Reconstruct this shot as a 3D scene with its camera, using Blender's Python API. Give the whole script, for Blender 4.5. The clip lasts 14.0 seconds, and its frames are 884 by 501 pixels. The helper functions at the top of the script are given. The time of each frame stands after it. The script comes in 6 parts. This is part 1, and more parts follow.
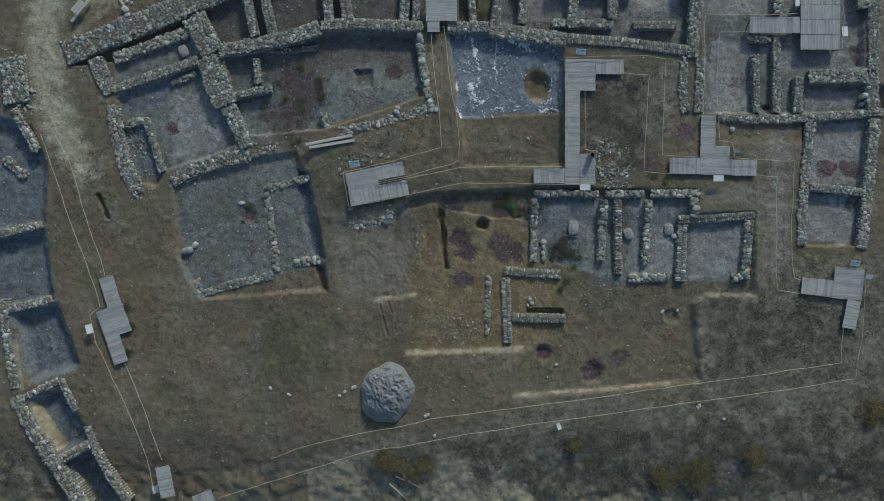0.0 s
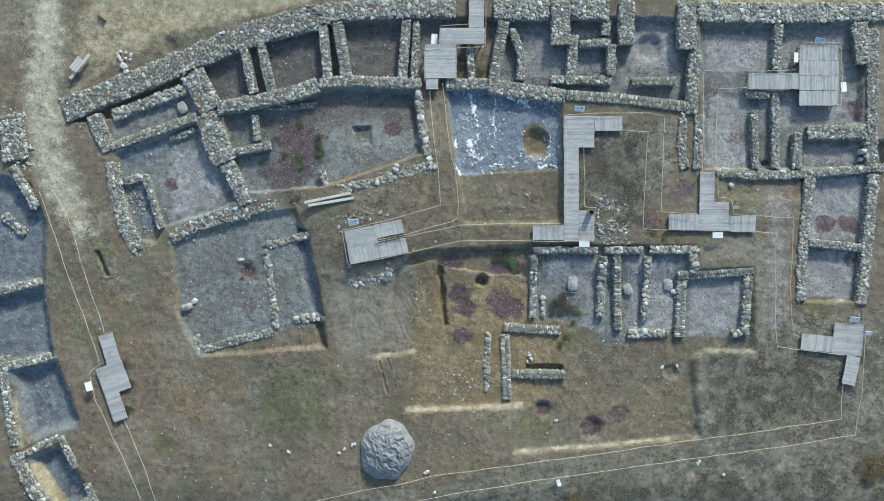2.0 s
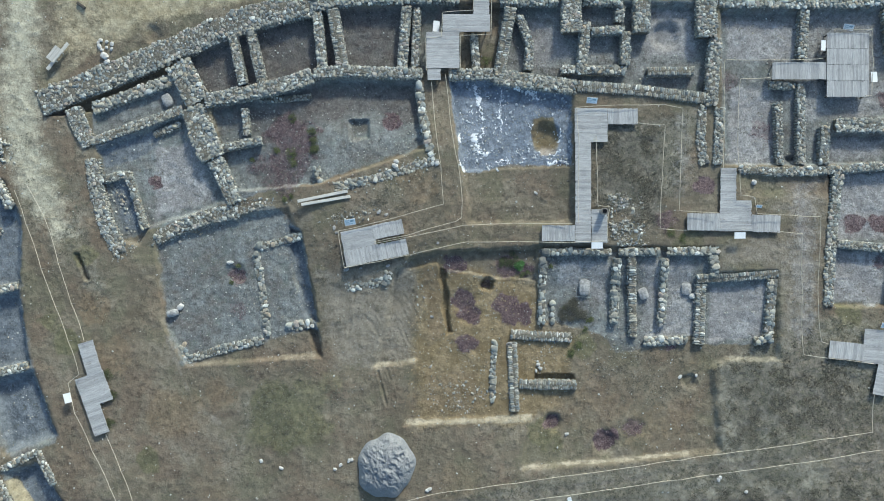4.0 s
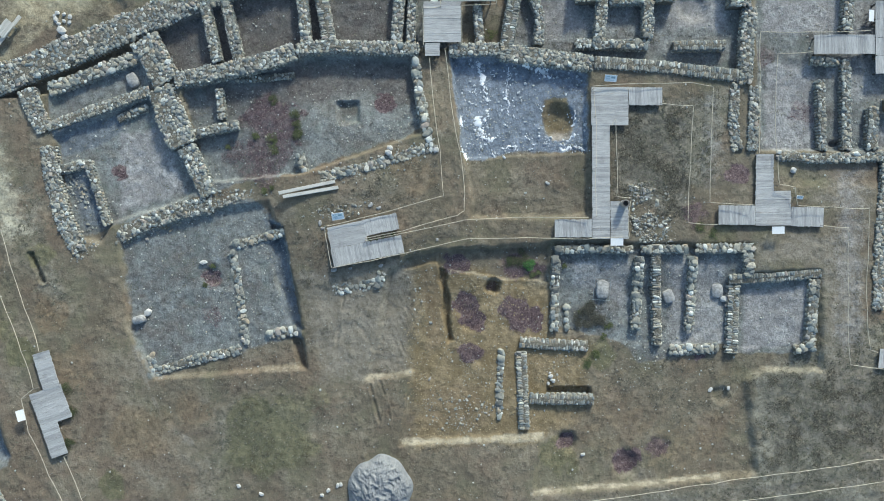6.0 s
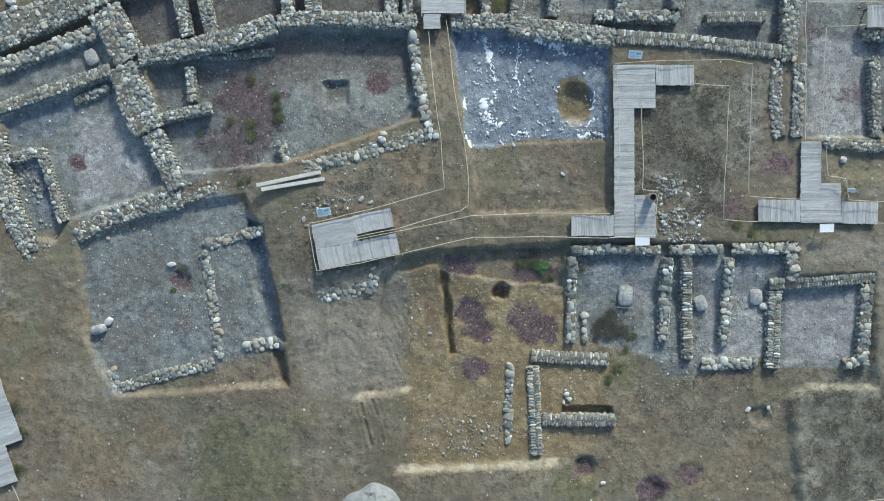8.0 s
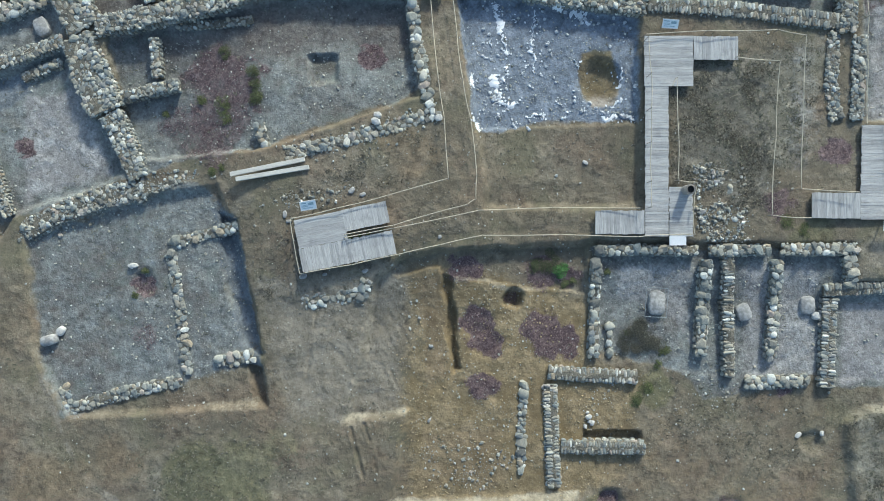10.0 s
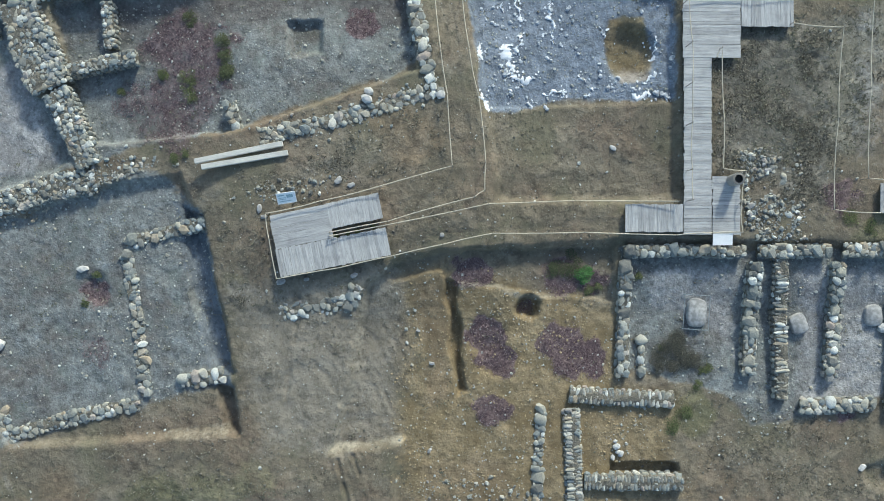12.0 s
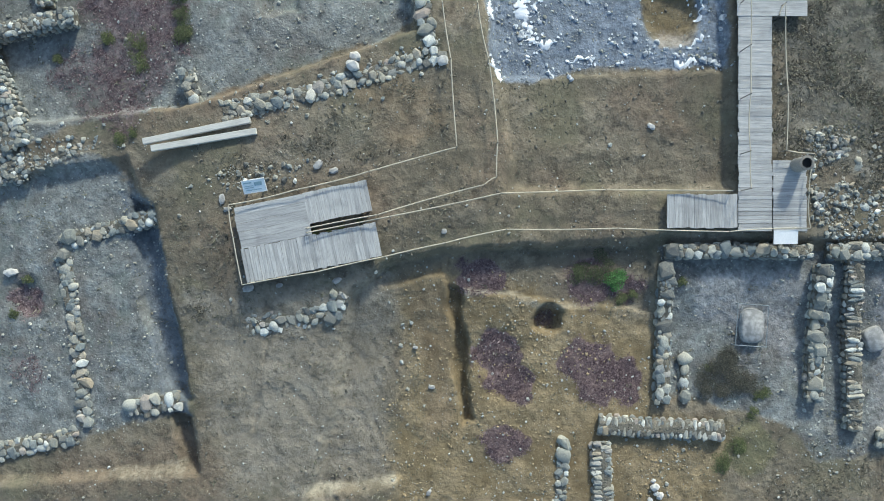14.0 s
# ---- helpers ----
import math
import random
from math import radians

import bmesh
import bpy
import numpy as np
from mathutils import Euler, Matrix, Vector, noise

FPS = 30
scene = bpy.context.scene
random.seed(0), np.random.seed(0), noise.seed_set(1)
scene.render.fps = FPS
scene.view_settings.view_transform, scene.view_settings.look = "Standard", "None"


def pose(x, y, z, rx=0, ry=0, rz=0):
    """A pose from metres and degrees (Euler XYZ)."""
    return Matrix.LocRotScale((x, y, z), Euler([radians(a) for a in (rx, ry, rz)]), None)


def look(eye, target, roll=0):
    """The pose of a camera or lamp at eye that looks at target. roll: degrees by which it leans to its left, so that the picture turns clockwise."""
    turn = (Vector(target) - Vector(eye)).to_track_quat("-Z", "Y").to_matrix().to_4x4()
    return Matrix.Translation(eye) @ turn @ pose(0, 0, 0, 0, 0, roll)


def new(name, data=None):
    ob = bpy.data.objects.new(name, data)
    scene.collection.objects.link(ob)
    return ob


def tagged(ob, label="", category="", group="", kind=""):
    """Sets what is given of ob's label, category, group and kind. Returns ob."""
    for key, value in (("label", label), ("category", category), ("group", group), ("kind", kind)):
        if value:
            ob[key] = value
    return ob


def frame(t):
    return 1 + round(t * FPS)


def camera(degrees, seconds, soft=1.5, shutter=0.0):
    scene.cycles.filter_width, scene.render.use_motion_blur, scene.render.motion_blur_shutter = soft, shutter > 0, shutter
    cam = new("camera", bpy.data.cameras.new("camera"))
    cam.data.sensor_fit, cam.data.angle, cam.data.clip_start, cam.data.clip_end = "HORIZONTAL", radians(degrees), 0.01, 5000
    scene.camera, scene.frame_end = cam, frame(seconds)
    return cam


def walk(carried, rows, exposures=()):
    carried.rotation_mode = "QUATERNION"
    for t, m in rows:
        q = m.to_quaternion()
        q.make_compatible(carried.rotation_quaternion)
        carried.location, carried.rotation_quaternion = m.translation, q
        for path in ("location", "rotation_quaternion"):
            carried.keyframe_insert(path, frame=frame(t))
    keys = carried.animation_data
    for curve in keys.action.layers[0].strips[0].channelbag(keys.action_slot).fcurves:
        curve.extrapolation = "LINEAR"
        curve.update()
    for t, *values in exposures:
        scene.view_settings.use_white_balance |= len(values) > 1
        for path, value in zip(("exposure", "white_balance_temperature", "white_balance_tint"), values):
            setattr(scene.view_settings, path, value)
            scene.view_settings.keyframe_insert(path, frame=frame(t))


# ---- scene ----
# The camera hangs level under a drone and looks straight down; picture-up is +y.
cam = camera(63.0, 14.0, soft=1.0)
ROWS = [
    (0.0, 0.036, -4.770, 58.991, 0.193),
    (0.5, 0.133, -3.205, 58.961, 0.172),
    (1.0, 0.175, -1.630, 58.955, 0.133),
    (1.5, 0.177, -0.499, 58.978, 0.048),
    (2.0, 0.090, -0.114, 58.985, 0.019),
    (2.5, 0.000, 0.000, 58.884, 0.000),
    (3.0, -0.105, 0.083, 57.955, -0.008),
    (5.5, -0.132, -0.106, 50.488, -0.185),
    (6.0, -0.119, -0.123, 48.918, -0.215),
    (6.5, -0.139, -0.113, 47.355, -0.188),
    (7.0, -0.156, -0.133, 45.910, -0.208),
    (7.5, -0.151, -0.132, 44.404, -0.199),
    (8.0, -0.168, -0.091, 42.920, -0.193),
    (10.5, -0.373, -0.091, 35.675, -0.016),
    (11.0, -0.406, -0.096, 34.287, -0.051),
    (11.5, -0.438, -0.069, 32.824, -0.030),
    (12.0, -0.449, -0.059, 31.510, -0.025),
    (12.5, -0.466, -0.055, 30.111, 0.015),
    (13.0, -0.464, -0.079, 28.701, -0.005),
    (13.5, -0.492, -0.054, 27.285, -0.015),
    (14.0, -0.526, -0.064, 25.977, 0.003),
]
EXPOSURES = [(0.0, -0.64, 6130, 1), (0.5, 0.13, 6130, 1), (1.0, 0.45, 6130, 1), (1.5, 0.49, 6130, 1), (14.0, 0.49, 6130, 1)]
walk(cam, [(t, pose(x, y, z, 0, 0, yaw)) for t, x, y, z, yaw in ROWS], EXPOSURES)

# ---- light: a low hazy sun from the north-north-east and a wide pale sky ----
SUN_ELEVATION, SUN_AZIMUTH = 26.0, 20.0      # azimuth from +y towards +x
world = bpy.data.worlds.new("sky")
scene.world = world
world.use_nodes = True
sky = world.node_tree.nodes.new("ShaderNodeTexSky")
sky.sky_type, sky.sun_disc = "NISHITA", False
sky.sun_elevation, sky.sun_rotation = radians(SUN_ELEVATION), radians(SUN_AZIMUTH)
sky.air_density, sky.dust_density = 1.0, 1.5
world.node_tree.links.new(sky.outputs[0], world.node_tree.nodes["Background"].inputs["Color"])
world.node_tree.nodes["Background"].inputs["Strength"].default_value = 0.15
lamp = bpy.data.lights.new("sun", "SUN")
lamp.energy, lamp.angle, lamp.color = 2.8, radians(6.0), (1.0, 0.95, 0.86)
sun = new("sun", lamp)
sun.matrix_world = look((100 * math.sin(radians(SUN_AZIMUTH)), 100 * math.cos(radians(SUN_AZIMUTH)),
                         100 * math.tan(radians(SUN_ELEVATION))), (0, 0, 0))
rnd = random.Random(7)


# ---- materials ----
class Shader:
    """A small builder for node materials in object-space metres."""

    def __init__(self, name, rough=0.85):
        self.mat = bpy.data.materials.new(name)
        self.mat.use_nodes = True
        self.tree = self.mat.node_tree
        self.bsdf = self.tree.nodes["Principled BSDF"]
        self.bsdf.inputs["Roughness"].default_value = rough
        self.bsdf.inputs["Specular IOR Level"].default_value = 0.25
        self.geo = self.tree.nodes.new("ShaderNodeNewGeometry")
        self.where = self.geo.outputs["Position"]

    def node(self, kind, **inputs):
        n = self.tree.nodes.new(kind)
        for key, value in inputs.items():
            self.put(n.inputs[key.replace("_", " ")], value)
        return n

    def put(self, socket, value):
        if isinstance(value, bpy.types.NodeSocket):
            self.tree.links.new(value, socket)
        elif isinstance(value, tuple) and len(value) == 3 and socket.type == "RGBA":
            socket.default_value = (*value, 1)
        else:
            socket.default_value = value

    def noise(self, scale, detail=4.0, rough=0.55, where=None, warp=0.0):
        n = self.node("ShaderNodeTexNoise", Scale=scale, Detail=detail, Roughness=rough, Distortion=warp)
        self.put(n.inputs["Vector"], where or self.where)
        return n.outputs["Fac"]

    def cells(self, scale, feature="F1", where=None):
        n = self.node("ShaderNodeTexVoronoi", Scale=scale)
        n.feature = feature
        self.put(n.inputs["Vector"], where or self.where)
        return n

    def maths(self, op, a, b=0.0, clamp=False):
        n = self.tree.nodes.new("ShaderNodeMath")
        n.operation, n.use_clamp = op, clamp
        self.put(n.inputs[0], a)
        self.put(n.inputs[1], b)
        return n.outputs[0]

    def step(self, value, low, high, a=0.0, b=1.0):
        n = self.node("ShaderNodeMapRange", Value=value)
        n.interpolation_type = "SMOOTHSTEP"
        for key, v in zip(("From Min", "From Max", "To Min", "To Max"), (low, high, a, b)):
            self.put(n.inputs[key], v)
        return n.outputs["Result"]

    def mix(self, fac, a, b, blend="MIX"):
        n = self.tree.nodes.new("ShaderNodeMix")
        n.data_type, n.blend_type = "RGBA", blend
        self.put(n.inputs[0], fac)
        self.put(n.inputs[6], a)
        self.put(n.inputs[7], b)
        return n.outputs[2]

    def ramp(self, fac, stops, constant=False):
        n = self.node("ShaderNodeValToRGB", Fac=fac)
        e = n.color_ramp.elements
        while len(e) < len(stops):
            e.new(0.5)
        for el, (p, c) in zip(e, stops):
            el.position, el.color = p, (*c, 1)
        n.color_ramp.interpolation = "CONSTANT" if constant else "LINEAR"
        return n.outputs["Color"]

    def scale(self, colour, factor):
        n = self.tree.nodes.new("ShaderNodeVectorMath")
        n.operation = "SCALE"
        self.put(n.inputs[0], colour)
        self.put(n.inputs["Scale"], factor)
        return n.outputs[0]

    def object_random(self):
        return self.tree.nodes.new("ShaderNodeObjectInfo").outputs["Random"]

    def island_random(self):
        return self.geo.outputs["Random Per Island"]

    def done(self, colour, bump=None, strength=0.5, distance=0.02):
        self.put(self.bsdf.inputs["Base Color"], colour)
        if bump is not None:
            b = self.node("ShaderNodeBump", Strength=strength, Distance=distance, Height=bump)
            self.put(self.bsdf.inputs["Normal"], b.outputs["Normal"])
        return self.mat


STONE_TONES = [(0.0, (0.14, 0.141, 0.129)), (0.1, (0.254, 0.254, 0.226)), (0.2, (0.36, 0.342, 0.279)), (0.3, (0.188, 0.218, 0.225)), (0.4, (0.304, 0.329, 0.308)), (0.5, (0.438, 0.412, 0.329)),
               (0.6, (0.225, 0.239, 0.219)), (0.68, (0.534, 0.527, 0.46)), (0.76, (0.392, 0.328, 0.235)), (0.83, (0.25, 0.288, 0.292)), (0.89, (0.434, 0.366, 0.305)), (0.95, (0.656, 0.657, 0.587)), (1.0, (0.816, 0.82, 0.75))]


PALE_TONES = [(0.0, (0.332, 0.331, 0.287)), (0.2, (0.488, 0.485, 0.421)), (0.4, (0.421, 0.395, 0.314)), (0.6, (0.568, 0.571, 0.515)), (0.8, (0.457, 0.478, 0.453)), (1.0, (0.727, 0.735, 0.679))]


def stone_material(name, pick, lift=1.0, tones=STONE_TONES):
    s = Shader(name, 0.9)
    key = s.object_random() if pick == "object" else s.island_random()
    tone = s.ramp(key, [(p, tuple(v * lift for v in c)) for p, c in tones])
    mottle = s.noise(9.0, 5, 0.65)
    tone = s.mix(s.step(mottle, 0.46, 0.74, 0.0, 0.4), tone, (0.12 * lift, 0.12 * lift, 0.11 * lift))
    lichen = s.noise(17.0, 3, 0.6)
    tone = s.mix(s.step(lichen, 0.6, 0.68, 0.0, 0.45), tone, (0.42 * lift, 0.42 * lift, 0.38 * lift))
    grain = s.noise(70.0, 4, 0.7)
    tone = s.mix(s.step(grain, 0.35, 0.7, 0.25, 0.0), tone, (0.06, 0.06, 0.055))
    return s.done(tone, s.maths("ADD", s.noise(22.0, 6, 0.7), s.maths("MULTIPLY", grain, 0.4)), 0.7, 0.03)


STONE = stone_material("fieldstone", "object", 1.06)
PEBBLE = stone_material("pale_pebble", "island", 0.95, PALE_TONES)
PALE_JOINED = stone_material("pale_cobble_joined", "island", 1.08, PALE_TONES)
STONE_JOINED = stone_material("fieldstone_joined", "island", 1.02)
COBBLE = stone_material("pale_cobble", "object", 1.08, PALE_TONES)
DRESSED = stone_material("dressed_slab", "object", 1.0)



def earth_fill():
    s = Shader("wall_fill", 0.95)
    tone = s.ramp(s.noise(5.0, 6, 0.65), [(0.3, (0.10, 0.092, 0.074)), (0.55, (0.18, 0.165, 0.132)), (0.8, (0.27, 0.25, 0.205))])
    v = s.cells(9.0)
    tone = s.mix(s.step(v.outputs["Distance"], 0.25, 0.12, 0.0, 0.6), tone, s.ramp(s.noise(11.0), [(0.3, (0.2, 0.19, 0.17)), (0.7, (0.36, 0.34, 0.29))]))
    return s.done(tone, s.maths("ADD", s.noise(12.0, 6, 0.7), s.step(v.outputs["Distance"], 0.35, 0.1)), 0.9, 0.05)


FILL = earth_fill()


def wood(name, dark, pale, pick="object"):
    s = Shader(name, 0.8)
    tex = s.node("ShaderNodeTexCoord").outputs["Object"]
    m = s.node("ShaderNodeMapping", Vector=tex)
    m.inputs["Scale"].default_value = (1.2, 24.0, 24.0)
    shift = s.maths("MULTIPLY", s.object_random(), 37.0)
    n = s.node("ShaderNodeTexNoise", Vector=m.outputs[0], Scale=1.6, Detail=6.0, Roughness=0.65)
    n.noise_dimensions = "4D"
    s.put(n.inputs["W"], shift)
    grain = n.outputs["Fac"]
    tone = s.ramp(grain, [(0.25, dark), (0.5, tuple((a + b) / 2 for a, b in zip(dark, pale))), (0.75, pale)])
    tone = s.mix(s.step(s.object_random(), 0.3, 1.0, 0.0, 0.34), tone, tuple(v * 0.62 for v in dark))
    stain = s.noise(1.1, 5, 0.6)
    tone = s.mix(s.step(stain, 0.5, 0.75, 0.0, 0.4), tone, tuple(v * 0.75 for v in dark))
    return s.done(tone, grain, 0.4, 0.006)


DECKWOOD = wood("weathered_grey_deck_wood", (0.23, 0.23, 0.23), (0.64, 0.64, 0.62))
PALEWOOD = wood("sawn_pale_timber", (0.42, 0.41, 0.37), (0.68, 0.66, 0.60))
DARKWOOD = wood("dark_joist_wood", (0.06, 0.055, 0.05), (0.14, 0.13, 0.11))


def plain(name, colour, rough=0.6, metal=0.0, vary=0.12, scale=14.0):
    s = Shader(name, rough)
    s.bsdf.inputs["Metallic"].default_value = metal
    tone = s.mix(s.step(s.noise(scale, 5, 0.6), 0.35, 0.7, 0.0, 1.0), tuple(v * (1 - vary) for v in colour), tuple(min(1, v * (1 + vary)) for v in colour))
    return s.done(tone, s.noise(scale * 5), 0.15, 0.004)


GUARD_METAL = plain("grey_painted_rod", (0.24, 0.27, 0.28), 0.6)
ROPE = plain("natural_rope", (0.52, 0.47, 0.37), 0.9, scale=40)
POST = plain("grey_metal_post", (0.22, 0.21, 0.19), 0.55, 0.4)
SIGN_WHITE = plain("sign_white", (0.84, 0.84, 0.82), 0.35, vary=0.04)
SIGN_BLUE = plain("sign_pale_blue", (0.74, 0.81, 0.83), 0.35, vary=0.05)
SIGN_INK = plain("sign_ink", (0.30, 0.42, 0.46), 0.5)
BIN_METAL = plain("bin_grey", (0.33, 0.32, 0.30), 0.6, 0.2)
BIN_DARK = plain("bin_inside", (0.06, 0.06, 0.06), 0.9)
SHEET = plain("torn_white_sheet", (0.78, 0.80, 0.82), 0.6, vary=0.08)
WHITE_STONE = plain("white_field_stone", (0.52, 0.51, 0.48), 0.85, vary=0.15, scale=8)
LIMESTONE = plain("pale_slab", (0.36, 0.355, 0.34), 0.85, vary=0.28, scale=5)


def leafy(name, tones, rough=0.8):
    s = Shader(name, rough)
    tone = s.ramp(s.island_random(), tones)
    tone = s.mix(s.step(s.noise(1.3, 4), 0.35, 0.7, 0.0, 0.35), tone, tones[0][1])
    return s.done(tone)


DRY_GRASS = leafy("dry_grass", [(0.0, (0.13, 0.112, 0.078)), (0.4, (0.19, 0.165, 0.118)), (0.75, (0.24, 0.21, 0.15)), (1.0, (0.31, 0.275, 0.205))])
DULL_GRASS = leafy("dull_green_grass", [(0.0, (0.085, 0.085, 0.058)), (0.4, (0.135, 0.132, 0.092)), (0.75, (0.19, 0.182, 0.13)), (1.0, (0.27, 0.255, 0.20))])
PURPLE_LEAF = leafy("dusky_purple_herb", [(0.0, (0.075, 0.048, 0.053)), (0.45, (0.13, 0.088, 0.092)), (0.78, (0.215, 0.152, 0.155)), (1.0, (0.42, 0.34, 0.32))])
MAT_LEAF = leafy("matted_weed", [(0.0, (0.062, 0.055, 0.04)), (0.4, (0.118, 0.107, 0.078)), (0.75, (0.195, 0.177, 0.132)), (1.0, (0.34, 0.31, 0.24))])
OLIVE_LEAF = leafy("dark_olive_weed", [(0.0, (0.045, 0.055, 0.03)), (0.5, (0.085, 0.098, 0.048)), (1.0, (0.16, 0.17, 0.085))])
BRIGHT_LEAF = leafy("fresh_green_shrub", [(0.0, (0.05, 0.11, 0.035)), (0.5, (0.09, 0.20, 0.06)), (1.0, (0.17, 0.31, 0.11))])
RUST_LEAF = leafy("rusty_shrub", [(0.0, (0.075, 0.062, 0.034)), (0.5, (0.155, 0.125, 0.062)), (1.0, (0.29, 0.235, 0.125))])
GREEN_LEAF = leafy("green_herb", [(0.0, (0.06, 0.075, 0.035)), (0.5, (0.11, 0.13, 0.055)), (0.85, (0.17, 0.18, 0.08)), (1.0, (0.26, 0.25, 0.14))])
BUSH_LEAF = leafy("dark_bush", [(0.0, (0.04, 0.042, 0.034)), (0.5, (0.085, 0.083, 0.064)), (1.0, (0.18, 0.165, 0.125))])


# ---- plan arithmetic: the lie of the land, digs and soils ----
def ease(a, b, v):
    u = np.clip((v - a) / (b - a), 0, 1)
    return u * u * (3 - 2 * u)


def lattice(x, y, seed=0):
    """Smooth value noise, 0 to 1."""
    xi, yi = np.floor(x).astype(np.int64), np.floor(y).astype(np.int64)
    u, v = x - xi, y - yi
    u, v = u * u * (3 - 2 * u), v * v * (3 - 2 * v)

    def h(a, b):
        n = (a * 374761393 + b * 668265263 + seed * 974711) & 0x7FFFFFFF
        n = ((n ^ (n >> 13)) * 1274126177) & 0x7FFFFFFF
        return ((n ^ (n >> 16)) & 0xFFFF) / 65535.0
    return (h(xi, yi) * (1 - u) + h(xi + 1, yi) * u) * (1 - v) + (h(xi, yi + 1) * (1 - u) + h(xi + 1, yi + 1) * u) * v


def fbm(x, y, scale, octaves=4, seed=0):
    total, amp, norm = 0.0, 1.0, 0.0
    for k in range(octaves):
        total, norm = total + amp * lattice(x * scale + 17.3 * k, y * scale - 9.1 * k, seed + k), norm + amp
        amp, scale = amp * 0.5, scale * 2.03
    return total / norm


def inside(poly, x, y, reach=4.0):
    """Signed distance to a polygon, positive within; minus reach where it is farther off than that."""
    xs, ys = [p[0] for p in poly], [p[1] for p in poly]
    close = (x > min(xs) - reach) & (x < max(xs) + reach) & (y > min(ys) - reach) & (y < max(ys) + reach)
    out = np.full(x.shape, -reach)
    x, y = x[close], y[close]
    best, sign = np.full(x.shape, 1e9), np.full(x.shape, -1.0)
    for (ax, ay), (bx, by) in zip(poly, poly[1:] + poly[:1]):
        ex, ey = bx - ax, by - ay
        wx, wy = x - ax, y - ay
        u = np.clip((wx * ex + wy * ey) / (ex * ex + ey * ey + 1e-9), 0, 1)
        best = np.minimum(best, (wx - u * ex) ** 2 + (wy - u * ey) ** 2)
        cross = (ay > y) != (by > y)
        xc = ax + (y - ay) * ex / (ey if abs(ey) > 1e-9 else 1e-9)
        sign = np.where(cross & (x < xc), -sign, sign)
    out[close] = np.maximum(sign * np.sqrt(best), -reach)
    return out


def along(line, x, y):
    """Distance to a polyline."""
    best = np.full(x.shape, 1e9)
    for (ax, ay), (bx, by) in zip(line, line[1:]):
        ex, ey = bx - ax, by - ay
        u = np.clip(((x - ax) * ex + (y - ay) * ey) / (ex * ex + ey * ey + 1e-9), 0, 1)
        best = np.minimum(best, (x - ax - u * ex) ** 2 + (y - ay - u * ey) ** 2)
    return np.sqrt(best)


def lie(x, y):
    """The undug ground."""
    z = -1.1 * ease(-9, -23, x)
    z = z + 0.5 * ease(9, 4, np.abs(x + 4)) * ease(8, 4, np.abs(y - 4))
    return z - 0.35 * ease(4, 9, x) * ease(26, 21, x) * ease(-1, -3, y)


# digs: outline, depth in metres, width of the bank
DIGS = []


def dig(depth, bank, *outline):
    DIGS.append((list(outline), depth, bank))


# the row of rooms behind the curtain wall, and the slot beside it
dig(0.62, 0.15, (-20.33, 15.11), (-9.80, 18.48), (1.30, 18.84), (9.68, 18.84), (20.55, 18.83), (20.78, 11.81), (9.68, 12.95), (0.62, 13.63), (-8.44, 13.86), (-15.36, 12.83), (-18.67, 11.99))
dig(0.62, 0.15, (-30.85, 10.66), (-28.45, 11.67), (-21.04, 14.66), (-20.80, 13.55), (-27.29, 10.98), (-29.37, 10.66))
dig(0.30, 0.15, (-27.06, 10.89), (-21.04, 12.95), (-20.57, 11.10), (-27.29, 8.81))
dig(0.45, 0.20, (-27.06, 7.89), (-20.33, 10.64), (-17.96, 7.15), (-16.30, 4.39), (-18.67, 3.26), (-22.91, 1.89), (-23.83, 0.50), (-25.91, 0.96), (-26.83, 4.89))
dig(0.60, 0.15, (-17.96, 11.06), (-10.25, 12.73), (-8.44, 13.31), (-2.10, 13.04), (-1.54, 7.81), (-9.28, 5.21), (-16.30, 4.62), (-17.72, 8.07))
dig(0.42, 0.20, (0.49, 13.17), (3.79, 12.86), (9.77, 11.95), (9.77, 6.38), (1.43, 6.02))
dig(0.30, 0.25, (1.43, 7.2), (9.77, 7.4), (9.95, 2.17), (1.97, 2.15))
dig(0.32, 0.22, (-22.44, 0.73), (-15.83, 2.78), (-11.99, 3.21), (-11.05, 0.72), (-9.71, -6.53), (-9.44, -7.98), (-13.02, -8.28), (-20.10, -8.94), (-21.98, -5.27))
# the open dig in the middle with its sunlit southern scarps
dig(0.36, 0.22, (-3.66, -1.45), (-2.08, -0.28), (7.19, 0.35), (20.95, 0.20), (20.95, -1.75), (25.50, -1.60), (25.70, -8.35), (21.81, -8.39), (20.68, -9.08), (21.36, -15.46), (13.38, -16.23), (6.07, -16.72), (6.62, -12.82), (-3.01, -13.23), (-2.19, -8.43), (-5.36, -8.89), (-4.36, -5.85), (-3.89, -1.99))
dig(0.40, 0.2, (7.41, -0.19), (20.55, -0.19), (20.68, -5.21), (15.21, -7.03), (12.47, -6.57), (7.68, -5.65))
dig(0.40, 0.2, (19.52, -2.47), (25.31, -2.00), (25.09, -6.99), (19.54, -7.03))
dig(0.45, 0.15, (29.61, 6.06), (35.41, 6.37), (34.59, -4.27), (29.43, -4.27))
dig(0.45, 0.15, (21.23, 18.38), (34.60, 18.38), (34.37, 10.45), (29.61, 9.09), (29.16, 6.60), (21.69, 6.60))
dig(0.50, 0.15, (29.61, 8.87), (36.41, 8.87), (36.41, 6.83), (29.39, 6.60))
dig(0.15, 0.40, (22.82, 5.79), (29.84, 5.92), (29.61, 4.34), (23.27, 4.34))
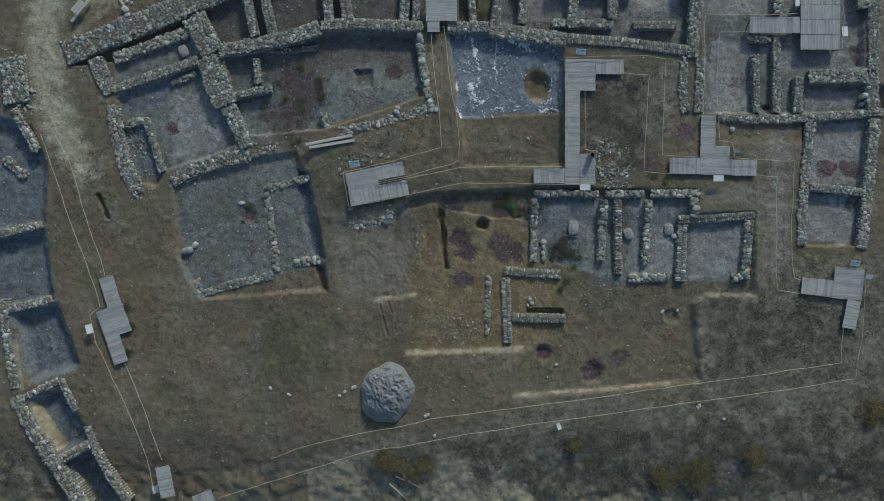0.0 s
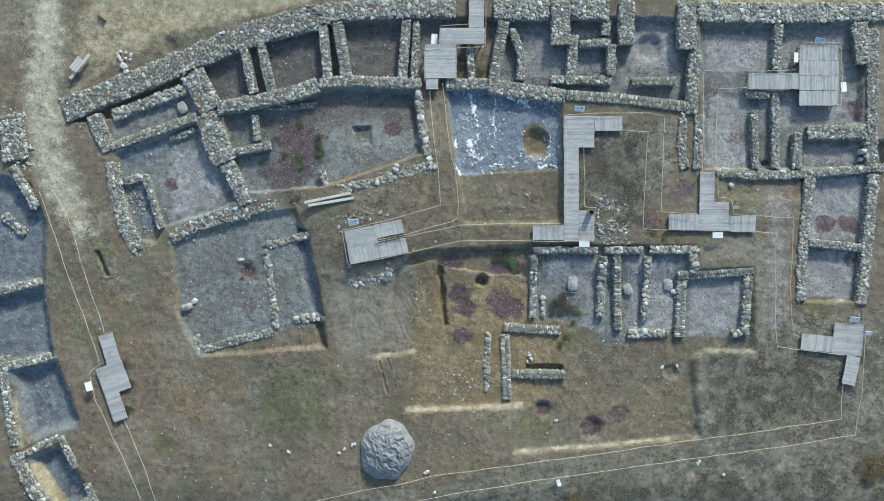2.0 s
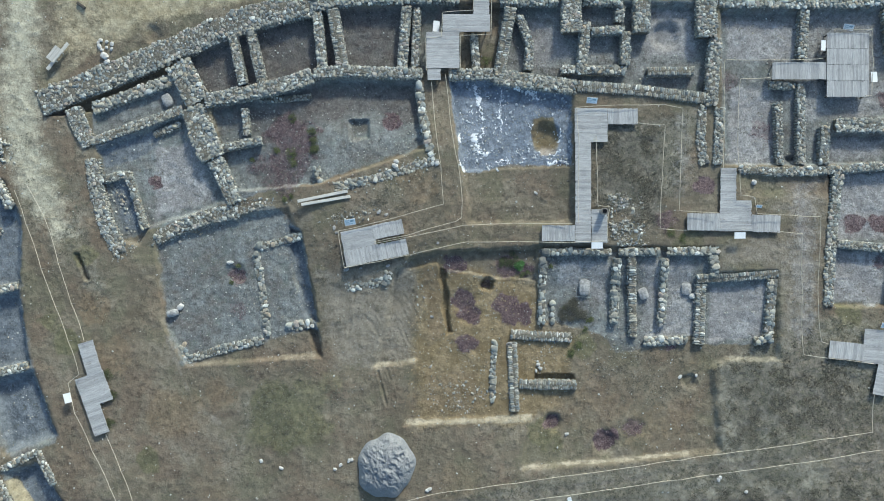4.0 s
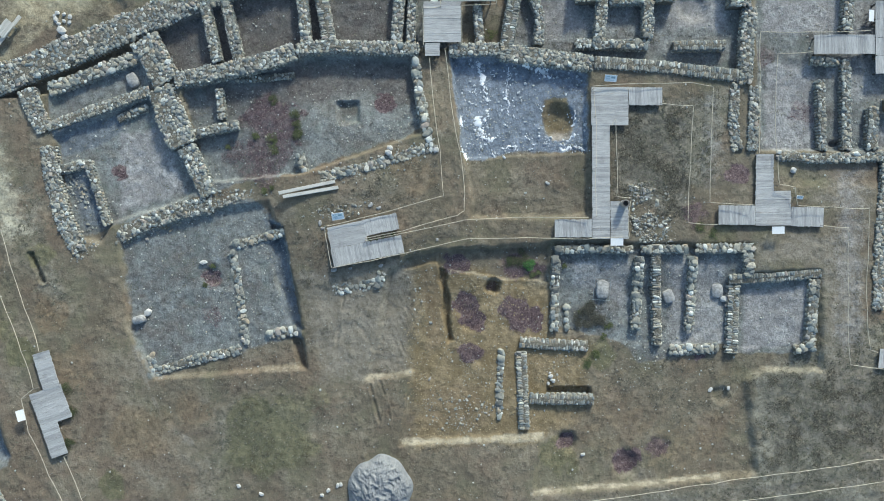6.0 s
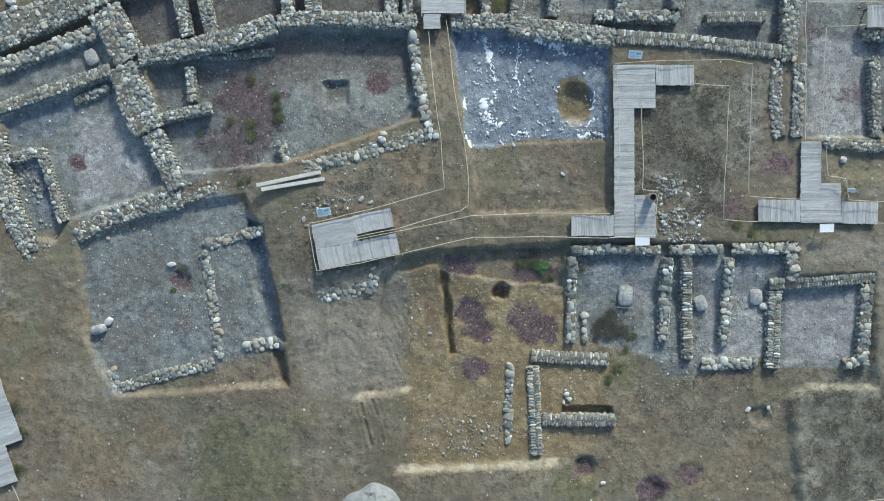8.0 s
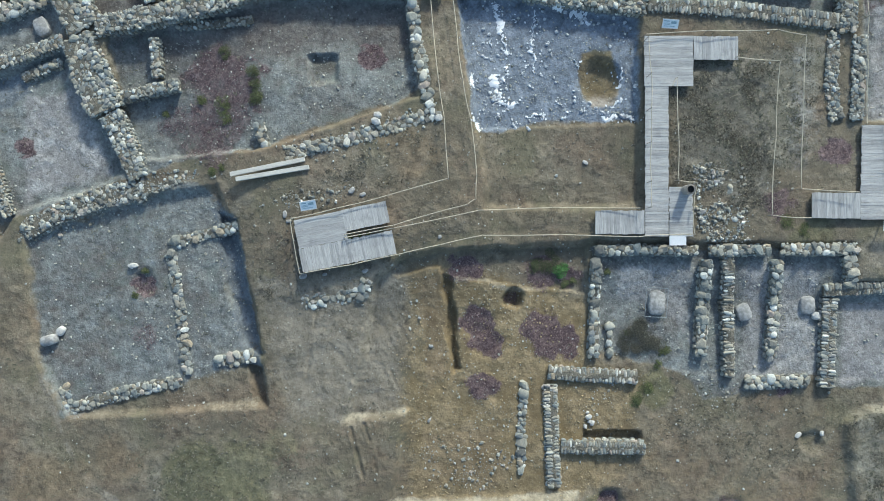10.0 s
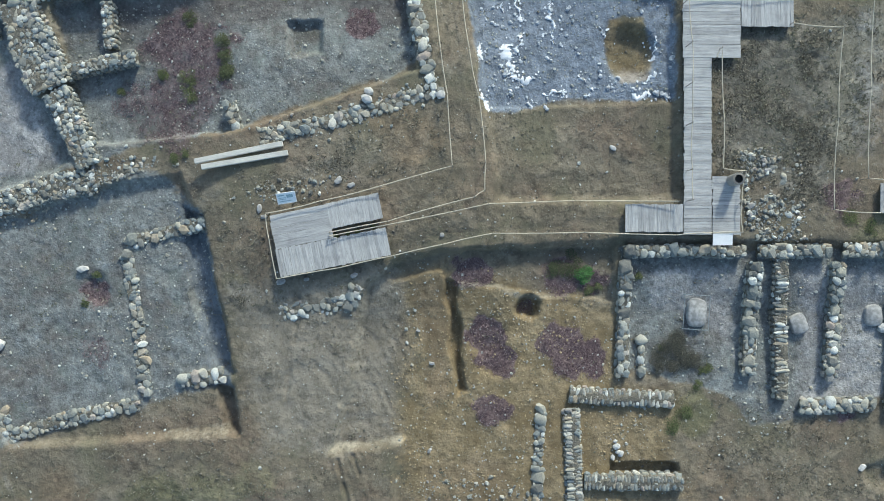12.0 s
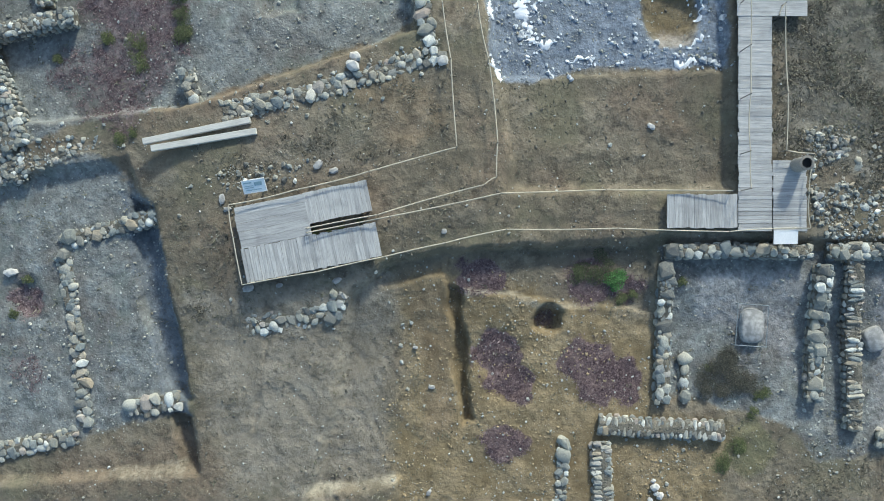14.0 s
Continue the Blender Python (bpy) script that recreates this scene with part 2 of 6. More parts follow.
# the deep rooms along the western edge
dig(0.65, 0.45, (-38.14, 6.27), (-34.45, 5.35), (-33.15, 2.12), (-33.29, -2.64), (-38.14, -3.42))
dig(0.75, 0.45, (-38.14, -3.88), (-33.43, -3.19), (-32.97, -5.73), (-32.51, -8.87), (-38.14, -9.88))
dig(0.8, 0.5, (-35.60, -10.25), (-32.23, -9.51), (-30.39, -14.36), (-34.22, -15.65))
dig(0.8, 0.4, (-34.04, -17.45), (-31.93, -16.64), (-29.95, -19.69), (-29.57, -20.53), (-31.91, -21.95))
dig(0.8, 0.4, (-31.44, -22.89), (-28.86, -21.66), (-26.97, -25.55), (-29.55, -26.49))
# trenches
dig(0.80, 0.16, (-0.38, -1.20), (0.32, -1.40), (0.24, -2.40), (0.42, -3.30), (0.36, -4.40), (0.56, -5.30), (0.74, -6.30), (0.16, -6.60), (0.04, -5.40), (-0.20, -4.20), (-0.08, -3.00), (-0.40, -2.20))
dig(0.56, 0.10, (-0.73, -0.55), (0.61, -0.01), (7.19, 0.17), (7.21, -2.37), (5.38, -2.09), (4.24, -2.18), (2.88, -1.86), (0.62, -1.58), (-0.29, -1.45))
dig(0.52, 0.14, (-3.1, -1.0), (-2.2, -0.42), (-0.6, -0.12), (0.4, -0.2), (0.0, -1.0), (-1.2, -1.1), (-2.6, -1.5))
dig(0.25, 0.15, (-28.77, -0.19), (-28.45, -0.19), (-27.71, -2.13), (-27.99, -2.22))
dig(0.74, 0.22, (-12.0, 2.0), (-10.95, 1.44), (-9.68, -5.4), (-10.62, -5.4), (-11.55, -1.9))
dig(0.66, 0.22, (-10.44, -5.85), (-9.62, -6.08), (-9.45, -8.07), (-10.05, -7.89))

dig(0.92, 0.38, (-7.50, 10.15), (-5.65, 10.2), (-5.6, 8.5), (-7.25, 8.35))
dig(0.80, 0.08, (7.06, -9.50), (10.09, -9.58), (10.09, -10.05), (7.05, -9.98))
# drag marks: middle line, width, depth
RUTS = [([(-5.2, -3.1), (-4.2, -4.3), (-3.3, -5.6), (-2.6, -7.4)], 0.11, 0.024), ([(-5.9, -3.9), (-4.9, -5.0), (-4.1, -6.3)], 0.14, 0.018), ([(-4.3, -3.0), (-3.4, -4.1), (-2.6, -5.6)], 0.10, 0.02), ([(-3.6, -5.9), (-3.2, -6.8), (-2.9, -7.6)], 0.14, 0.02),
        ([(-6.2, -4.9), (-5.4, -5.7), (-4.7, -7.0)], 0.16, 0.022), ([(-6.63, -1.99), (-6.75, -3.0), (-6.88, -3.63), (-7.32, -6.49)], 0.10, 0.06), ([(-3.0, -3.4), (-2.3, -4.5), (-1.7, -6.2)], 0.10, 0.018), ([(-2.3, -3.6), (-1.8, -4.6)], 0.12, 0.02),
        ([(-5.04, -9.25), (-4.7, -10.6), (-4.36, -11.74)], 0.14, 0.10), ([(-4.37, -9.03), (-3.95, -10.2), (-3.68, -11.50)], 0.10, 0.08), ([(-28.6, -0.2), (-27.8, -2.2)], 0.16, 0.2)]

# round pits: centre, radius, depth
PITS = [((3.34, -2.59), 0.52, 0.6), ((1.50, -3.75), 1.0, 0.14), ((2.0, -4.75), 0.9, 0.14), ((7.87, 8.73), 1.2, 0.5), ((-22.53, 16.89), 0.8, 0.22), ((8.46, -13.18), 0.75, 0.3),
        ((12.47, -14.87), 1.0, 0.25), ((14.84, -13.64), 0.8, 0.12), ((19.08, -10.13), 0.6, 0.2), ((17.16, 16.66), 1.1, 0.4), ((-15.97, -1.79), 0.7, 0.22), ((26.71, 7.06), 0.4, 0.4)]


def bank_noise(x, y):
    return 0.22 * (fbm(x, y, 0.9, 3, 5) - 0.5) + 0.12 * (fbm(x, y, 3.1, 2, 9) - 0.5)


def ground(x, y):
    """Height of the ground at x, y (arrays)."""
    x, y = np.asarray(x, float), np.asarray(y, float)
    jig = bank_noise(x, y)
    depth = np.zeros(x.shape)
    for outline, d, bank in DIGS:
        depth = np.maximum(depth, d * ease(-bank, bank, inside(outline, x, y) + jig))
    for (px, py), r, d in PITS:
        depth = depth + d * ease(r * 1.15, r * 0.55, np.hypot(x - px, y - py) + min(2.4, 2.0 / r) * jig)
    for line, w, d in RUTS:
        away = along(line, x, y) + 0.9 * jig + 0.12 * (fbm(x, y, 1.6, 2, 37) - 0.5)
        depth = depth + d * (ease(w, w * 0.3, away) - 0.5 * ease(w * 0.8, w * 1.3, away) * ease(w * 2.2, w * 1.4, away))
    # the rough slope to the south, and gentle swells
    south = ease(-19.0, -26.0, y)
    z = lie(x, y) - depth - 0.8 * south + 1.3 * south * (np.abs(fbm(x, y, 0.45, 4, 31) - 0.5) - 0.1)
    return z + 0.16 * (fbm(x, y, 0.28, 2, 3) - 0.5) + 0.10 * (fbm(x, y, 1.7, 3, 4) - 0.5)


# soils, with some painted sun and shade: channel, strength, softness, outline
SOILS = []


def soil(channel, amount, soft, *outline):
    SOILS.append((channel, amount, soft, list(outline)))


soil("gravel", 1.0, 0.3, (-27.06, 8.12), (-20.33, 10.87), (-17.96, 7.15), (-16.30, 3.93), (-22.91, 1.66), (-25.68, 0.73))
soil("gravel", 1.0, 0.3, (-27.29, 11.12), (-20.80, 13.41), (-20.33, 11.10), (-27.29, 8.81))
soil("gravel", 1.0, 0.4, (-17.96, 11.29), (-8.44, 13.40), (-1.73, 13.17), (-1.27, 8.12), (-9.28, 5.44), (-16.30, 3.93))
soil("gravel", 1.0, 0.6, (-22.44, 0.96), (-13.02, 3.45), (-10.91, 0.72), (-10.26, -6.08), (-13.95, -7.02), (-20.33, -8.95), (-21.75, -5.27))
soil("gravel", 0.85, 0.3, (-20.33, 15.48), (-9.80, 18.62), (1.30, 19.06), (1.30, 13.63), (-8.44, 13.86), (-18.67, 11.76))
soil("gravel", 0.8, 0.3, (4.25, 19.29), (20.78, 19.29), (20.78, 11.81), (9.68, 12.72), (4.25, 13.40))
soil("gravel", 1.0, 0.3, (7.41, 0.04), (20.78, 0.03), (20.90, -5.66), (17.03, -7.26), (13.38, -7.94), (12.47, -6.57), (7.68, -5.20))
soil("gravel", 1.0, 0.3, (19.48, -2.01), (25.31, -1.78), (25.09, -7.22), (19.54, -7.26))
soil("gravel", 0.85, 0.4, (29.61, 6.15), (35.73, 6.37), (34.82, -4.27), (29.43, -4.04))
soil("gravel", 0.95, 0.5, (21.23, 18.61), (34.60, 18.61), (34.60, 6.60), (21.46, 6.60))
soil("gravel", 0.9, 0.5, (-39.06, 7.20), (-34.45, 5.81), (-33.06, 2.12), (-32.83, -5.27), (-30.30, -14.96), (-33.53, -16.35), (-39.07, -11.73))
soil("gravel", 0.9, 0.5, (-34.75, -16.89), (-31.93, -16.64), (-29.57, -20.16), (-26.50, -26.25), (-30.96, -27.20))
soil("lime", 1.0, 0.25, (0.40, 13.31), (3.79, 12.95), (9.82, 11.95), (9.82, 6.60), (5.15, 6.61), (1.43, 5.89))
soil("ochre", 1.0, 1.5, (-1.72, -1.09), (-0.51, -0.64), (2.88, -1.54), (7.22, -2.69), (7.22, -5.88), (9.97, -7.03), (9.74, -11.59), (6.30, -12.91), (-1.87, -13.23), (-2.33, -6.98))
soil("ochre", 0.35, 1.2, (9.74, -7.03), (21.13, -7.49), (21.13, -15.23), (6.53, -16.09), (6.53, -12.91))
soil("ochre", 0.6, 0.3, (6.96, 10.14), (8.41, 10.23), (8.87, 9.10), (8.68, 7.42), (7.42, 7.33), (6.78, 8.64))
soil("lime", -1.0, 0.25, (6.96, 10.14), (8.41, 10.23), (8.87, 9.10), (8.68, 7.42), (7.42, 7.33), (6.78, 8.64))
soil("straw", 1.0, 1.0, (-26.83, 16.43), (-22.44, 18.04), (-16.77, 19.05), (-10.25, 20.21), (-10.25, 25.64), (-24.29, 26.12), (-26.37, 18.74))
soil("straw", 0.8, 1.0, (-31.91, 13.20), (-29.37, 14.58), (-26.83, 16.43), (-27.52, 15.50), (-29.37, 13.66), (-31.31, 12.04))
soil("straw", 0.8, 0.8, (21.01, 19.83), (36.86, 19.96), (36.86, 25.63), (21.01, 25.63))
soil("ochre", 0.3, 1.5, (-28.44, 17.81), (-21.04, 19.18), (-10.25, 19.98), (-10.25, 25.64), (-27.06, 26.12))
soil("green", 0.9, 1.2, (21.22, -8.85), (28.70, -5.18), (41.39, -5.18), (41.39, -29.64), (-3.91, -29.63), (-1.19, -19.67), (5.15, -17.87), (21.36, -15.91))
soil("green", 0.55, 1.5, (-16.30, -11.17), (-10.26, -9.70), (-6.63, -11.51), (-10.26, -14.24), (-16.31, -15.29))
soil("green", 0.7, 1.0, (11.49, 9.32), (20.10, 10.68), (17.83, 3.89), (12.40, 3.66))
soil("green", 0.5, 0.8, (-29.60, 5.81), (-28.22, 5.35), (-27.29, 1.19), (-25.68, -5.27), (-27.06, -5.73), (-29.37, 0.27))
soil("road", 0.85, 2.2, (-34.21, 23.35), (-31.21, 23.35), (-31.68, 13.20), (-31.22, 8.58), (-28.68, 1.19), (-30.29, 0.73), (-33.52, 5.35), (-34.91, 11.35))
soil("bare", 0.8, 1.5, (-10.21, -1.09), (-2.31, -0.64), (-2.10, -8.80), (-8.44, -9.25))
soil("bare", 0.7, 0.8, (-16.76, -23.25), (-12.00, -21.68), (-1.38, -19.30), (21.32, -16.32), (33.63, -14.59), (33.40, -15.51), (21.32, -17.11), (-0.91, -20.22), (-10.13, -23.02))
# sunlight on the north-facing scarps, painted as pale strips
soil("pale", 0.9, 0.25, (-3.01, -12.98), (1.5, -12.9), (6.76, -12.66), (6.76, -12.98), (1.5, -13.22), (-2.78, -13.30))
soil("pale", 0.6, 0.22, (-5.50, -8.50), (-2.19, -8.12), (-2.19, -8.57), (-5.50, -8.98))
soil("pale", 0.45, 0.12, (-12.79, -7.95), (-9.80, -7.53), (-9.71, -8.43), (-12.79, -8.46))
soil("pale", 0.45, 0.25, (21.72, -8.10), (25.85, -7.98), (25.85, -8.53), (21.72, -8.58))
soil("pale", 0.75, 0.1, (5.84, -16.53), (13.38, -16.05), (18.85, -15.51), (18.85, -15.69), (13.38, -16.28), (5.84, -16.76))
soil("green", 0.9, 0.8, (-6.55, -21.21), (-1.02, -21.19), (5.44, -20.72), (10.14, -28.67), (-7.45, -28.59))
soil("pale", 1.0, 0.5, (-11.06, -23.04), (-6.44, -21.62), (-6.43, -26.69), (-11.05, -26.73))
soil("pale", 1.0, 0.4, (-0.55, -22.34), (2.21, -21.87), (3.15, -25.23), (2.24, -28.56), (-0.53, -28.56))
soil("pale", 1.0, 0.3, (3.60, -21.40), (5.45, -23.49), (7.56, -24.48), (8.28, -28.67), (5.47, -28.57), (4.30, -23.94))
# bluish shade under the gravel room's east bank, painted into the floor
soil("slate_shade", 1.0, 0.3, (-12.32, 2.08), (-10.91, 1.62), (-9.71, -5.17), (-9.53, -6.30), (-10.62, -6.08), (-11.35, -2.45), (-11.99, 0.72))
# the viewing deck's shadow on the ground south of it, painted dark
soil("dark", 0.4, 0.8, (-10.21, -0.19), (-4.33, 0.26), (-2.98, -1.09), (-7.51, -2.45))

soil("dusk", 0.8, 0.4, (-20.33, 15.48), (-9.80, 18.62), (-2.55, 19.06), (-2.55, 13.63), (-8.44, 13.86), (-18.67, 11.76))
soil("lilac", 0.38, 0.6, (4.6, 18.8), (20.2, 18.8), (20.2, 12.4), (9.68, 13.3), (4.6, 13.8))
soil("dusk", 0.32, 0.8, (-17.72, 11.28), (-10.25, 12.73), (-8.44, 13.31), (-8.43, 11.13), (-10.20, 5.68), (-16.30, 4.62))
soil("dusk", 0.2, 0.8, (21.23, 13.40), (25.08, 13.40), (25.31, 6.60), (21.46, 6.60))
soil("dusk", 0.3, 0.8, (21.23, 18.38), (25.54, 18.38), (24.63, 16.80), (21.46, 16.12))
# bluish shade of the deep western rooms, painted into their floors
soil("slate_shade", 1.0, 0.5, (-39.06, 7.20), (-34.45, 5.81), (-33.06, 2.12), (-32.83, -5.27), (-32.14, -9.42), (-30.30, -14.36), (-34.22, -15.88), (-35.60, -10.81), (-39.07, -11.73))
soil("slate_shade", 1.0, 0.4, (-34.04, -17.45), (-31.93, -16.64), (-29.81, -19.92), (-26.97, -25.55), (-29.55, -26.49))
soil("bare", 0.75, 2.0, (25.99, 1.17), (28.93, 2.53), (28.93, -7.89), (32.33, -11.52), (36.86, -11.52), (36.86, -19.67), (30.06, -18.77), (25.54, -11.52))
soil("bare", 0.6, 2.0, (-38.14, 15.97), (-34.45, 15.97), (-34.44, 23.35), (-38.14, 23.35))
soil("straw", 0.6, 1.2, (-30.6, 14.0), (-27.0, 15.4), (-21.5, 17.8), (-16.0, 19.6), (-18.0, 23.0), (-28.0, 23.5), (-30.8, 19.0))
soil("road", 0.4, 2.0, (-38.0, 23.4), (-31.0, 23.4), (-30.6, 12.0), (-33.8, 12.5))
soil("straw", 0.45, 1.5, (28.70, -4.50), (31.88, -4.72), (31.88, -6.99), (29.16, -6.99))
soil("straw", 0.5, 1.5, (32.33, -15.60), (36.86, -14.24), (36.86, -20.58), (33.23, -20.58))
soil("slate_shade", 1.0, 0.4, (-27.06, 8.2), (-24.75, 9.1), (-22.2, 9.3), (-22.8, 8.0), (-24.4, 7.3), (-26.6, 6.4))
soil("slate_shade", 0.7, 0.4, (-26.2, 5.2), (-24.6, 5.6), (-23.6, 2.0), (-25.2, 1.2))
# sunlit yellow slopes beside the tall western walls, painted with the straw tone
soil("straw", 1.0, 0.2, (-36.11, -12.22), (-35.35, -12.22), (-34.64, -16.44), (-35.57, -16.91))
soil("straw", 0.9, 0.2, (-34.39, -18.04), (-33.64, -17.66), (-31.47, -21.22), (-32.22, -21.88))
for drained in ("slate_shade", "gravel"):
    soil(drained, -1.0, 0.2, (-36.11, -12.22), (-35.35, -12.22), (-34.64, -16.44), (-35.57, -16.91))
    soil(drained, -1.0, 0.2, (-34.39, -18.04), (-33.64, -17.66), (-31.47, -21.22), (-32.22, -21.88))
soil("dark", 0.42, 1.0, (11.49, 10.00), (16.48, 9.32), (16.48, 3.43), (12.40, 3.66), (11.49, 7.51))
# pale lilac gravel, matted weeds, olive and rusty turf
soil("lilac", 1.0, 0.5, (21.84, 17.60), (27.34, 17.62), (27.33, 14.87), (21.86, 14.65))
soil("lilac", 0.8, 0.6, (22.07, 12.58), (25.28, 12.59), (25.48, 6.65), (21.83, 6.65))
soil("lilac", 1.0, 0.4, (30.30, 5.74), (34.86, 6.19), (34.66, 0.95), (30.08, 0.72))
soil("lilac", 1.0, 0.4, (30.08, 0.03), (34.18, -0.20), (33.95, -4.08), (29.84, -3.85))
soil("lilac", 1.0, 0.4, (20.57, -2.95), (25.02, -2.47), (24.84, -6.59), (20.57, -7.07))
# shade in the north half of the square pit, painted dark
soil("dark", 0.55, 0.5, (-7.45, 10.2), (-5.7, 10.25), (-5.7, 9.1), (-7.3, 9.0))
soil("lilac", 0.55, 0.5, (25.6, 18.4), (34.4, 18.4), (34.4, 10.2), (28.0, 9.6), (26.0, 12.0))
soil("bare", 0.8, 0.6, (34.9, 18.6), (36.6, 18.6), (36.6, 7.0), (35.6, 7.0))
soil("lilac", 0.6, 0.5, (29.7, 8.8), (34.8, 8.8), (34.8, 6.9), (29.5, 6.8))
soil("lilac", 0.28, 0.8, (-9.8, 8.6), (-7.6, 8.0), (-5.4, 8.2), (-1.6, 9.0), (-1.18, 7.89), (-6.64, 6.62), (-9.84, 7.09))
# shade below the long room's north wall, painted into the floor colour
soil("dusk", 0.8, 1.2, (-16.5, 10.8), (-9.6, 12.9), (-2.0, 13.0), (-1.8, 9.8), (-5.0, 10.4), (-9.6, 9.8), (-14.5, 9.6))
soil("lilac", 0.8, 0.5, (15.11, 18.72), (19.19, 18.73), (19.63, 14.91), (15.73, 14.91))
soil("lilac", 0.7, 0.5, (6.36, 18.13), (9.10, 17.20), (10.23, 14.90), (6.58, 14.00))
soil("lilac", 0.8, 0.5, (-22.63, 8.18), (-19.29, 8.61), (-17.86, 3.97), (-22.60, 2.60))
soil("lilac", 0.6, 0.5, (1.53, 7.97), (9.29, 8.02), (9.29, 6.65), (1.98, 6.15))
soil("lilac", 0.6, 0.5, (8.37, -0.70), (12.71, -0.70), (12.79, -5.24), (11.18, -3.40), (8.65, -2.95))
soil("lilac", 0.6, 0.5, (15.22, -0.65), (19.33, -0.65), (19.43, -6.61), (15.32, -7.08))
soil("mat", 1.0, 0.8, (11.72, 9.78), (14.66, 10.00), (16.47, 9.09), (16.71, 2.07), (14.67, 2.08), (12.85, 3.89), (11.71, 3.43))
soil("mat", 0.6, 1.0, (21.36, -9.31), (23.49, -8.20), (29.59, -8.57), (32.80, -10.16), (32.80, -13.34), (22.02, -14.76))
soil("mat", 0.9, 1.2, (1.76, -19.88), (6.44, -20.29), (15.28, -19.38), (36.27, -17.36), (36.70, -24.41), (5.59, -24.60), (2.76, -22.70))
soil("mat", 0.8, 0.8, (-36.71, -20.21), (-34.16, -23.18), (-31.82, -25.00), (-37.09, -25.04))
soil("rust", 0.8, 0.6, (-1.6, -1.3), (-0.5, -1.2), (-0.1, -3.6), (0.0, -6.6), (-1.2, -7.6))
soil("rust", 0.6, 0.8, (-1.6, -9.2), (2.6, -9.0), (3.3, -11.0), (2.4, -12.6), (-1.8, -12.6))
soil("bare", 0.7, 0.25, (-21.75, -6.6), (-21.4, -6.6), (-20.1, -9.87), (-19.1, -11.8), (-17.25, -13.2), (-17.4, -13.6), (-19.6, -12.0), (-20.55, -9.9))
# sunlit rim of the block beside the trench, painted pale
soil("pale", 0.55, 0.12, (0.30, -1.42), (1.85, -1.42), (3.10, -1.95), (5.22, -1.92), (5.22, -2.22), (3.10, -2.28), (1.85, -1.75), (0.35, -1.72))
soil("lilac", 0.45, 1.5, (17.0, 11.0), (19.4, 11.0), (19.3, 3.2), (16.9, 3.2))
soil("lilac", 0.5, 1.5, (26.2, 5.5), (29.0, 5.5), (28.8, -7.0), (26.4, -7.4), (26.0, 0.0))
soil("bare", 0.8, 1.5, (21.4, 0.6), (27.0, 1.0), (27.0, -7.6), (25.8, -7.6), (25.7, -1.2), (21.4, -1.3))
soil("bare", 0.75, 1.5, (24.5, 4.2), (29.4, 4.2), (29.2, 2.4), (24.5, 2.6))
soil("mat", 0.45, 0.8, (-8.6, 3.3), (-7.6, 2.4), (-3.5, 3.0), (-2.2, 3.7), (-2.6, 4.7), (-5.2, 4.4))
soil("mat", 0.4, 0.6, (-9.9, 1.6), (-8.2, 1.8), (-8.0, -1.0), (-9.2, -2.2))
soil("mat", 0.35, 0.8, (12.2, -7.2), (18.5, -8.0), (20.0, -11.0), (14.0, -12.0), (11.6, -9.4))
soil("mat", 0.4, 0.8, (-4.6, 5.1), (-0.7, 6.0), (-0.5, 4.1), (-3.5, 3.4))
soil("dusk", 0.45, 0.6, (5.0, 18.6), (8.9, 17.0), (8.9, 14.2), (5.0, 14.0))
# turf patches: channel, centre, radius, strength
TURF = [("olive", (-12.09, -12.9), 3.2, 0.8), ("olive", (-10.25, -11.06), 1.8, 0.6), ("olive", (-29.4, -7.11), 1.3, 0.8), ("olive", (-30.6, -5.27), 1.1, 0.7), ("olive", (-8.9, -9.7), 1.4, 0.5), ("olive", (7.95, -14.39), 1.6, 0.8),
        ("olive", (18.75, 0.71), 1.8, 0.6), ("olive", (22.96, -1.11), 2.2, 0.5), ("olive", (-27.9, -0.19), 1.1, 0.8), ("olive", (30.06, -13.78), 2.7, 0.6), ("olive", (-22.92, -16.36), 1.4, 0.8),
        ("rust", (-21.03, -12.63), 2.7, 0.7), ("rust", (-25.21, -8.04), 1.8, 0.7), ("rust", (-27.08, -4.35), 1.6, 0.8), ("rust", (-16.78, -11.19), 1.8, 0.6), ("rust", (1.52, -17.4), 2.3, 0.5), ("rust", (9.8, -11.66), 2.3, 0.5),
        ("rust", (-2.08, 5.2), 1.8, 0.7), ("olive", (24.6, 3.88), 1.8, 0.4), ("rust", (-17.72, -18.54), 2.7, 0.6), ("rust", (16.22, -13.49), 2.3, 0.5), ("olive", (11.0, -7.3), 1.3, 0.7), ("olive", (8.2, -8.2), 1.0, 0.4),
        ("olive", (-12.0, 7.4), 0.6, 0.7), ("olive", (-11.6, 6.6), 0.5, 0.6), ("olive", (31.0, -5.2), 1.3, 0.8), ("olive", (14.5, 8.0), 1.0, 0.5), ("olive", (-9.4, -1.6), 0.8, 0.6)]
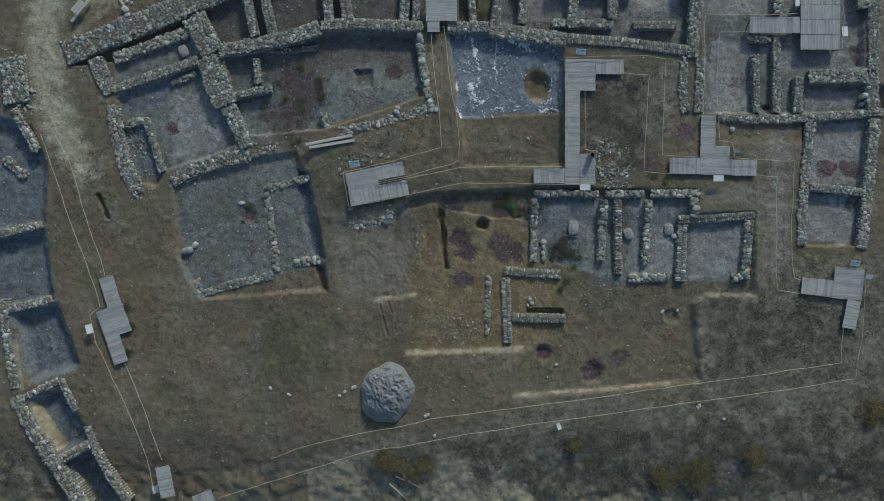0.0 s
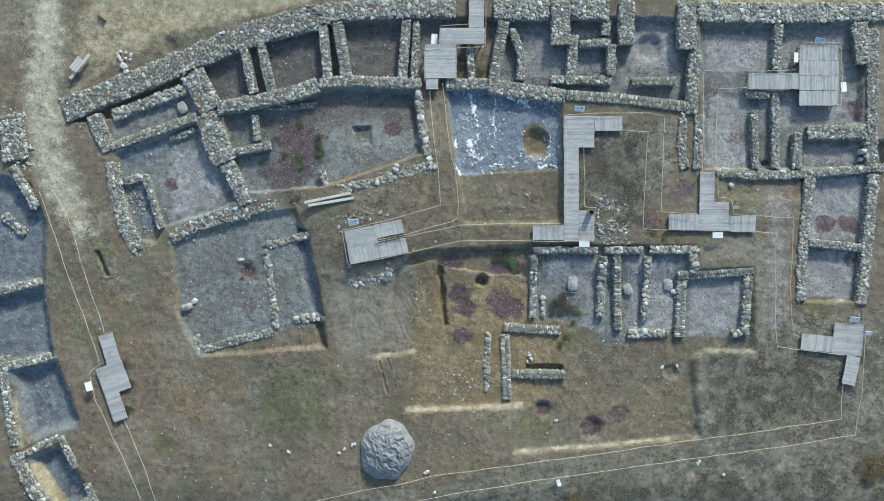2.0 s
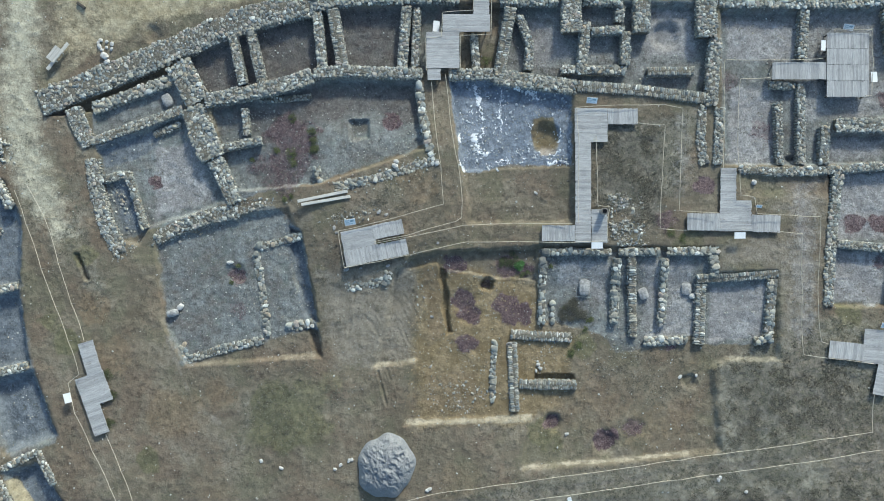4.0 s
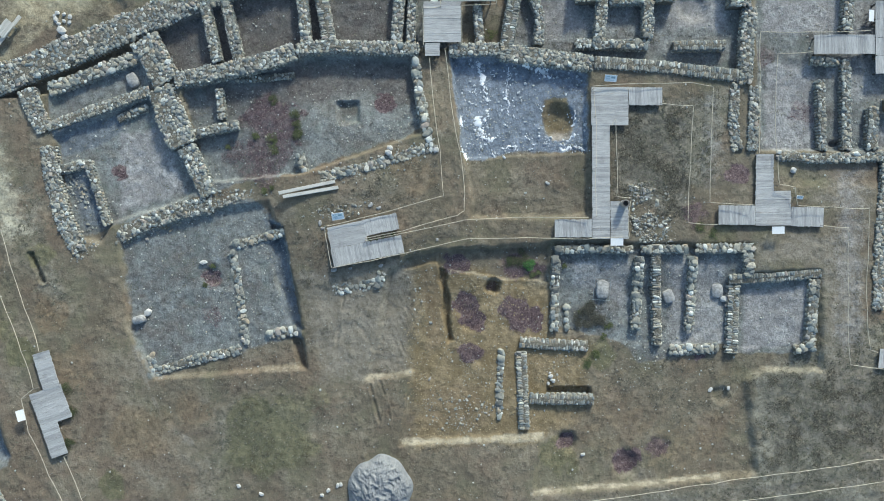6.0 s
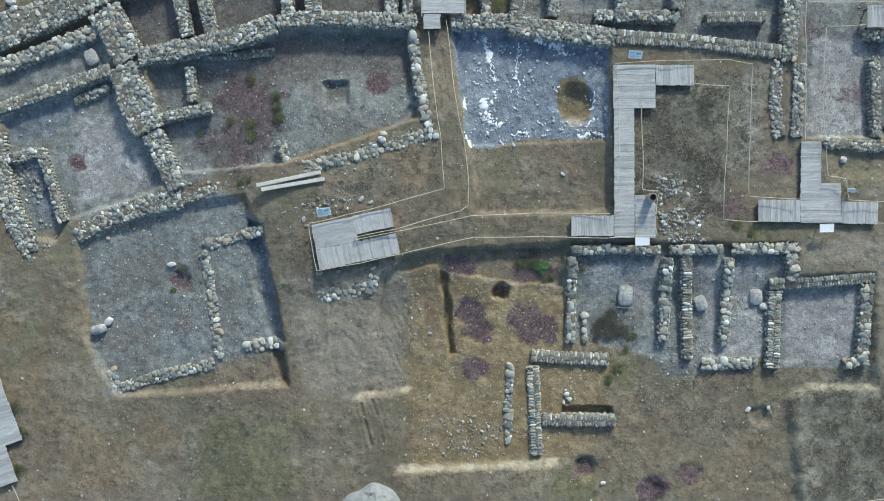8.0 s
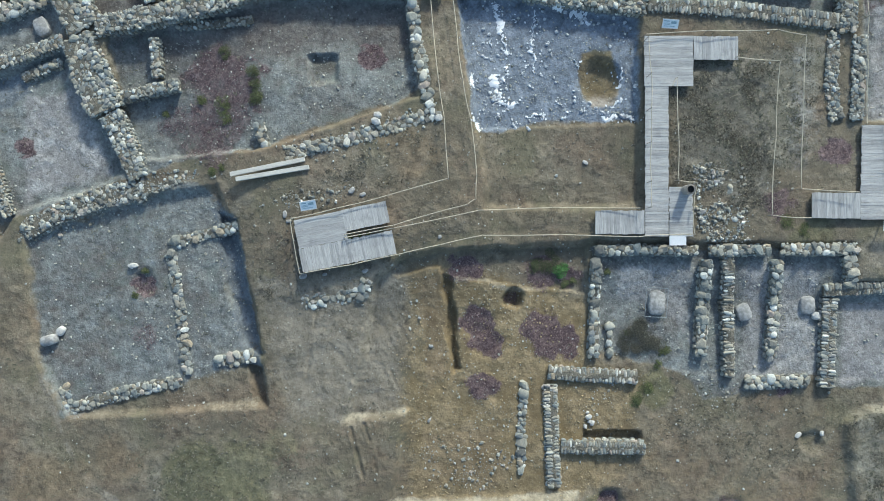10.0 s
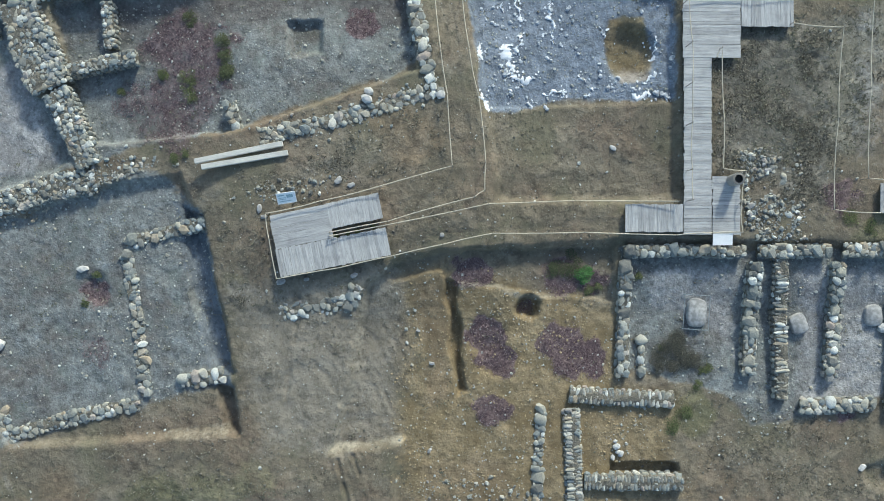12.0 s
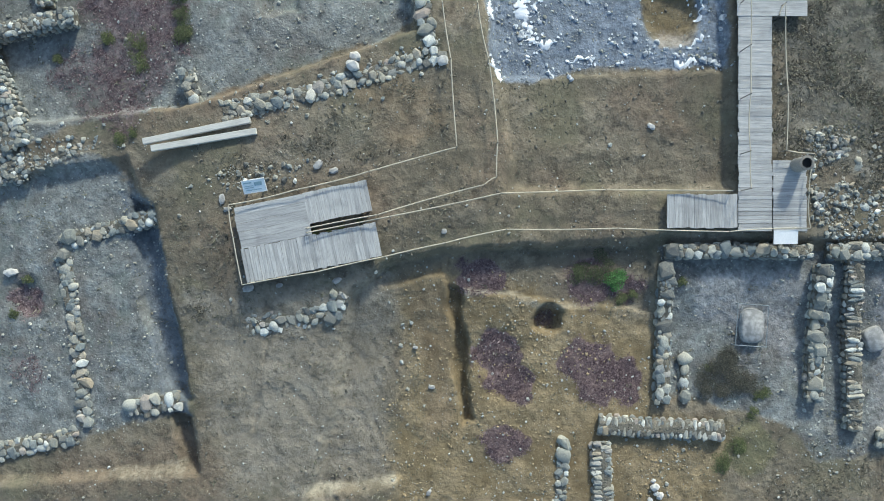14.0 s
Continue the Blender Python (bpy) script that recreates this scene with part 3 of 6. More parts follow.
# patches of dusky purple herbs: centre, radius, strength
HERBS = [((1.35, -3.55), 0.85, 1.0), ((1.62, -4.25), 0.85, 1.0), ((2.15, -4.95), 0.75, 1.0), ((4.75, -4.15), 1.05, 1.0), ((5.35, -4.75), 1.0, 1.0), ((6.15, -4.85), 0.95, 1.0), ((1.84, -7.05), 0.82, 1.0),
         ((-12.0, 6.95), 2.5, 0.5), ((-12.4, 5.4), 1.5, 0.45), ((-11.7, 8.8), 2.0, 0.6), ((-10.9, 7.6), 1.2, 0.5), ((-22.55, 5.40), 0.55, 1.0), ((-3.98, 9.93), 0.85, 1.0), ((12.38, -14.68), 1.05, 1.0), ((14.84, -13.64), 0.9, 0.6), ((8.37, -13.27), 0.75, 0.9),
         ((-15.97, -1.93), 0.7, 0.7), ((31.66, 2.09), 0.9, 0.7), ((33.72, 2.09), 0.9, 1.0), ((24.61, 9.17), 1.0, 0.5), ((22.1, 13.0), 0.8, 0.45), ((19.87, 5.02), 0.9, 0.8), ((0.85, -0.95), 0.9, 0.9), ((5.0, -1.15), 0.9, 0.8), ((6.2, -1.35), 0.7, 0.8),
         ((16.93, 2.30), 0.9, 0.6), ((34.2, 11.6), 0.9, 0.6), ((33.6, -0.9), 0.6, 0.6), ((17.6, -7.35), 0.5, 0.8), ((3.35, -2.6), 0.4, 0.5), ((-15.9, -4.6), 0.8, 0.4)]
CHANNELS = ("gravel", "ochre", "purple", "green", "road", "lime", "pale", "dark", "straw", "dusk", "bare", "slate_shade", "lilac", "mat", "olive", "rust")


def soils(x, y):
    """The share of each soil and painted shade at x, y."""
    mask = {c: np.zeros(x.shape) for c in CHANNELS}
    jig = 0.9 * (fbm(x, y, 0.7, 3, 12) - 0.5) + 0.5 * (fbm(x, y, 2.6, 2, 14) - 0.5)
    for channel, amount, soft, outline in SOILS:
        d = inside(outline, x, y) + jig * min(1.0, soft + 0.15)
        share = ease(-soft, soft, d)
        mask[channel] = np.maximum(mask[channel], amount * share) if amount > 0 else mask[channel] * (1 + amount * share)
    for (px, py), r, amount in HERBS:
        d = np.hypot(x - px, (y - py) * 1.1) + 1.1 * r * (fbm(x, y, 1.5 / r, 3, 15) - 0.5)
        mask["purple"] = np.maximum(mask["purple"], amount * ease(r * 1.1, r * 0.75, d))
    for channel, (px, py), r, amount in TURF:
        d = np.hypot(x - px, y - py) + 1.4 * r * (fbm(x, y, 1.2 / r, 4, 19) - 0.5)
        mask[channel] = np.maximum(mask[channel], amount * ease(r * 1.15, r * 0.5, d))
    return mask


# ---- ground: one sheet, fine where the camera looks, on to the horizon ----
def ground_material():
    s = Shader("dry_earth", 0.95)
    share = {}
    for k, name in enumerate(("soil_a", "soil_b", "soil_c", "soil_d")):
        a = s.node("ShaderNodeAttribute")
        a.attribute_name = name
        rgb = s.node("ShaderNodeSeparateColor", Color=a.outputs["Color"])
        for channel, socket in zip(CHANNELS[4 * k:4 * k + 4], (*rgb.outputs[:3], a.outputs["Alpha"])):
            share[channel] = socket
    wide, mid, fine, grit = s.noise(0.16, 5, 0.6), s.noise(1.3, 5, 0.6), s.noise(8.0, 5, 0.65), s.noise(34.0, 4, 0.7)
    hue, blot = s.noise(0.30, 4, 0.6), s.noise(0.62, 6, 0.66, warp=0.15)
    ragged = s.maths("SUBTRACT", s.maths("ADD", s.maths("MULTIPLY", mid, 0.6), s.maths("MULTIPLY", fine, 0.5)), 0.55)

    def edge(channel):
        return s.step(s.maths("ADD", share[channel], s.maths("MULTIPLY", ragged, 0.9)), 0.25, 0.75)

    def lay(tone, channel, low, high, fac=1.0, key=mid):
        return s.mix(s.maths("MULTIPLY", edge(channel), fac), tone, s.ramp(key, [(0.36, low), (0.64, high)]))
    tone = s.ramp(s.maths("ADD", s.maths("MULTIPLY", wide, 0.5), s.maths("MULTIPLY", blot, 0.5)),
                  [(0.38, (0.132, 0.112, 0.080)), (0.5, (0.182, 0.156, 0.113)), (0.62, (0.250, 0.220, 0.165))])
    tone = s.mix(s.step(hue, 0.50, 0.64, 0.0, 0.6), tone, (0.178, 0.132, 0.094))
    tone = s.mix(s.step(hue, 0.48, 0.36, 0.0, 0.55), tone, (0.165, 0.158, 0.104))
    tone = lay(tone, "green", (0.200, 0.188, 0.144), (0.300, 0.284, 0.225), 0.85, blot)
    tone = lay(tone, "olive", (0.112, 0.112, 0.062), (0.190, 0.176, 0.100), 0.8)
    tone = lay(tone, "straw", (0.29, 0.25, 0.160), (0.44, 0.388, 0.268))
    tone = lay(tone, "road", (0.375, 0.350, 0.262), (0.48, 0.452, 0.345))
    tone = lay(tone, "bare", (0.212, 0.186, 0.144), (0.278, 0.248, 0.196))
    tone = lay(tone, "ochre", (0.168, 0.124, 0.064), (0.318, 0.248, 0.146), 0.86, blot)
    tone = lay(tone, "rust", (0.170, 0.124, 0.078), (0.258, 0.196, 0.126), 0.6)
    tone = s.mix(edge("gravel"), tone, s.ramp(s.maths("ADD", s.maths("MULTIPLY", hue, 0.55), s.maths("MULTIPLY", mid, 0.45)),
                                              [(0.40, (0.152, 0.143, 0.132)), (0.5, (0.188, 0.193, 0.182)), (0.6, (0.230, 0.244, 0.234))]))
    tone = s.mix(s.maths("MULTIPLY", edge("gravel"), s.step(blot, 0.48, 0.36, 0.0, 0.5)), tone, (0.146, 0.170, 0.150))
    tone = lay(tone, "lilac", (0.255, 0.243, 0.234), (0.39, 0.382, 0.370), 0.85, blot)
    tone = lay(tone, "lime", (0.150, 0.175, 0.208), (0.235, 0.268, 0.312))
    # blue-grey floor tone that carries painted shade
    tone = lay(tone, "slate_shade", (0.128, 0.144, 0.158), (0.205, 0.226, 0.240))
    weed = s.noise(1.7, 6, 0.70, warp=0.15)
    tone = lay(tone, "mat", (0.100, 0.092, 0.073), (0.290, 0.266, 0.215), 0.85, weed)
    tone = s.mix(s.maths("MULTIPLY", edge("green"), s.step(weed, 0.52, 0.66, 0.0, 0.45)), tone, (0.085, 0.080, 0.060))
    # darkens floors; in the long room this is painted shade
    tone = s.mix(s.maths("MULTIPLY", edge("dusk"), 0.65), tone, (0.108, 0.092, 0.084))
    # painted shade at the deck and in the pit; also the court's dark growth
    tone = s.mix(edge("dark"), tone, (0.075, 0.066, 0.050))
    tone = lay(tone, "purple", (0.112, 0.076, 0.080), (0.220, 0.162, 0.160), 0.9, fine)
    # painted sunlight on the scarps; also the pale southern outcrops
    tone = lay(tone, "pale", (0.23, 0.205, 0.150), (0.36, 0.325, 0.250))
    # thin dead weeds in drifts, worn and dusty spots, crumbs and pale pebbles
    clumps = s.noise(2.1, 5, 0.62, warp=0.1)
    drift = s.maths("MULTIPLY", s.step(clumps, 0.50, 0.64), s.step(blot, 0.36, 0.60))
    tone = s.mix(s.maths("MULTIPLY", drift, 0.62), tone, s.scale(tone, 0.42))
    tone = s.mix(s.step(clumps, 0.46, 0.34, 0.0, 0.35), tone, s.scale(tone, 1.45))
    spot = s.noise(4.6, 3, 0.5)
    tone = s.mix(s.maths("MULTIPLY", s.step(spot, 0.56, 0.66), s.step(mid, 0.42, 0.62, 0.1, 0.5)), tone, s.scale(tone, 0.45))
    tone = s.mix(s.step(fine, 0.45, 0.30, 0.0, 0.14), tone, (0.06, 0.053, 0.04))
    tone = s.mix(s.step(grit, 0.52, 0.75, 0.0, 0.09), tone, (0.38, 0.36, 0.32))
    tone = s.mix(s.step(grit, 0.44, 0.25, 0.0, 0.07), tone, (0.05, 0.045, 0.04))
    # loose stone chips on the gravel floors
    chip = s.cells(9.0)
    shade = s.node("ShaderNodeSeparateColor", Color=chip.outputs["Color"]).outputs[1]
    stony = s.maths("MAXIMUM", s.maths("MAXIMUM", edge("gravel"), edge("lilac")), edge("lime"))
    tone = s.scale(tone, s.maths("ADD", 1.0, s.maths("MULTIPLY", stony, s.step(shade, 0.0, 1.0, -0.13, 0.15))))
    tone = s.scale(tone, s.maths("MULTIPLY", s.step(fine, 0.3, 0.7, 0.92, 1.08), s.step(s.noise(2.4, 6, 0.7), 0.34, 0.66, 0.9, 1.1)))
    v = s.cells(8.0)
    sparse = s.step(s.node("ShaderNodeSeparateColor", Color=v.outputs["Color"]).outputs[0], 0.80, 0.82)
    peb = s.maths("MULTIPLY", s.step(v.outputs["Distance"], 0.28, 0.16), s.maths("MULTIPLY", sparse, s.step(mid, 0.4, 0.6)))
    tone = s.mix(s.maths("MULTIPLY", peb, s.maths("ADD", s.maths("MULTIPLY", share["gravel"], 0.25), 0.2)), tone, (0.42, 0.41, 0.38))
    lumps = s.maths("MULTIPLY", s.noise(2.6, 5, 0.6), s.maths("ADD", s.step(blot, 0.4, 0.62, 0.0, 1.6), s.step(stony, 0.0, 1.0, 0.5, 0.2)))
    relief = s.maths("ADD", s.maths("ADD", lumps, s.maths("ADD", s.maths("MULTIPLY", fine, 0.4), s.maths("MULTIPLY", grit, 0.06))), s.maths("ADD", s.maths("MULTIPLY", peb, 0.4), s.maths("ADD", s.maths("MULTIPLY", weed, s.maths("ADD", s.maths("MULTIPLY", edge("mat"), 0.7), 0.6)), s.maths("MULTIPLY", s.maths("MULTIPLY", stony, s.step(chip.outputs["Distance"], 0.5, 0.1)), 0.2))))
    return s.done(tone, relief, 0.7, 0.06)


def axis(stops, steps, reach):
    """Grid lines: each stretch between two stops has its own step, and beyond the ends they widen."""
    core = np.concatenate([np.arange(a, b - d / 2, d) for a, b, d in zip(stops, stops[1:], steps)] + [[stops[-1]]])
    out, d = [], steps[0]
    while d < reach:
        d *= 1.45
        out.append(d)
    return np.array([core[0] - v for v in reversed(out)] + list(core) + [core[-1] + v for v in out])


gx = axis((-38.0, -15.0, 16.0, 38.0), (0.15, 0.085, 0.15), 900.0)
gy = axis((-27.5, -10.0, 12.0, 23.5), (0.15, 0.085, 0.15), 900.0)
GX, GY = np.meshgrid(gx, gy)
GZ = ground(GX, GY)
mesh = bpy.data.meshes.new("ground")
nx, ny = len(gx), len(gy)
index = np.arange(nx * ny).reshape(ny, nx)
quads = np.stack([index[:-1, :-1], index[:-1, 1:], index[1:, 1:], index[1:, :-1]], -1).reshape(-1, 4)
mesh.vertices.add(nx * ny)
mesh.vertices.foreach_set("co", np.stack([GX, GY, GZ], -1).astype(np.float32).ravel())
mesh.loops.add(quads.size)
mesh.loops.foreach_set("vertex_index", quads.astype(np.int32).ravel())
mesh.polygons.add(len(quads))
mesh.polygons.foreach_set("loop_start", np.arange(0, quads.size, 4, dtype=np.int32))
mesh.polygons.foreach_set("use_smooth", np.ones(len(quads), dtype=bool))
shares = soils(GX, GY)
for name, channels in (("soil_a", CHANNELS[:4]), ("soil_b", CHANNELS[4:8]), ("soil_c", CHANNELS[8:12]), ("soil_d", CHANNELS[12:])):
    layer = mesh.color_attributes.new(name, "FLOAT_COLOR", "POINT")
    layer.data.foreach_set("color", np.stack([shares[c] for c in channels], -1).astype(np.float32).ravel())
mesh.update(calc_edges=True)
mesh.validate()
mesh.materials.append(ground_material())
tagged(new("ground", mesh), "dry trampled earth with dug rooms, gravel floors and scarps painted sunlit", "ground", kind="structure")


def height(x, y):
    """Height of the ground sheet at one point."""
    i = min(max(int(np.searchsorted(gx, x)) - 1, 0), nx - 2)
    j = min(max(int(np.searchsorted(gy, y)) - 1, 0), ny - 2)
    u, v = (x - gx[i]) / (gx[i + 1] - gx[i]), (y - gy[j]) / (gy[j + 1] - gy[j])
    return float((GZ[j, i] * (1 - u) + GZ[j, i + 1] * u) * (1 - v) + (GZ[j + 1, i] * (1 - u) + GZ[j + 1, i + 1] * u) * v)


def sheet(x, y):
    """Heights of the ground sheet at many points."""
    i, j = np.clip(np.searchsorted(gx, x) - 1, 0, nx - 2), np.clip(np.searchsorted(gy, y) - 1, 0, ny - 2)
    u, v = (x - gx[i]) / (gx[i + 1] - gx[i]), (y - gy[j]) / (gy[j + 1] - gy[j])
    return (GZ[j, i] * (1 - u) + GZ[j, i + 1] * u) * (1 - v) + (GZ[j + 1, i] * (1 - u) + GZ[j + 1, i + 1] * u) * v


def soil_at(x, y):
    """The share of each soil and painted shade at many points, from the ground sheet."""
    i, j = np.clip(np.searchsorted(gx, x), 0, nx - 1), np.clip(np.searchsorted(gy, y), 0, ny - 1)
    return {c: shares[c][j, i] for c in CHANNELS}


def ease_one(a, b, v):
    u = min(1.0, max(0.0, (v - a) / (b - a)))
    return u * u * (3 - 2 * u)


def lie_at(x, y):
    """The undug ground at one point."""
    z = -1.1 * ease_one(-9, -23, x) + 0.5 * ease_one(9, 4, abs(x + 4)) * ease_one(8, 4, abs(y - 4))
    return z - 0.35 * ease_one(4, 9, x) * ease_one(26, 21, x) * ease_one(-1, -3, y)


# ---- mesh helpers ----
def soup(name, verts, faces, material, smooth=True):
    me = bpy.data.meshes.new(name)
    me.from_pydata([tuple(v) for v in verts], [], faces)
    if smooth:
        me.polygons.foreach_set("use_smooth", np.ones(len(me.polygons), dtype=bool))
    me.materials.append(material)
    me.update()
    return me


def mesh_of(name, bm, material, smooth=False):
    me = bpy.data.meshes.new(name)
    bm.normal_update()
    bm.to_mesh(me)
    bm.free()
    if smooth:
        me.polygons.foreach_set("use_smooth", np.ones(len(me.polygons), dtype=bool))
    me.materials.append(material)
    return me


def put(name, me, parent=None, m=None, label=""):
    """A mesh object in world pose m, under parent if given."""
    ob = new(name, me)
    m = m or Matrix()
    if parent is not None:
        ob.parent = parent
        m = world_of(parent).inverted() @ m
    ob.matrix_basis = m
    return tagged(ob, label) if label else ob


def world_of(ob):
    return world_of(ob.parent) @ ob.matrix_basis if ob.parent else ob.matrix_basis.copy()


def box(bm, size, at=(0, 0, 0), turn=None, bevel=0.0):
    made = bmesh.ops.create_cube(bm, size=1.0)["verts"]
    bmesh.ops.scale(bm, vec=size, verts=made)
    if bevel:
        edges = list({e for v in made for e in v.link_edges})
        made = list({v for f in bmesh.ops.bevel(bm, geom=edges, offset=bevel, segments=1, affect="EDGES")["faces"] for v in f.verts} | {v for v in made if v.is_valid})
    if turn is not None:
        bmesh.ops.transform(bm, matrix=turn, verts=made)
    bmesh.ops.translate(bm, vec=at, verts=made)
    return made


def tube(bm, a, b, r0, r1=None, sides=8):
    a, b = Vector(a), Vector(b)
    m = Matrix.Translation((a + b) / 2) @ (b - a).to_track_quat("Z", "Y").to_matrix().to_4x4()
    bmesh.ops.create_cone(bm, cap_ends=True, segments=sides, radius1=r0, radius2=r0 if r1 is None else r1, depth=(b - a).length, matrix=m)


# ---- stones ----
def stone_shape(seed, square, points):
    """A natural stone within a unit cube: the hull of points strewn over a rounded box. square: 2 is a ball, 6 a block."""
    r = random.Random(seed)
    bm = bmesh.new()
    for k in range(points):
        z = 1 - 2 * (k + 0.5) / points + r.uniform(-0.06, 0.06)
        a = k * 2.39996 + r.uniform(-0.35, 0.35)
        d = Vector((math.sqrt(max(0.0, 1 - z * z)) * math.cos(a), math.sqrt(max(0.0, 1 - z * z)) * math.sin(a), z))
        q = (abs(d.x) ** square + abs(d.y) ** square + abs(d.z) ** square) ** (-1 / square)
        bm.verts.new(d * q * r.uniform(0.88, 1.06))
    made = bmesh.ops.convex_hull(bm, input=list(bm.verts))
    bmesh.ops.delete(bm, geom=list({g for g in made["geom_interior"] + made["geom_unused"] if isinstance(g, bmesh.types.BMVert)}), context="VERTS")
    lean = r.uniform(-0.22, 0.22)
    for v in bm.verts:
        v.co.x += lean * v.co.y
    for axis_k in range(3):
        low, high = min(v.co[axis_k] for v in bm.verts), max(v.co[axis_k] for v in bm.verts)
        for v in bm.verts:
            v.co[axis_k] = (v.co[axis_k] - low) / (high - low) - 0.5
    bmesh.ops.recalc_face_normals(bm, faces=list(bm.faces))
    return bm


def shape_data(me):
    return np.array([v.co for v in me.vertices]), [tuple(p.vertices) for p in me.polygons]


BLOCKS = [mesh_of("stone", stone_shape(k, 3.6 + 1.0 * (k % 5), 19 + k % 5), STONE) for k in range(24)]
SLABS = [mesh_of("stone", stone_shape(30 + k, 7.0, 20), DRESSED) for k in range(12)]
COBBLES = [mesh_of("cobble", stone_shape(50 + k, 2.2, 25), COBBLE, True) for k in range(8)]
BLOCK_DATA, SLAB_DATA = [shape_data(me) for me in BLOCKS], [shape_data(me) for me in SLABS]
CHIP_DATA = [shape_data(mesh_of("chip", stone_shape(90 + k, 3.0, 10), STONE)) for k in range(6)]


class Heap:
    """Many shapes joined into one mesh."""

    def __init__(self):
        self.v, self.f, self.n = [], [], 0

    def add(self, co, faces, m):
        m = np.array(m)
        self.v.append(co @ m[:3, :3].T + m[:3, 3])
        self.f.extend([tuple(i + self.n for i in f) for f in faces])
        self.n += len(co)

    def mesh(self, name, material, smooth=True):
        return soup(name, np.concatenate(self.v).tolist(), self.f, material, smooth)


def spread(line, step):
    """Points along a polyline about step apart: position, direction, distance from the start."""
    out, s = [], 0.0
    for (ax, ay), (bx, by) in zip(line, line[1:]):
        length = math.hypot(bx - ax, by - ay)
        n = max(1, round(length / step))
        for k in range(n):
            u = (k + 0.5) / n
            out.append((ax + (bx - ax) * u, ay + (by - ay) * u, math.atan2(by - ay, bx - ax), s + u * length, length / n))
        s += length
    return out


WALLS = []
KEEP = 70    # stones of a wall that are objects of their own


def stone_wall(label, top, width, *line, rough=0.3, size=0.30, drop=1.0, pale=0.06, headers=False, fullness=1.0):
    """A dug-out wall stub: an earth and rubble core, side courses, and top stones laid in rows.
    top: height of its crown over the undug ground; rough: how far the stones have shifted."""
    r = random.Random(len(WALLS) * 13 + 5)
    line = list(line)
    mx, my = line[len(line) // 2 - 1] if len(line) > 2 else ((line[0][0] + line[1][0]) / 2, (line[0][1] + line[1][1]) / 2)
    origin = Vector((mx, my, height(mx, my)))

    def crown(x, y):
        return lie_at(x, y) + top

    # core
    bm = bmesh.new()
    rings = []
    pts = spread(line, 0.4)
    x0, y0, a0, _, d0 = pts[0]
    x1, y1, a1, _, d1 = pts[-1]
    pts = [(x0 - math.cos(a0) * d0 * 0.4, y0 - math.sin(a0) * d0 * 0.4, a0, 0, 0)] + pts + [(x1 + math.cos(a1) * d1 * 0.4, y1 + math.sin(a1) * d1 * 0.4, a1, 0, 0)]
    for x, y, a, _, _ in pts:
        z = crown(x, y)
        ring = []
        for side, up in ((-0.48, -drop), (-0.44, -0.02), (-0.15, 0.035), (0.15, 0.035), (0.44, -0.02), (0.48, -drop)):
            w = side * width + r.uniform(-0.03, 0.03)
            ring.append(bm.verts.new((x - math.sin(a) * w - origin.x, y + math.cos(a) * w - origin.y, z + up + r.uniform(-0.03, 0.03) - origin.z)))
        rings.append(ring)
    for p, q in zip(rings, rings[1:]):
        for k in range(5):
            bm.faces.new((p[k], q[k], q[k + 1], p[k + 1]))
    bm.faces.new(rings[0])
    bm.faces.new(list(reversed(rings[-1])))
    bmesh.ops.recalc_face_normals(bm, faces=list(bm.faces))
    wall = put("wall", mesh_of("wall_core", bm, FILL), m=Matrix.Translation(origin))
    tagged(wall, label, "stone wall", "excavated walls", "structure")
    WALLS.append(wall)
    bulge = [r.random() for _ in range(64)]
    # top stones: laid in rows, or tumbled where the wall has slumped
    laid = []
    if headers:
        rows = 1 if width < 0.6 else 2
        deep = width / rows
        for k in range(rows):
            for x, y, a, s, d in spread(line, 0.155 * r.uniform(0.9, 1.15)):
                off = (k + 0.5) * deep - width / 2 + r.uniform(-0.03, 0.03)
                laid.append((x - math.sin(a) * off, y + math.cos(a) * off, a + r.gauss(0, 0.12), d * r.uniform(0.75, 1.4), deep * r.uniform(0.8, 1.2)))
    else:
        run = spread(line, 0.1)
        area = width * sum(p[4] for p in run)
        want = sorted((min(0.5, size * 0.66 * math.exp(r.gauss(0, 0.34))) for _ in range(int(2.7 * area / (size * 0.66) ** 2))), reverse=True)
        took = np.zeros((0, 3))
        for q in want:
            for _ in range(5):
                x, y, a, s, d = r.choice(run)
                off = r.uniform(-0.5, 0.5) * max(0.02, width * (0.86 + 0.32 * bulge[int(s / 0.55) % 64]) - q * 0.75)
                px, py = x - math.sin(a) * off, y + math.cos(a) * off
                if len(took) and (np.hypot(took[:, 0] - px, took[:, 1] - py) < 0.40 * (took[:, 2] + q)).any():
                    continue
                took = np.vstack([took, (px, py, q)])
                if r.random() < fullness:
                    laid.append((px, py, a + r.choice((0, math.pi / 2)) + r.gauss(0, 0.12 + rough * 0.5), q * r.uniform(1.05, 1.5), q * r.uniform(0.85, 1.15)))
                break
    r.shuffle(laid)
    spill, chalky = Heap(), Heap()
    for k, (px, py, turn, l, w) in enumerate(laid):
        h = min(l, w) * r.uniform(0.45, 0.75) + 0.03
        z = crown(px, py) + r.uniform(-0.04, 0.04) * (0.6 + rough)
        m = Matrix.Translation((px, py, z - 0.02)) @ Euler((r.gauss(0, 0.06 + 0.08 * rough), r.gauss(0, 0.06 + 0.08 * rough), turn)).to_matrix().to_4x4() @ Matrix.Diagonal((l, w, h, 1))
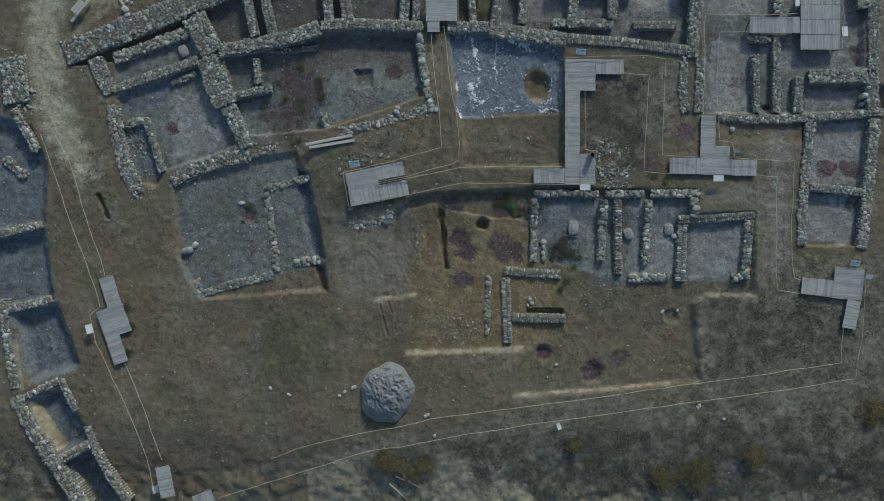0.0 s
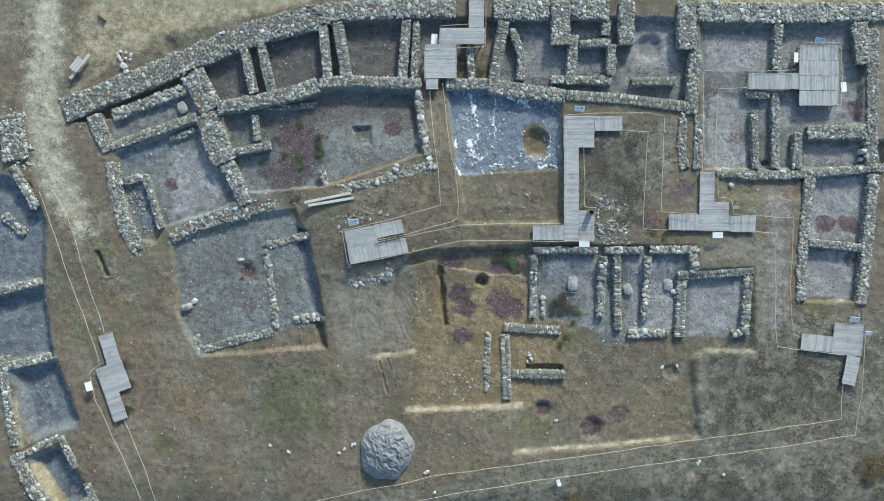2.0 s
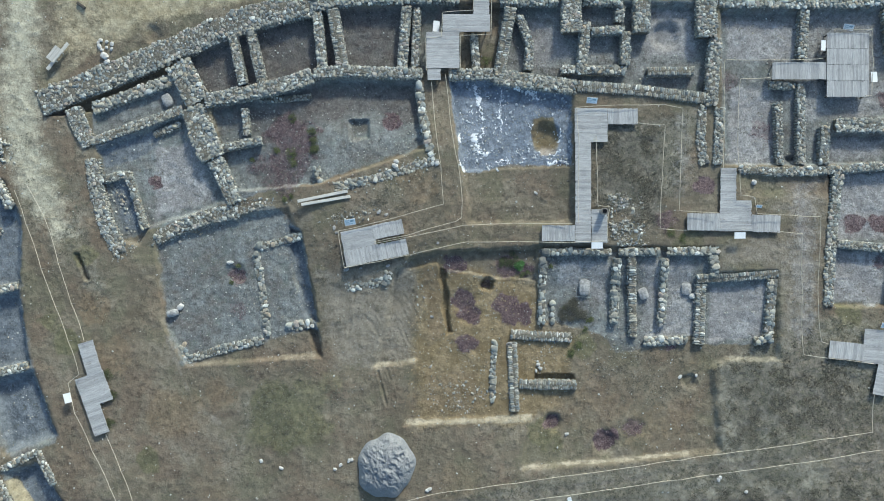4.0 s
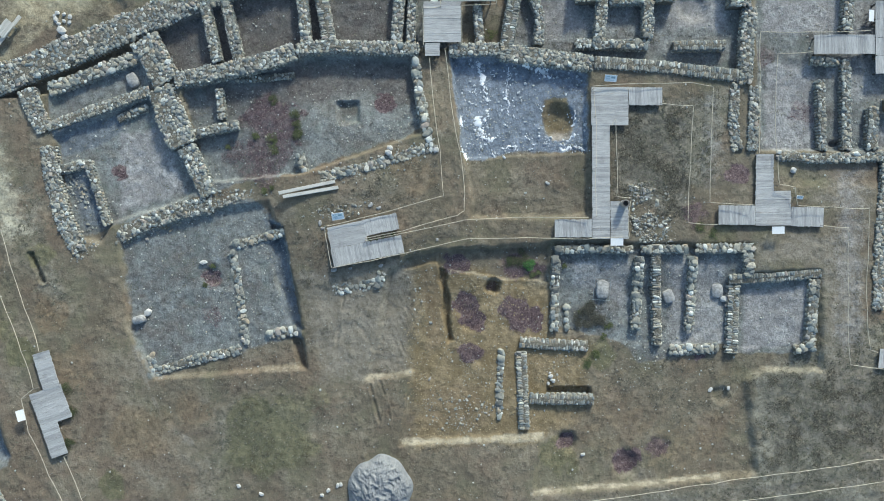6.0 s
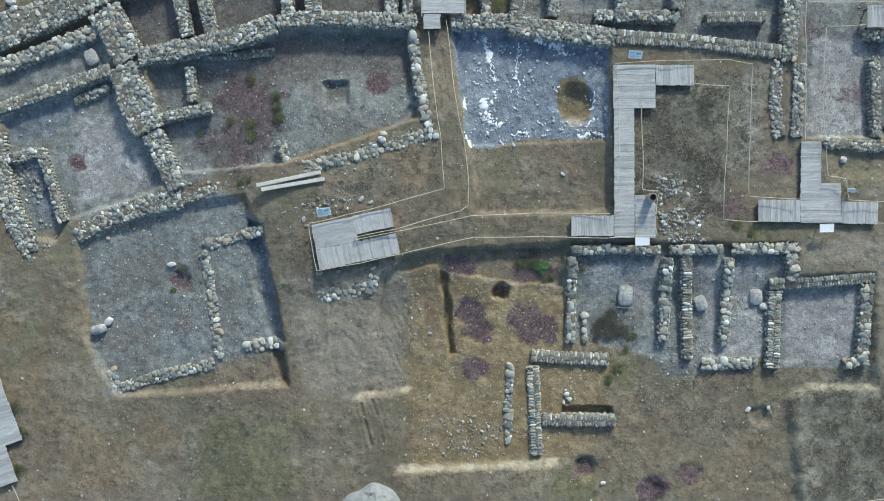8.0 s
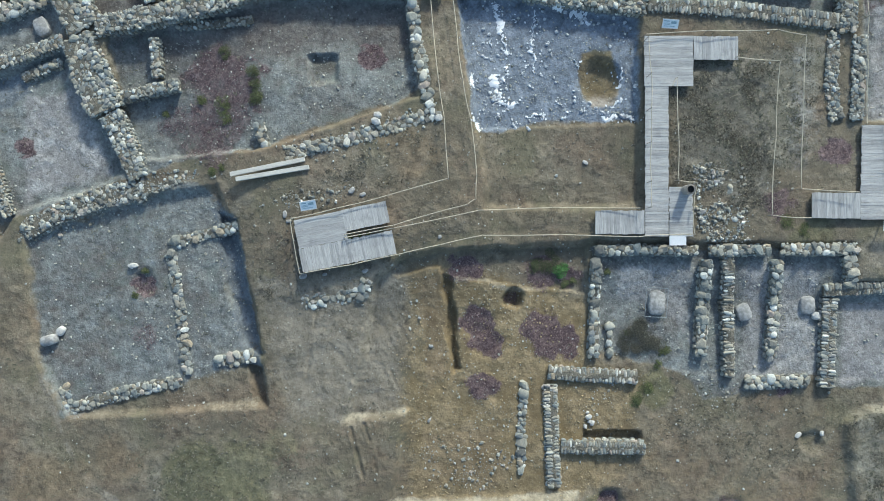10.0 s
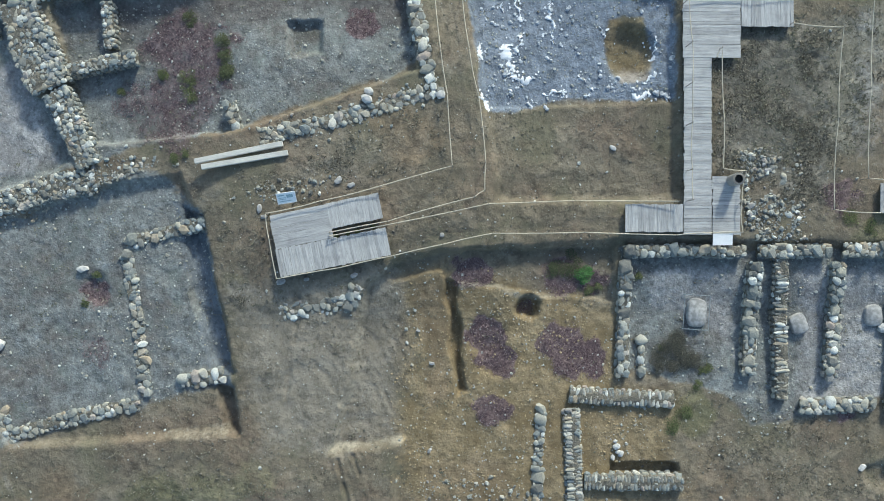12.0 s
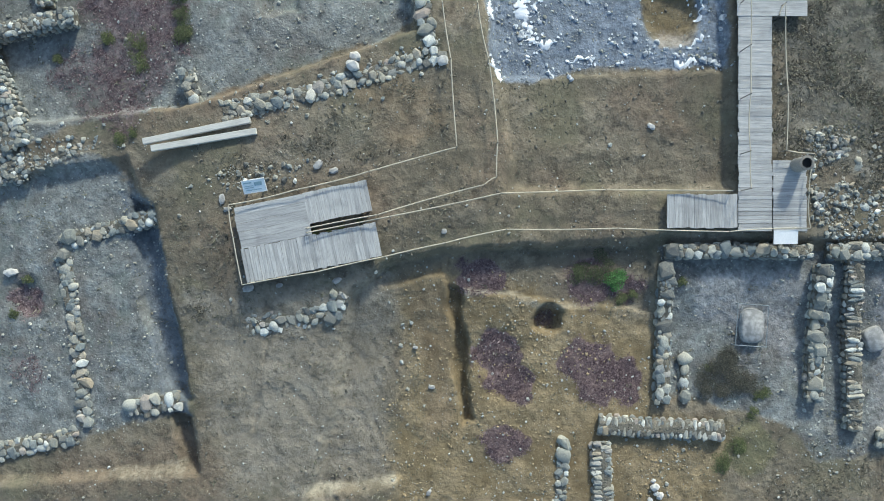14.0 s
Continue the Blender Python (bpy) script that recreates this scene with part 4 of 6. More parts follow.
        if k < KEEP:
            put("stone", r.choice(COBBLES) if r.random() < pale * 0.9 + 0.10 * (not headers) else r.choice(SLABS if headers else BLOCKS), wall, m)
        else:
            (chalky if r.random() < pale * 0.9 + 0.06 else spill).add(*r.choice(SLAB_DATA if headers else BLOCK_DATA), Matrix.Translation(-origin) @ m)
    if spill.n:
        tagged(put("stones", spill.mesh("stones", STONE_JOINED, False), wall, Matrix.Translation(origin)), kind="stuff")
    if chalky.n:
        tagged(put("pale_stones", chalky.mesh("pale_stones", PALE_JOINED, False), wall, Matrix.Translation(origin)), kind="stuff")
    # chinking between the stones and the side courses, joined
    heap = Heap()
    for x, y, a, s, d in spread(line, 0.2):
        for _ in range(max(2, round(width * 0.2 * 22 * (0.6 + rough)))):
            off, fore, q = r.uniform(-0.5, 0.5) * width, r.uniform(-0.12, 0.12), r.uniform(0.04, 0.11)
            px, py = x - math.sin(a) * off + math.cos(a) * fore, y + math.cos(a) * off + math.sin(a) * fore
            z = crown(px, py) + 0.02 - 0.05 * (2 * off / width) ** 2 + r.uniform(-0.02, 0.03)
            m = Matrix.Translation(Vector((px, py, z)) - origin) @ Euler((r.gauss(0, 0.3), r.gauss(0, 0.3), r.uniform(0, 6.3))).to_matrix().to_4x4() @ Matrix.Diagonal((q * r.uniform(0.9, 1.6), q, q * 0.6, 1))
            heap.add(*r.choice(CHIP_DATA), m)
    for side in (-1, 1):
        for c in range(max(1, int((drop - 0.15) / 0.22))):
            for x, y, a, s, d in spread(line, size * 1.15):
                off = side * (width / 2 - 0.06 + r.uniform(-0.03, 0.04))
                px, py = x - math.sin(a) * off, y + math.cos(a) * off
                z = crown(px, py) - 0.2 - 0.2 * c + r.uniform(-0.03, 0.03)
                m = Matrix.Translation(Vector((px, py, z)) - origin) @ Euler((r.gauss(0, 0.1), r.gauss(0, 0.1), a + r.gauss(0, 0.1))).to_matrix().to_4x4() @ Matrix.Diagonal((d * r.uniform(0.8, 1.0), 0.24, r.uniform(0.17, 0.23), 1))
                heap.add(*r.choice(BLOCK_DATA), m)
    side = put("small_stones", heap.mesh("small_stones", STONE_JOINED, False), wall, Matrix.Translation(origin), "small chinking stones and coursed rubble faces")
    tagged(side, kind="stuff")
    return wall


# ---- walls ----
CURTAIN = "broad curtain wall of grey and pale fieldstones in earth"
CROSS = "low cross wall of grey fieldstones between dug rooms"
RUBBLE = "tumbled rubble wall of rounded stones, partly collapsed"
NEAT = "neatly laid low wall of squared grey stones"
stone_wall(CURTAIN, 0.12, 1.90, (-31.40, 11.53), (-28.45, 12.73), (-24.75, 14.21), (-21.04, 15.76), (-17.25, 17.23), (-13.48, 18.29), (-9.80, 19.02), rough=0.5, size=0.19, fullness=0.8)
stone_wall(CURTAIN, 0.22, 1.54, (-10.16, 19.03), (-8.89, 19.29), (-6.63, 19.56), (-2.55, 19.70), (1.17, 19.65), rough=0.4, size=0.22)
stone_wall(CURTAIN, 0.22, 1.63, (4.34, 19.56), (8.78, 19.61), rough=0.4, size=0.22)
stone_wall(CURTAIN, 0.22, 1.54, (10.68, 19.65), (13.67, 19.47), rough=0.5, size=0.22, pale=0.2)
stone_wall("broad curtain wall with large pale cobbles along its foot", 0.22, 1.54, (21.01, 19.38), (27.80, 19.29), (36.86, 19.38), rough=0.45, size=0.23, pale=0.3)
stone_wall(RUBBLE, 0.05, 0.91, (-27.29, 11.12), (-24.20, 12.27), (-21.13, 13.41), rough=0.6)
stone_wall(NEAT, 0.10, 0.72, (-27.43, 8.49), (-24.20, 9.69), (-20.33, 11.01), rough=0.25, size=0.18)
stone_wall(CROSS, 0.12, 1.18, (-28.91, 11.12), (-27.61, 8.21), rough=0.45, size=0.19)
stone_wall(RUBBLE, 0.25, 1.90, (-20.66, 14.56), (-19.05, 11.54), rough=0.6, size=0.23, pale=0.12)
stone_wall(CROSS, 0.22, 1.90, (-19.53, 11.09), (-17.91, 7.15), rough=0.5, size=0.22)
stone_wall(RUBBLE, 0.12, 1.18, (-17.72, 7.06), (-16.07, 3.70), rough=0.8, size=0.22, pale=0.15)
stone_wall(RUBBLE, 0.08, 1.09, (-27.43, 7.20), (-27.15, 4.89), (-26.37, 2.12), (-25.22, -0.10), rough=0.9, size=0.20, pale=0.2)
stone_wall(RUBBLE, -0.05, 0.54, (-24.75, 6.18), (-24.02, 3.96), (-23.37, 1.75), rough=0.8, size=0.19, pale=0.25)
stone_wall(RUBBLE, -0.05, 0.63, (-26.69, 5.58), (-24.94, 5.99), rough=0.8, size=0.20, pale=0.3)
stone_wall(RUBBLE, 0.0, 1.18, (-22.44, 0.96), (-20.33, 2.02), (-17.96, 2.79), (-15.83, 3.10), rough=1.0, size=0.20, pale=0.15, fullness=0.85)
stone_wall(RUBBLE, -0.05, 0.54, (-15.59, 3.10), (-12.79, 3.99), rough=0.9, size=0.18, pale=0.2, fullness=0.8)
stone_wall(RUBBLE, -0.05, 0.50, (-15.36, 11.00), (-15.22, 8.94), rough=0.7, size=0.20, pale=0.25)
stone_wall(NEAT, -0.05, 0.59, (-17.34, 7.97), (-14.04, 8.56), rough=0.4, size=0.20, pale=0.15)
stone_wall(CROSS, 0.20, 1.09, (-18.44, 11.66), (-15.36, 12.14), (-12.55, 12.63), (-10.03, 13.41), rough=0.6, size=0.20, pale=0.15)
stone_wall(NEAT, 0.22, 0.82, (-9.89, 13.50), (-7.53, 13.76), (-3.91, 13.58), (-1.64, 13.49), rough=0.4, size=0.18, pale=0.12)
stone_wall(NEAT, 0.22, 0.82, (0.40, 13.45), (3.79, 13.49), rough=0.4, size=0.18)
stone_wall(RUBBLE, 0.20, 1.09, (3.88, 13.31), (6.51, 12.95), (10.13, 12.49), rough=0.6, size=0.19)
stone_wall(CROSS, 0.15, 0.82, (10.23, 12.58), (15.12, 12.22), (20.33, 11.59), rough=0.4, size=0.18, headers=True)
stone_wall(CROSS, 0.15, 0.68, (-16.30, 16.56), (-15.45, 12.83), rough=0.5, size=0.19)
stone_wall(CROSS, 0.20, 0.68, (-14.89, 17.06), (-13.86, 12.65), rough=0.45, size=0.19, pale=0.15)
stone_wall(CROSS, 0.15, 0.68, (-9.66, 18.21), (-9.25, 13.86), rough=0.5, size=0.19)
stone_wall(CROSS, 0.22, 0.82, (-8.48, 18.48), (-7.71, 14.04), rough=0.3, size=0.18, headers=True)
stone_wall(CROSS, 0.15, 0.68, (-2.82, 18.66), (-3.18, 13.95), rough=0.5, size=0.19)
stone_wall(RUBBLE, 0.05, 0.54, (-2.01, 18.57), (-2.19, 13.94), rough=0.8, size=0.19)
stone_wall(CROSS, 0.0, 0.54, (2.34, 16.57), (2.52, 13.94), rough=0.4, size=0.18)
stone_wall(CROSS, 0.22, 0.82, (5.15, 18.56), (4.70, 16.12), (4.15, 12.86), rough=0.35, size=0.18, headers=True)
stone_wall(RUBBLE, 0.0, 0.59, (5.83, 18.02), (6.60, 15.89), (6.51, 13.85), rough=0.9, size=0.19, pale=0.2)
stone_wall("broad flat-topped wall of squared grey slabs", 0.32, 1.45, (9.77, 20.19), (9.77, 16.66), rough=0.2, size=0.19)
stone_wall(CROSS, 0.15, 0.72, (10.91, 17.39), (10.50, 13.49), rough=0.4, size=0.19)
stone_wall(CROSS, 0.10, 0.68, (13.94, 16.75), (13.89, 14.21), rough=0.5, size=0.19, pale=0.2)
stone_wall(CROSS, 0.10, 0.54, (11.31, 16.75), (13.85, 16.93), rough=0.5, size=0.18)
stone_wall(CROSS, 0.10, 0.63, (13.58, 18.74), (13.40, 17.48), rough=0.5, size=0.18)
stone_wall("broad flat-topped wall of squared grey slabs", 0.32, 1.22, (15.12, 20.19), (15.12, 16.66), rough=0.2, size=0.19)
stone_wall("broad flat-topped wall of squared grey slabs", 0.32, 1.45, (20.01, 20.19), (20.10, 16.30), rough=0.2, size=0.19)
stone_wall(NEAT, 0.0, 0.63, (9.00, 13.90), (13.99, 13.81), rough=0.5, size=0.19)
stone_wall(NEAT, 0.0, 0.63, (15.62, 13.72), (19.19, 13.76), rough=0.3, size=0.18, headers=True)
stone_wall(CROSS, 0.20, 0.91, (20.83, 16.21), (20.55, 13.40), (20.46, 11.13), rough=0.5, size=0.20)
stone_wall(CROSS, 0.15, 0.68, (21.10, 10.91), (20.91, 6.60), rough=0.6, size=0.19)
stone_wall(RUBBLE, 0.05, 0.72, (19.83, 11.13), (19.65, 8.42), (19.92, 6.60), rough=0.9, size=0.19, pale=0.2)
stone_wall(CROSS, 0.10, 0.72, (27.62, 18.38), (27.44, 14.67), rough=0.5, size=0.19)
stone_wall("broad flat-topped wall of squared grey slabs", 0.25, 1.18, (34.14, 18.47), (34.51, 15.12), rough=0.3, size=0.19)
stone_wall(CROSS, 0.15, 0.91, (35.32, 17.93), (35.14, 6.60), rough=0.5, size=0.20)
stone_wall(CROSS, 0.0, 0.54, (25.63, 11.36), (25.76, 6.60), rough=0.5, size=0.18)
stone_wall(CROSS, 0.0, 0.63, (27.35, 12.72), (27.39, 6.60), rough=0.5, size=0.18)
stone_wall(RUBBLE, 0.0, 0.50, (24.99, 12.72), (26.90, 12.58), rough=0.7, size=0.18, pale=0.2)
stone_wall(CROSS, 0.15, 1.09, (29.98, 9.55), (34.69, 9.59), rough=0.4, size=0.20, pale=0.15)
stone_wall(CROSS, 0.10, 0.72, (29.16, 9.50), (29.07, 6.60), rough=0.4, size=0.19)
stone_wall(NEAT, 0.10, 0.63, (22.55, 6.24), (25.54, 6.01), (29.61, 6.15), (36.41, 6.69), rough=0.35, size=0.19)
stone_wall(CROSS, 0.12, 0.77, (30.16, 5.79), (29.61, 0.71), (29.34, -4.27), rough=0.45, size=0.20)
stone_wall(CROSS, 0.12, 0.82, (35.41, 6.06), (34.87, 0.71), (34.32, -4.50), rough=0.45, size=0.20)
stone_wall(NEAT, 0.10, 0.59, (30.06, 0.53), (34.37, 0.12), rough=0.4, size=0.19)
stone_wall(RUBBLE, -0.28, 0.55, (-22.71, 9.11), (-20.64, 9.94), rough=0.8, size=0.22, pale=0.3, fullness=0.8)
stone_wall("half-buried course of stones at the foot of a wall", -0.42, 0.40, (-14.22, 11.70), (-12.0, 11.75), (-10.12, 11.92), rough=0.7, size=0.19, fullness=0.7, drop=0.5)
# rooms in the middle
stone_wall(NEAT, 0.0, 0.50, (7.51, -0.12), (9.95, -0.06), (12.79, -0.12), rough=0.4, size=0.30)
stone_wall(NEAT, 0.0, 0.54, (13.39, -0.10), (16.47, -0.06), rough=0.4, size=0.30)
stone_wall(NEAT, 0.05, 0.59, (17.15, -0.06), (21.00, -0.01), rough=0.3, size=0.28)
stone_wall(CROSS, -0.08, 0.54, (7.61, -0.70), (7.59, -3.28), (7.51, -5.65), rough=0.35, size=0.34, pale=0.12)
stone_wall(RUBBLE, -0.25, 0.32, (8.40, -3.89), (8.40, -5.70), rough=0.3, size=0.40, pale=0.3)
stone_wall(CROSS, -0.05, 0.59, (13.30, -0.55), (13.25, -2.93), (13.11, -5.57), rough=0.45, size=0.30)
stone_wall(CROSS, -0.05, 0.59, (14.39, 0.26), (14.52, -2.93), (14.61, -6.66), rough=0.35, size=0.24, headers=True)
stone_wall(RUBBLE, -0.10, 1.30, (13.9, 3.6), (14.30, 0.49), rough=0.8, size=0.26, pale=0.1, fullness=0.8)
stone_wall(CROSS, -0.05, 0.59, (16.97, -0.55), (16.94, -2.93), (16.76, -5.75), rough=0.4, size=0.30)
stone_wall(CROSS, 0.0, 0.63, (20.69, -0.42), (20.78, -1.87), rough=0.35, size=0.28)
stone_wall(RUBBLE, -0.2, 0.68, (15.48, -7.03), (18.76, -6.89), rough=0.45, size=0.32, pale=0.2)
stone_wall(CROSS, -0.05, 0.82, (19.84, -2.56), (19.67, -7.26), rough=0.35, size=0.28, headers=True)
stone_wall(NEAT, -0.03, 0.63, (19.45, -2.19), (22.64, -2.01), (25.63, -1.73), rough=0.25, size=0.26, headers=True)
stone_wall(CROSS, -0.05, 0.72, (25.22, -2.19), (24.87, -6.99), rough=0.4, size=0.28)
stone_wall(NEAT, -0.1, 0.59, (23.87, -7.00), (24.48, -6.95), rough=0.4, size=0.28)
# walls of the open dig
stone_wall(NEAT, -0.12, 0.68, (5.13, -6.38), (7.45, -6.60), (9.88, -6.72), rough=0.2, size=0.27, headers=True)
stone_wall(NEAT, -0.15, 0.72, (5.24, -6.99), (5.34, -9.26), (5.47, -12.35), rough=0.3, size=0.28, headers=True)
stone_wall(NEAT, -0.05, 0.68, (5.79, -10.26), (10.24, -10.40), rough=0.2, size=0.32, headers=True)
stone_wall(RUBBLE, -0.28, 0.45, (3.93, -6.98), (3.79, -8.80), (3.74, -11.51), rough=0.6, size=0.28, pale=0.1)
# the gravel room to the west
stone_wall(RUBBLE, -0.25, 0.59, (-10.60, 1.24), (-12.27, 0.84), (-14.57, 0.23), rough=0.7, size=0.30, pale=0.1)
stone_wall(RUBBLE, -0.25, 0.59, (-14.53, -0.19), (-14.09, -2.48), (-13.80, -4.97), (-13.58, -6.52), rough=0.5, size=0.30, pale=0.15)
stone_wall(RUBBLE, -0.25, 0.68, (-11.96, -5.80), (-10.10, -5.57), rough=0.6, size=0.34, pale=0.1)
stone_wall(RUBBLE, -0.25, 0.68, (-20.33, -8.58), (-17.25, -7.62), (-13.95, -6.88), rough=0.6, size=0.26, pale=0.15, fullness=0.9)
stone_wall(RUBBLE, -0.25, 0.54, (-20.43, -7.29), (-20.00, -8.94), rough=0.7, size=0.26, pale=0.15)
# the long room's east and south walls
stone_wall(RUBBLE, 0.05, 0.63, (-1.87, 12.72), (-1.55, 10.19), (-0.91, 7.09), rough=0.5, size=0.36, pale=0.2)
stone_wall(RUBBLE, 0.0, 0.68, (-0.51, 6.90), (-2.18, 6.41), (-4.93, 5.56), (-8.28, 4.84), rough=0.8, size=0.25, pale=0.2, fullness=0.95)
stone_wall(RUBBLE, -0.25, 0.45, (-9.75, 6.37), (-9.33, 5.07), rough=0.8, size=0.34, pale=0.15)
stone_wall("half-buried row of flat stones below the deck", 0.02, 0.72, (-7.48, -2.77), (-5.85, -2.51), (-4.64, -2.30), rough=0.4, size=0.22)
stone_wall("half-buried row of flat stones below the deck", 0.02, 0.63, (-4.84, -2.51), (-4.27, -2.10), (-4.17, -1.59), rough=0.6, size=0.24)
# western edge
stone_wall(RUBBLE, 0.15, 2.08, (-35.92, 11.12), (-35.37, 7.43), rough=0.8, size=0.24, pale=0.3)
stone_wall(RUBBLE, 0.10, 0.72, (-35.65, 6.83), (-34.68, 5.12), (-33.71, 3.41), rough=0.7, size=0.24, pale=0.25)
stone_wall(RUBBLE, -0.5, 0.82, (-36.76, 2.81), (-34.91, 1.29), rough=0.8, size=0.27, pale=0.4)
stone_wall(CROSS, 0.05, 0.59, (-38.14, -3.88), (-33.29, -2.68), rough=0.4, size=0.21, drop=1.4)
stone_wall(CROSS, 0.05, 0.63, (-38.14, -10.25), (-32.42, -8.96), rough=0.4, size=0.21, drop=1.5)
stone_wall("tall earth-bonded wall of fieldstones", 0.1, 0.72, (-36.66, -8.96), (-36.20, -11.73), (-35.47, -16.34), rough=0.7, size=0.18, drop=1.6)
stone_wall(CROSS, 0.1, 0.54, (-35.45, -17.45), (-31.56, -15.56), rough=0.4, size=0.21, drop=1.6)
stone_wall(CROSS, 0.05, 0.63, (-31.65, -15.66), (-30.42, -18.19), rough=0.5, size=0.21, drop=1.5)
stone_wall("tall earth-bonded wall of fieldstones", 0.1, 1.09, (-35.43, -17.15), (-33.92, -19.96), (-32.12, -22.77), (-29.67, -26.29), rough=0.7, size=0.20, drop=1.6)
stone_wall(CROSS, 0.05, 0.68, (-31.91, -22.42), (-29.10, -20.91), rough=0.4, size=0.21, drop=1.5)
stone_wall(CROSS, 0.05, 0.63, (-29.48, -19.50), (-28.82, -21.38), (-27.45, -23.91), (-26.04, -25.78), rough=0.5, size=0.21, drop=1.5)


# ---- boardwalks ----
PLANK = {}


def plank_mesh(length, width, key, material=DECKWOOD):
    k = (round(length, 1), round(width, 3), key % 3, material.name)
    if k not in PLANK:
        r = random.Random(str(k))
        bm = bmesh.new()
        box(bm, (k[0], width, 0.032), bevel=0.005)
        for v in bm.verts:
            v.co.y += r.uniform(-0.003, 0.003)
            v.co.z += r.uniform(-0.004, 0.004)
        PLANK[k] = mesh_of("plank", bm, material)
    return PLANK[k]


def deck_bay(deck, start, end, width, z, across=True, plank=0.142):
    """One bay of boards on joists. start, end: the ends of its middle line; across: boards lie across that line."""
    r = random.Random(repr((start, end)))
    a, b = Vector((*start, z)), Vector((*end, z))
    ahead = (b - a).normalized()
    side = Vector((-ahead.y, ahead.x, 0))
    length, yaw = (b - a).length, math.atan2(ahead.y, ahead.x)
    run, board = (length, width) if across else (width, length)
    n = max(1, round(run / plank))
    step = run / n
    for k in range(n):
        s = (k + 0.5) * step
        at = a + ahead * s if across else a + ahead * (length / 2) + side * (s - width / 2)
        at = at + Vector((0, 0, r.uniform(-0.006, 0.006))) + (side if across else ahead) * r.gauss(0, 0.012)
        turn = yaw + (math.pi / 2 if across else 0) + r.gauss(0, 0.004)
        put("plank", plank_mesh(board, step - r.choice((0.002, 0.003, 0.004, 0.008)), k), deck, pose(*at, math.degrees(r.gauss(0, 0.01)), 0, math.degrees(turn) + r.choice((0, 180))))
    # joists and feet, inset below the boards
    for off in (-0.4, 0.0, 0.4):
        bm = bmesh.new()
        if across:
            box(bm, (max(0.3, length - 0.1), 0.06, 0.12), bevel=0.006)
            m = pose(*(a + ahead * length / 2 + side * off * width + Vector((0, 0, -0.08))), 0, 0, math.degrees(yaw))
        else:
            box(bm, (max(0.3, width - 0.1), 0.06, 0.12), bevel=0.006)
            m = pose(*(a + ahead * (0.5 + off) * length + Vector((0, 0, -0.08))), 0, 0, math.degrees(yaw) + 90)
        put("joist", mesh_of("joist", bm, DARKWOOD), deck, m)
    for u in (0.06, 0.94):
        for off in (-0.42, 0.42):
            p = a + ahead * length * u + side * off * width
            low = height(p.x, p.y) - 0.1
            bm = bmesh.new()
            box(bm, (0.09, 0.09, max(0.12, z - 0.14 - low)), bevel=0.006)
            put("foot_post", mesh_of("foot_post", bm, DARKWOOD), deck, pose(p.x, p.y, (z - 0.14 + low) / 2, 0, 0, math.degrees(yaw)))


def boardwalk(label, rise, *bays):
    """bays: (start, end, width in metres, boards across, and the width of a board where it differs)"""
    (x, y) = bays[0][0]
    z0 = height(x, y)
    deck = tagged(new("boardwalk"), label, "boardwalk", "visitor boardwalks")
    deck.location = (x, y, z0)
    z = max(lie_at(*p) for bay in bays for p in bay[:2]) + rise
    for k, (start, end, width, across, *board) in enumerate(bays):
        deck_bay(deck, start, end, width, z - 0.012 * (k % 2), across, *board)
    return deck


boardwalk("weathered grey timber viewing deck beside the earth path", 0.35,
          ((-7.66, 0.70), (-5.20, 1.20), 1.46, False, 0.29), ((-5.30, 1.40), (-3.06, 1.86), 1.10, True), ((-7.43, -0.62), (-2.73, 0.33), 1.20, True))
boardwalk("weathered grey timber boardwalk with a side bay and ramp", 0.30,
          ((7.48, 1.34), (9.99, 1.34), 1.2, True), ((10.62, 8.28), (10.62, 3.15), 1.24, True), ((11.23, 10.85), (11.23, 8.28), 2.5, True),
          ((12.51, 10.22), (14.77, 10.22), 1.18, True), ((10.62, 3.15), (10.62, 0.62), 1.24, True), ((11.86, 3.15), (11.86, 0.62), 1.22, True))
boardwalk("weathered grey timber boardwalk with two short arms", 0.25,
          ((21.68, 6.30), (21.68, 3.82), 1.2, True), ((22.25, 3.82), (22.25, 1.48), 2.35, True),
          ((18.55, 2.20), (21.03, 2.18), 1.3, True), ((23.46, 2.09), (25.63, 2.02), 1.28, True))
boardwalk("weathered grey timber boardwalk at the end of the path", 0.30,
          ((29.32, -7.49), (31.98, -7.76), 1.3, True), ((33.24, -6.05), (33.02, -8.62), 2.4, True), ((33.60, -8.71), (33.15, -11.01), 1.15, True))
boardwalk("weathered grey timber platform reached by a short walkway", 0.25,
          ((29.19, 15.98), (32.39, 15.98), 1.22, True), ((29.19, 14.76), (32.39, 14.76), 1.22, True), ((29.19, 13.53), (32.39, 13.53), 1.22, True), ((29.19, 12.30), (32.39, 12.30), 1.22, True), ((25.04, 13.69), (29.14, 13.69), 1.3, True))
boardwalk("weathered grey timber walkway crossing the old rooms", 0.45,
          ((2.88, 20.94), (2.88, 17.97), 1.19, True), ((1.74, 17.95), (1.74, 16.63), 3.56, True), ((-0.05, 16.61), (-0.05, 13.88), 2.47, True), ((-0.71, 13.84), (-0.71, 12.97), 0.96, True))
boardwalk("weathered grey timber boardwalk beside the western path", 0.25,
          ((-27.85, -7.05), (-27.10, -9.52), 1.18, True), ((-27.57, -9.60), (-26.77, -11.87), 2.3, True), ((-27.33, -11.93), (-26.53, -14.19), 1.18, True))
boardwalk("weathered grey timber boardwalk beside the lower path", 0.25,
          ((-23.04, -22.70), (-22.51, -25.22), 1.25, True), ((-21.94, -26.38), (-21.66, -27.55), 2.5, True), ((-20.38, -25.74), (-18.79, -25.13), 1.2, True))


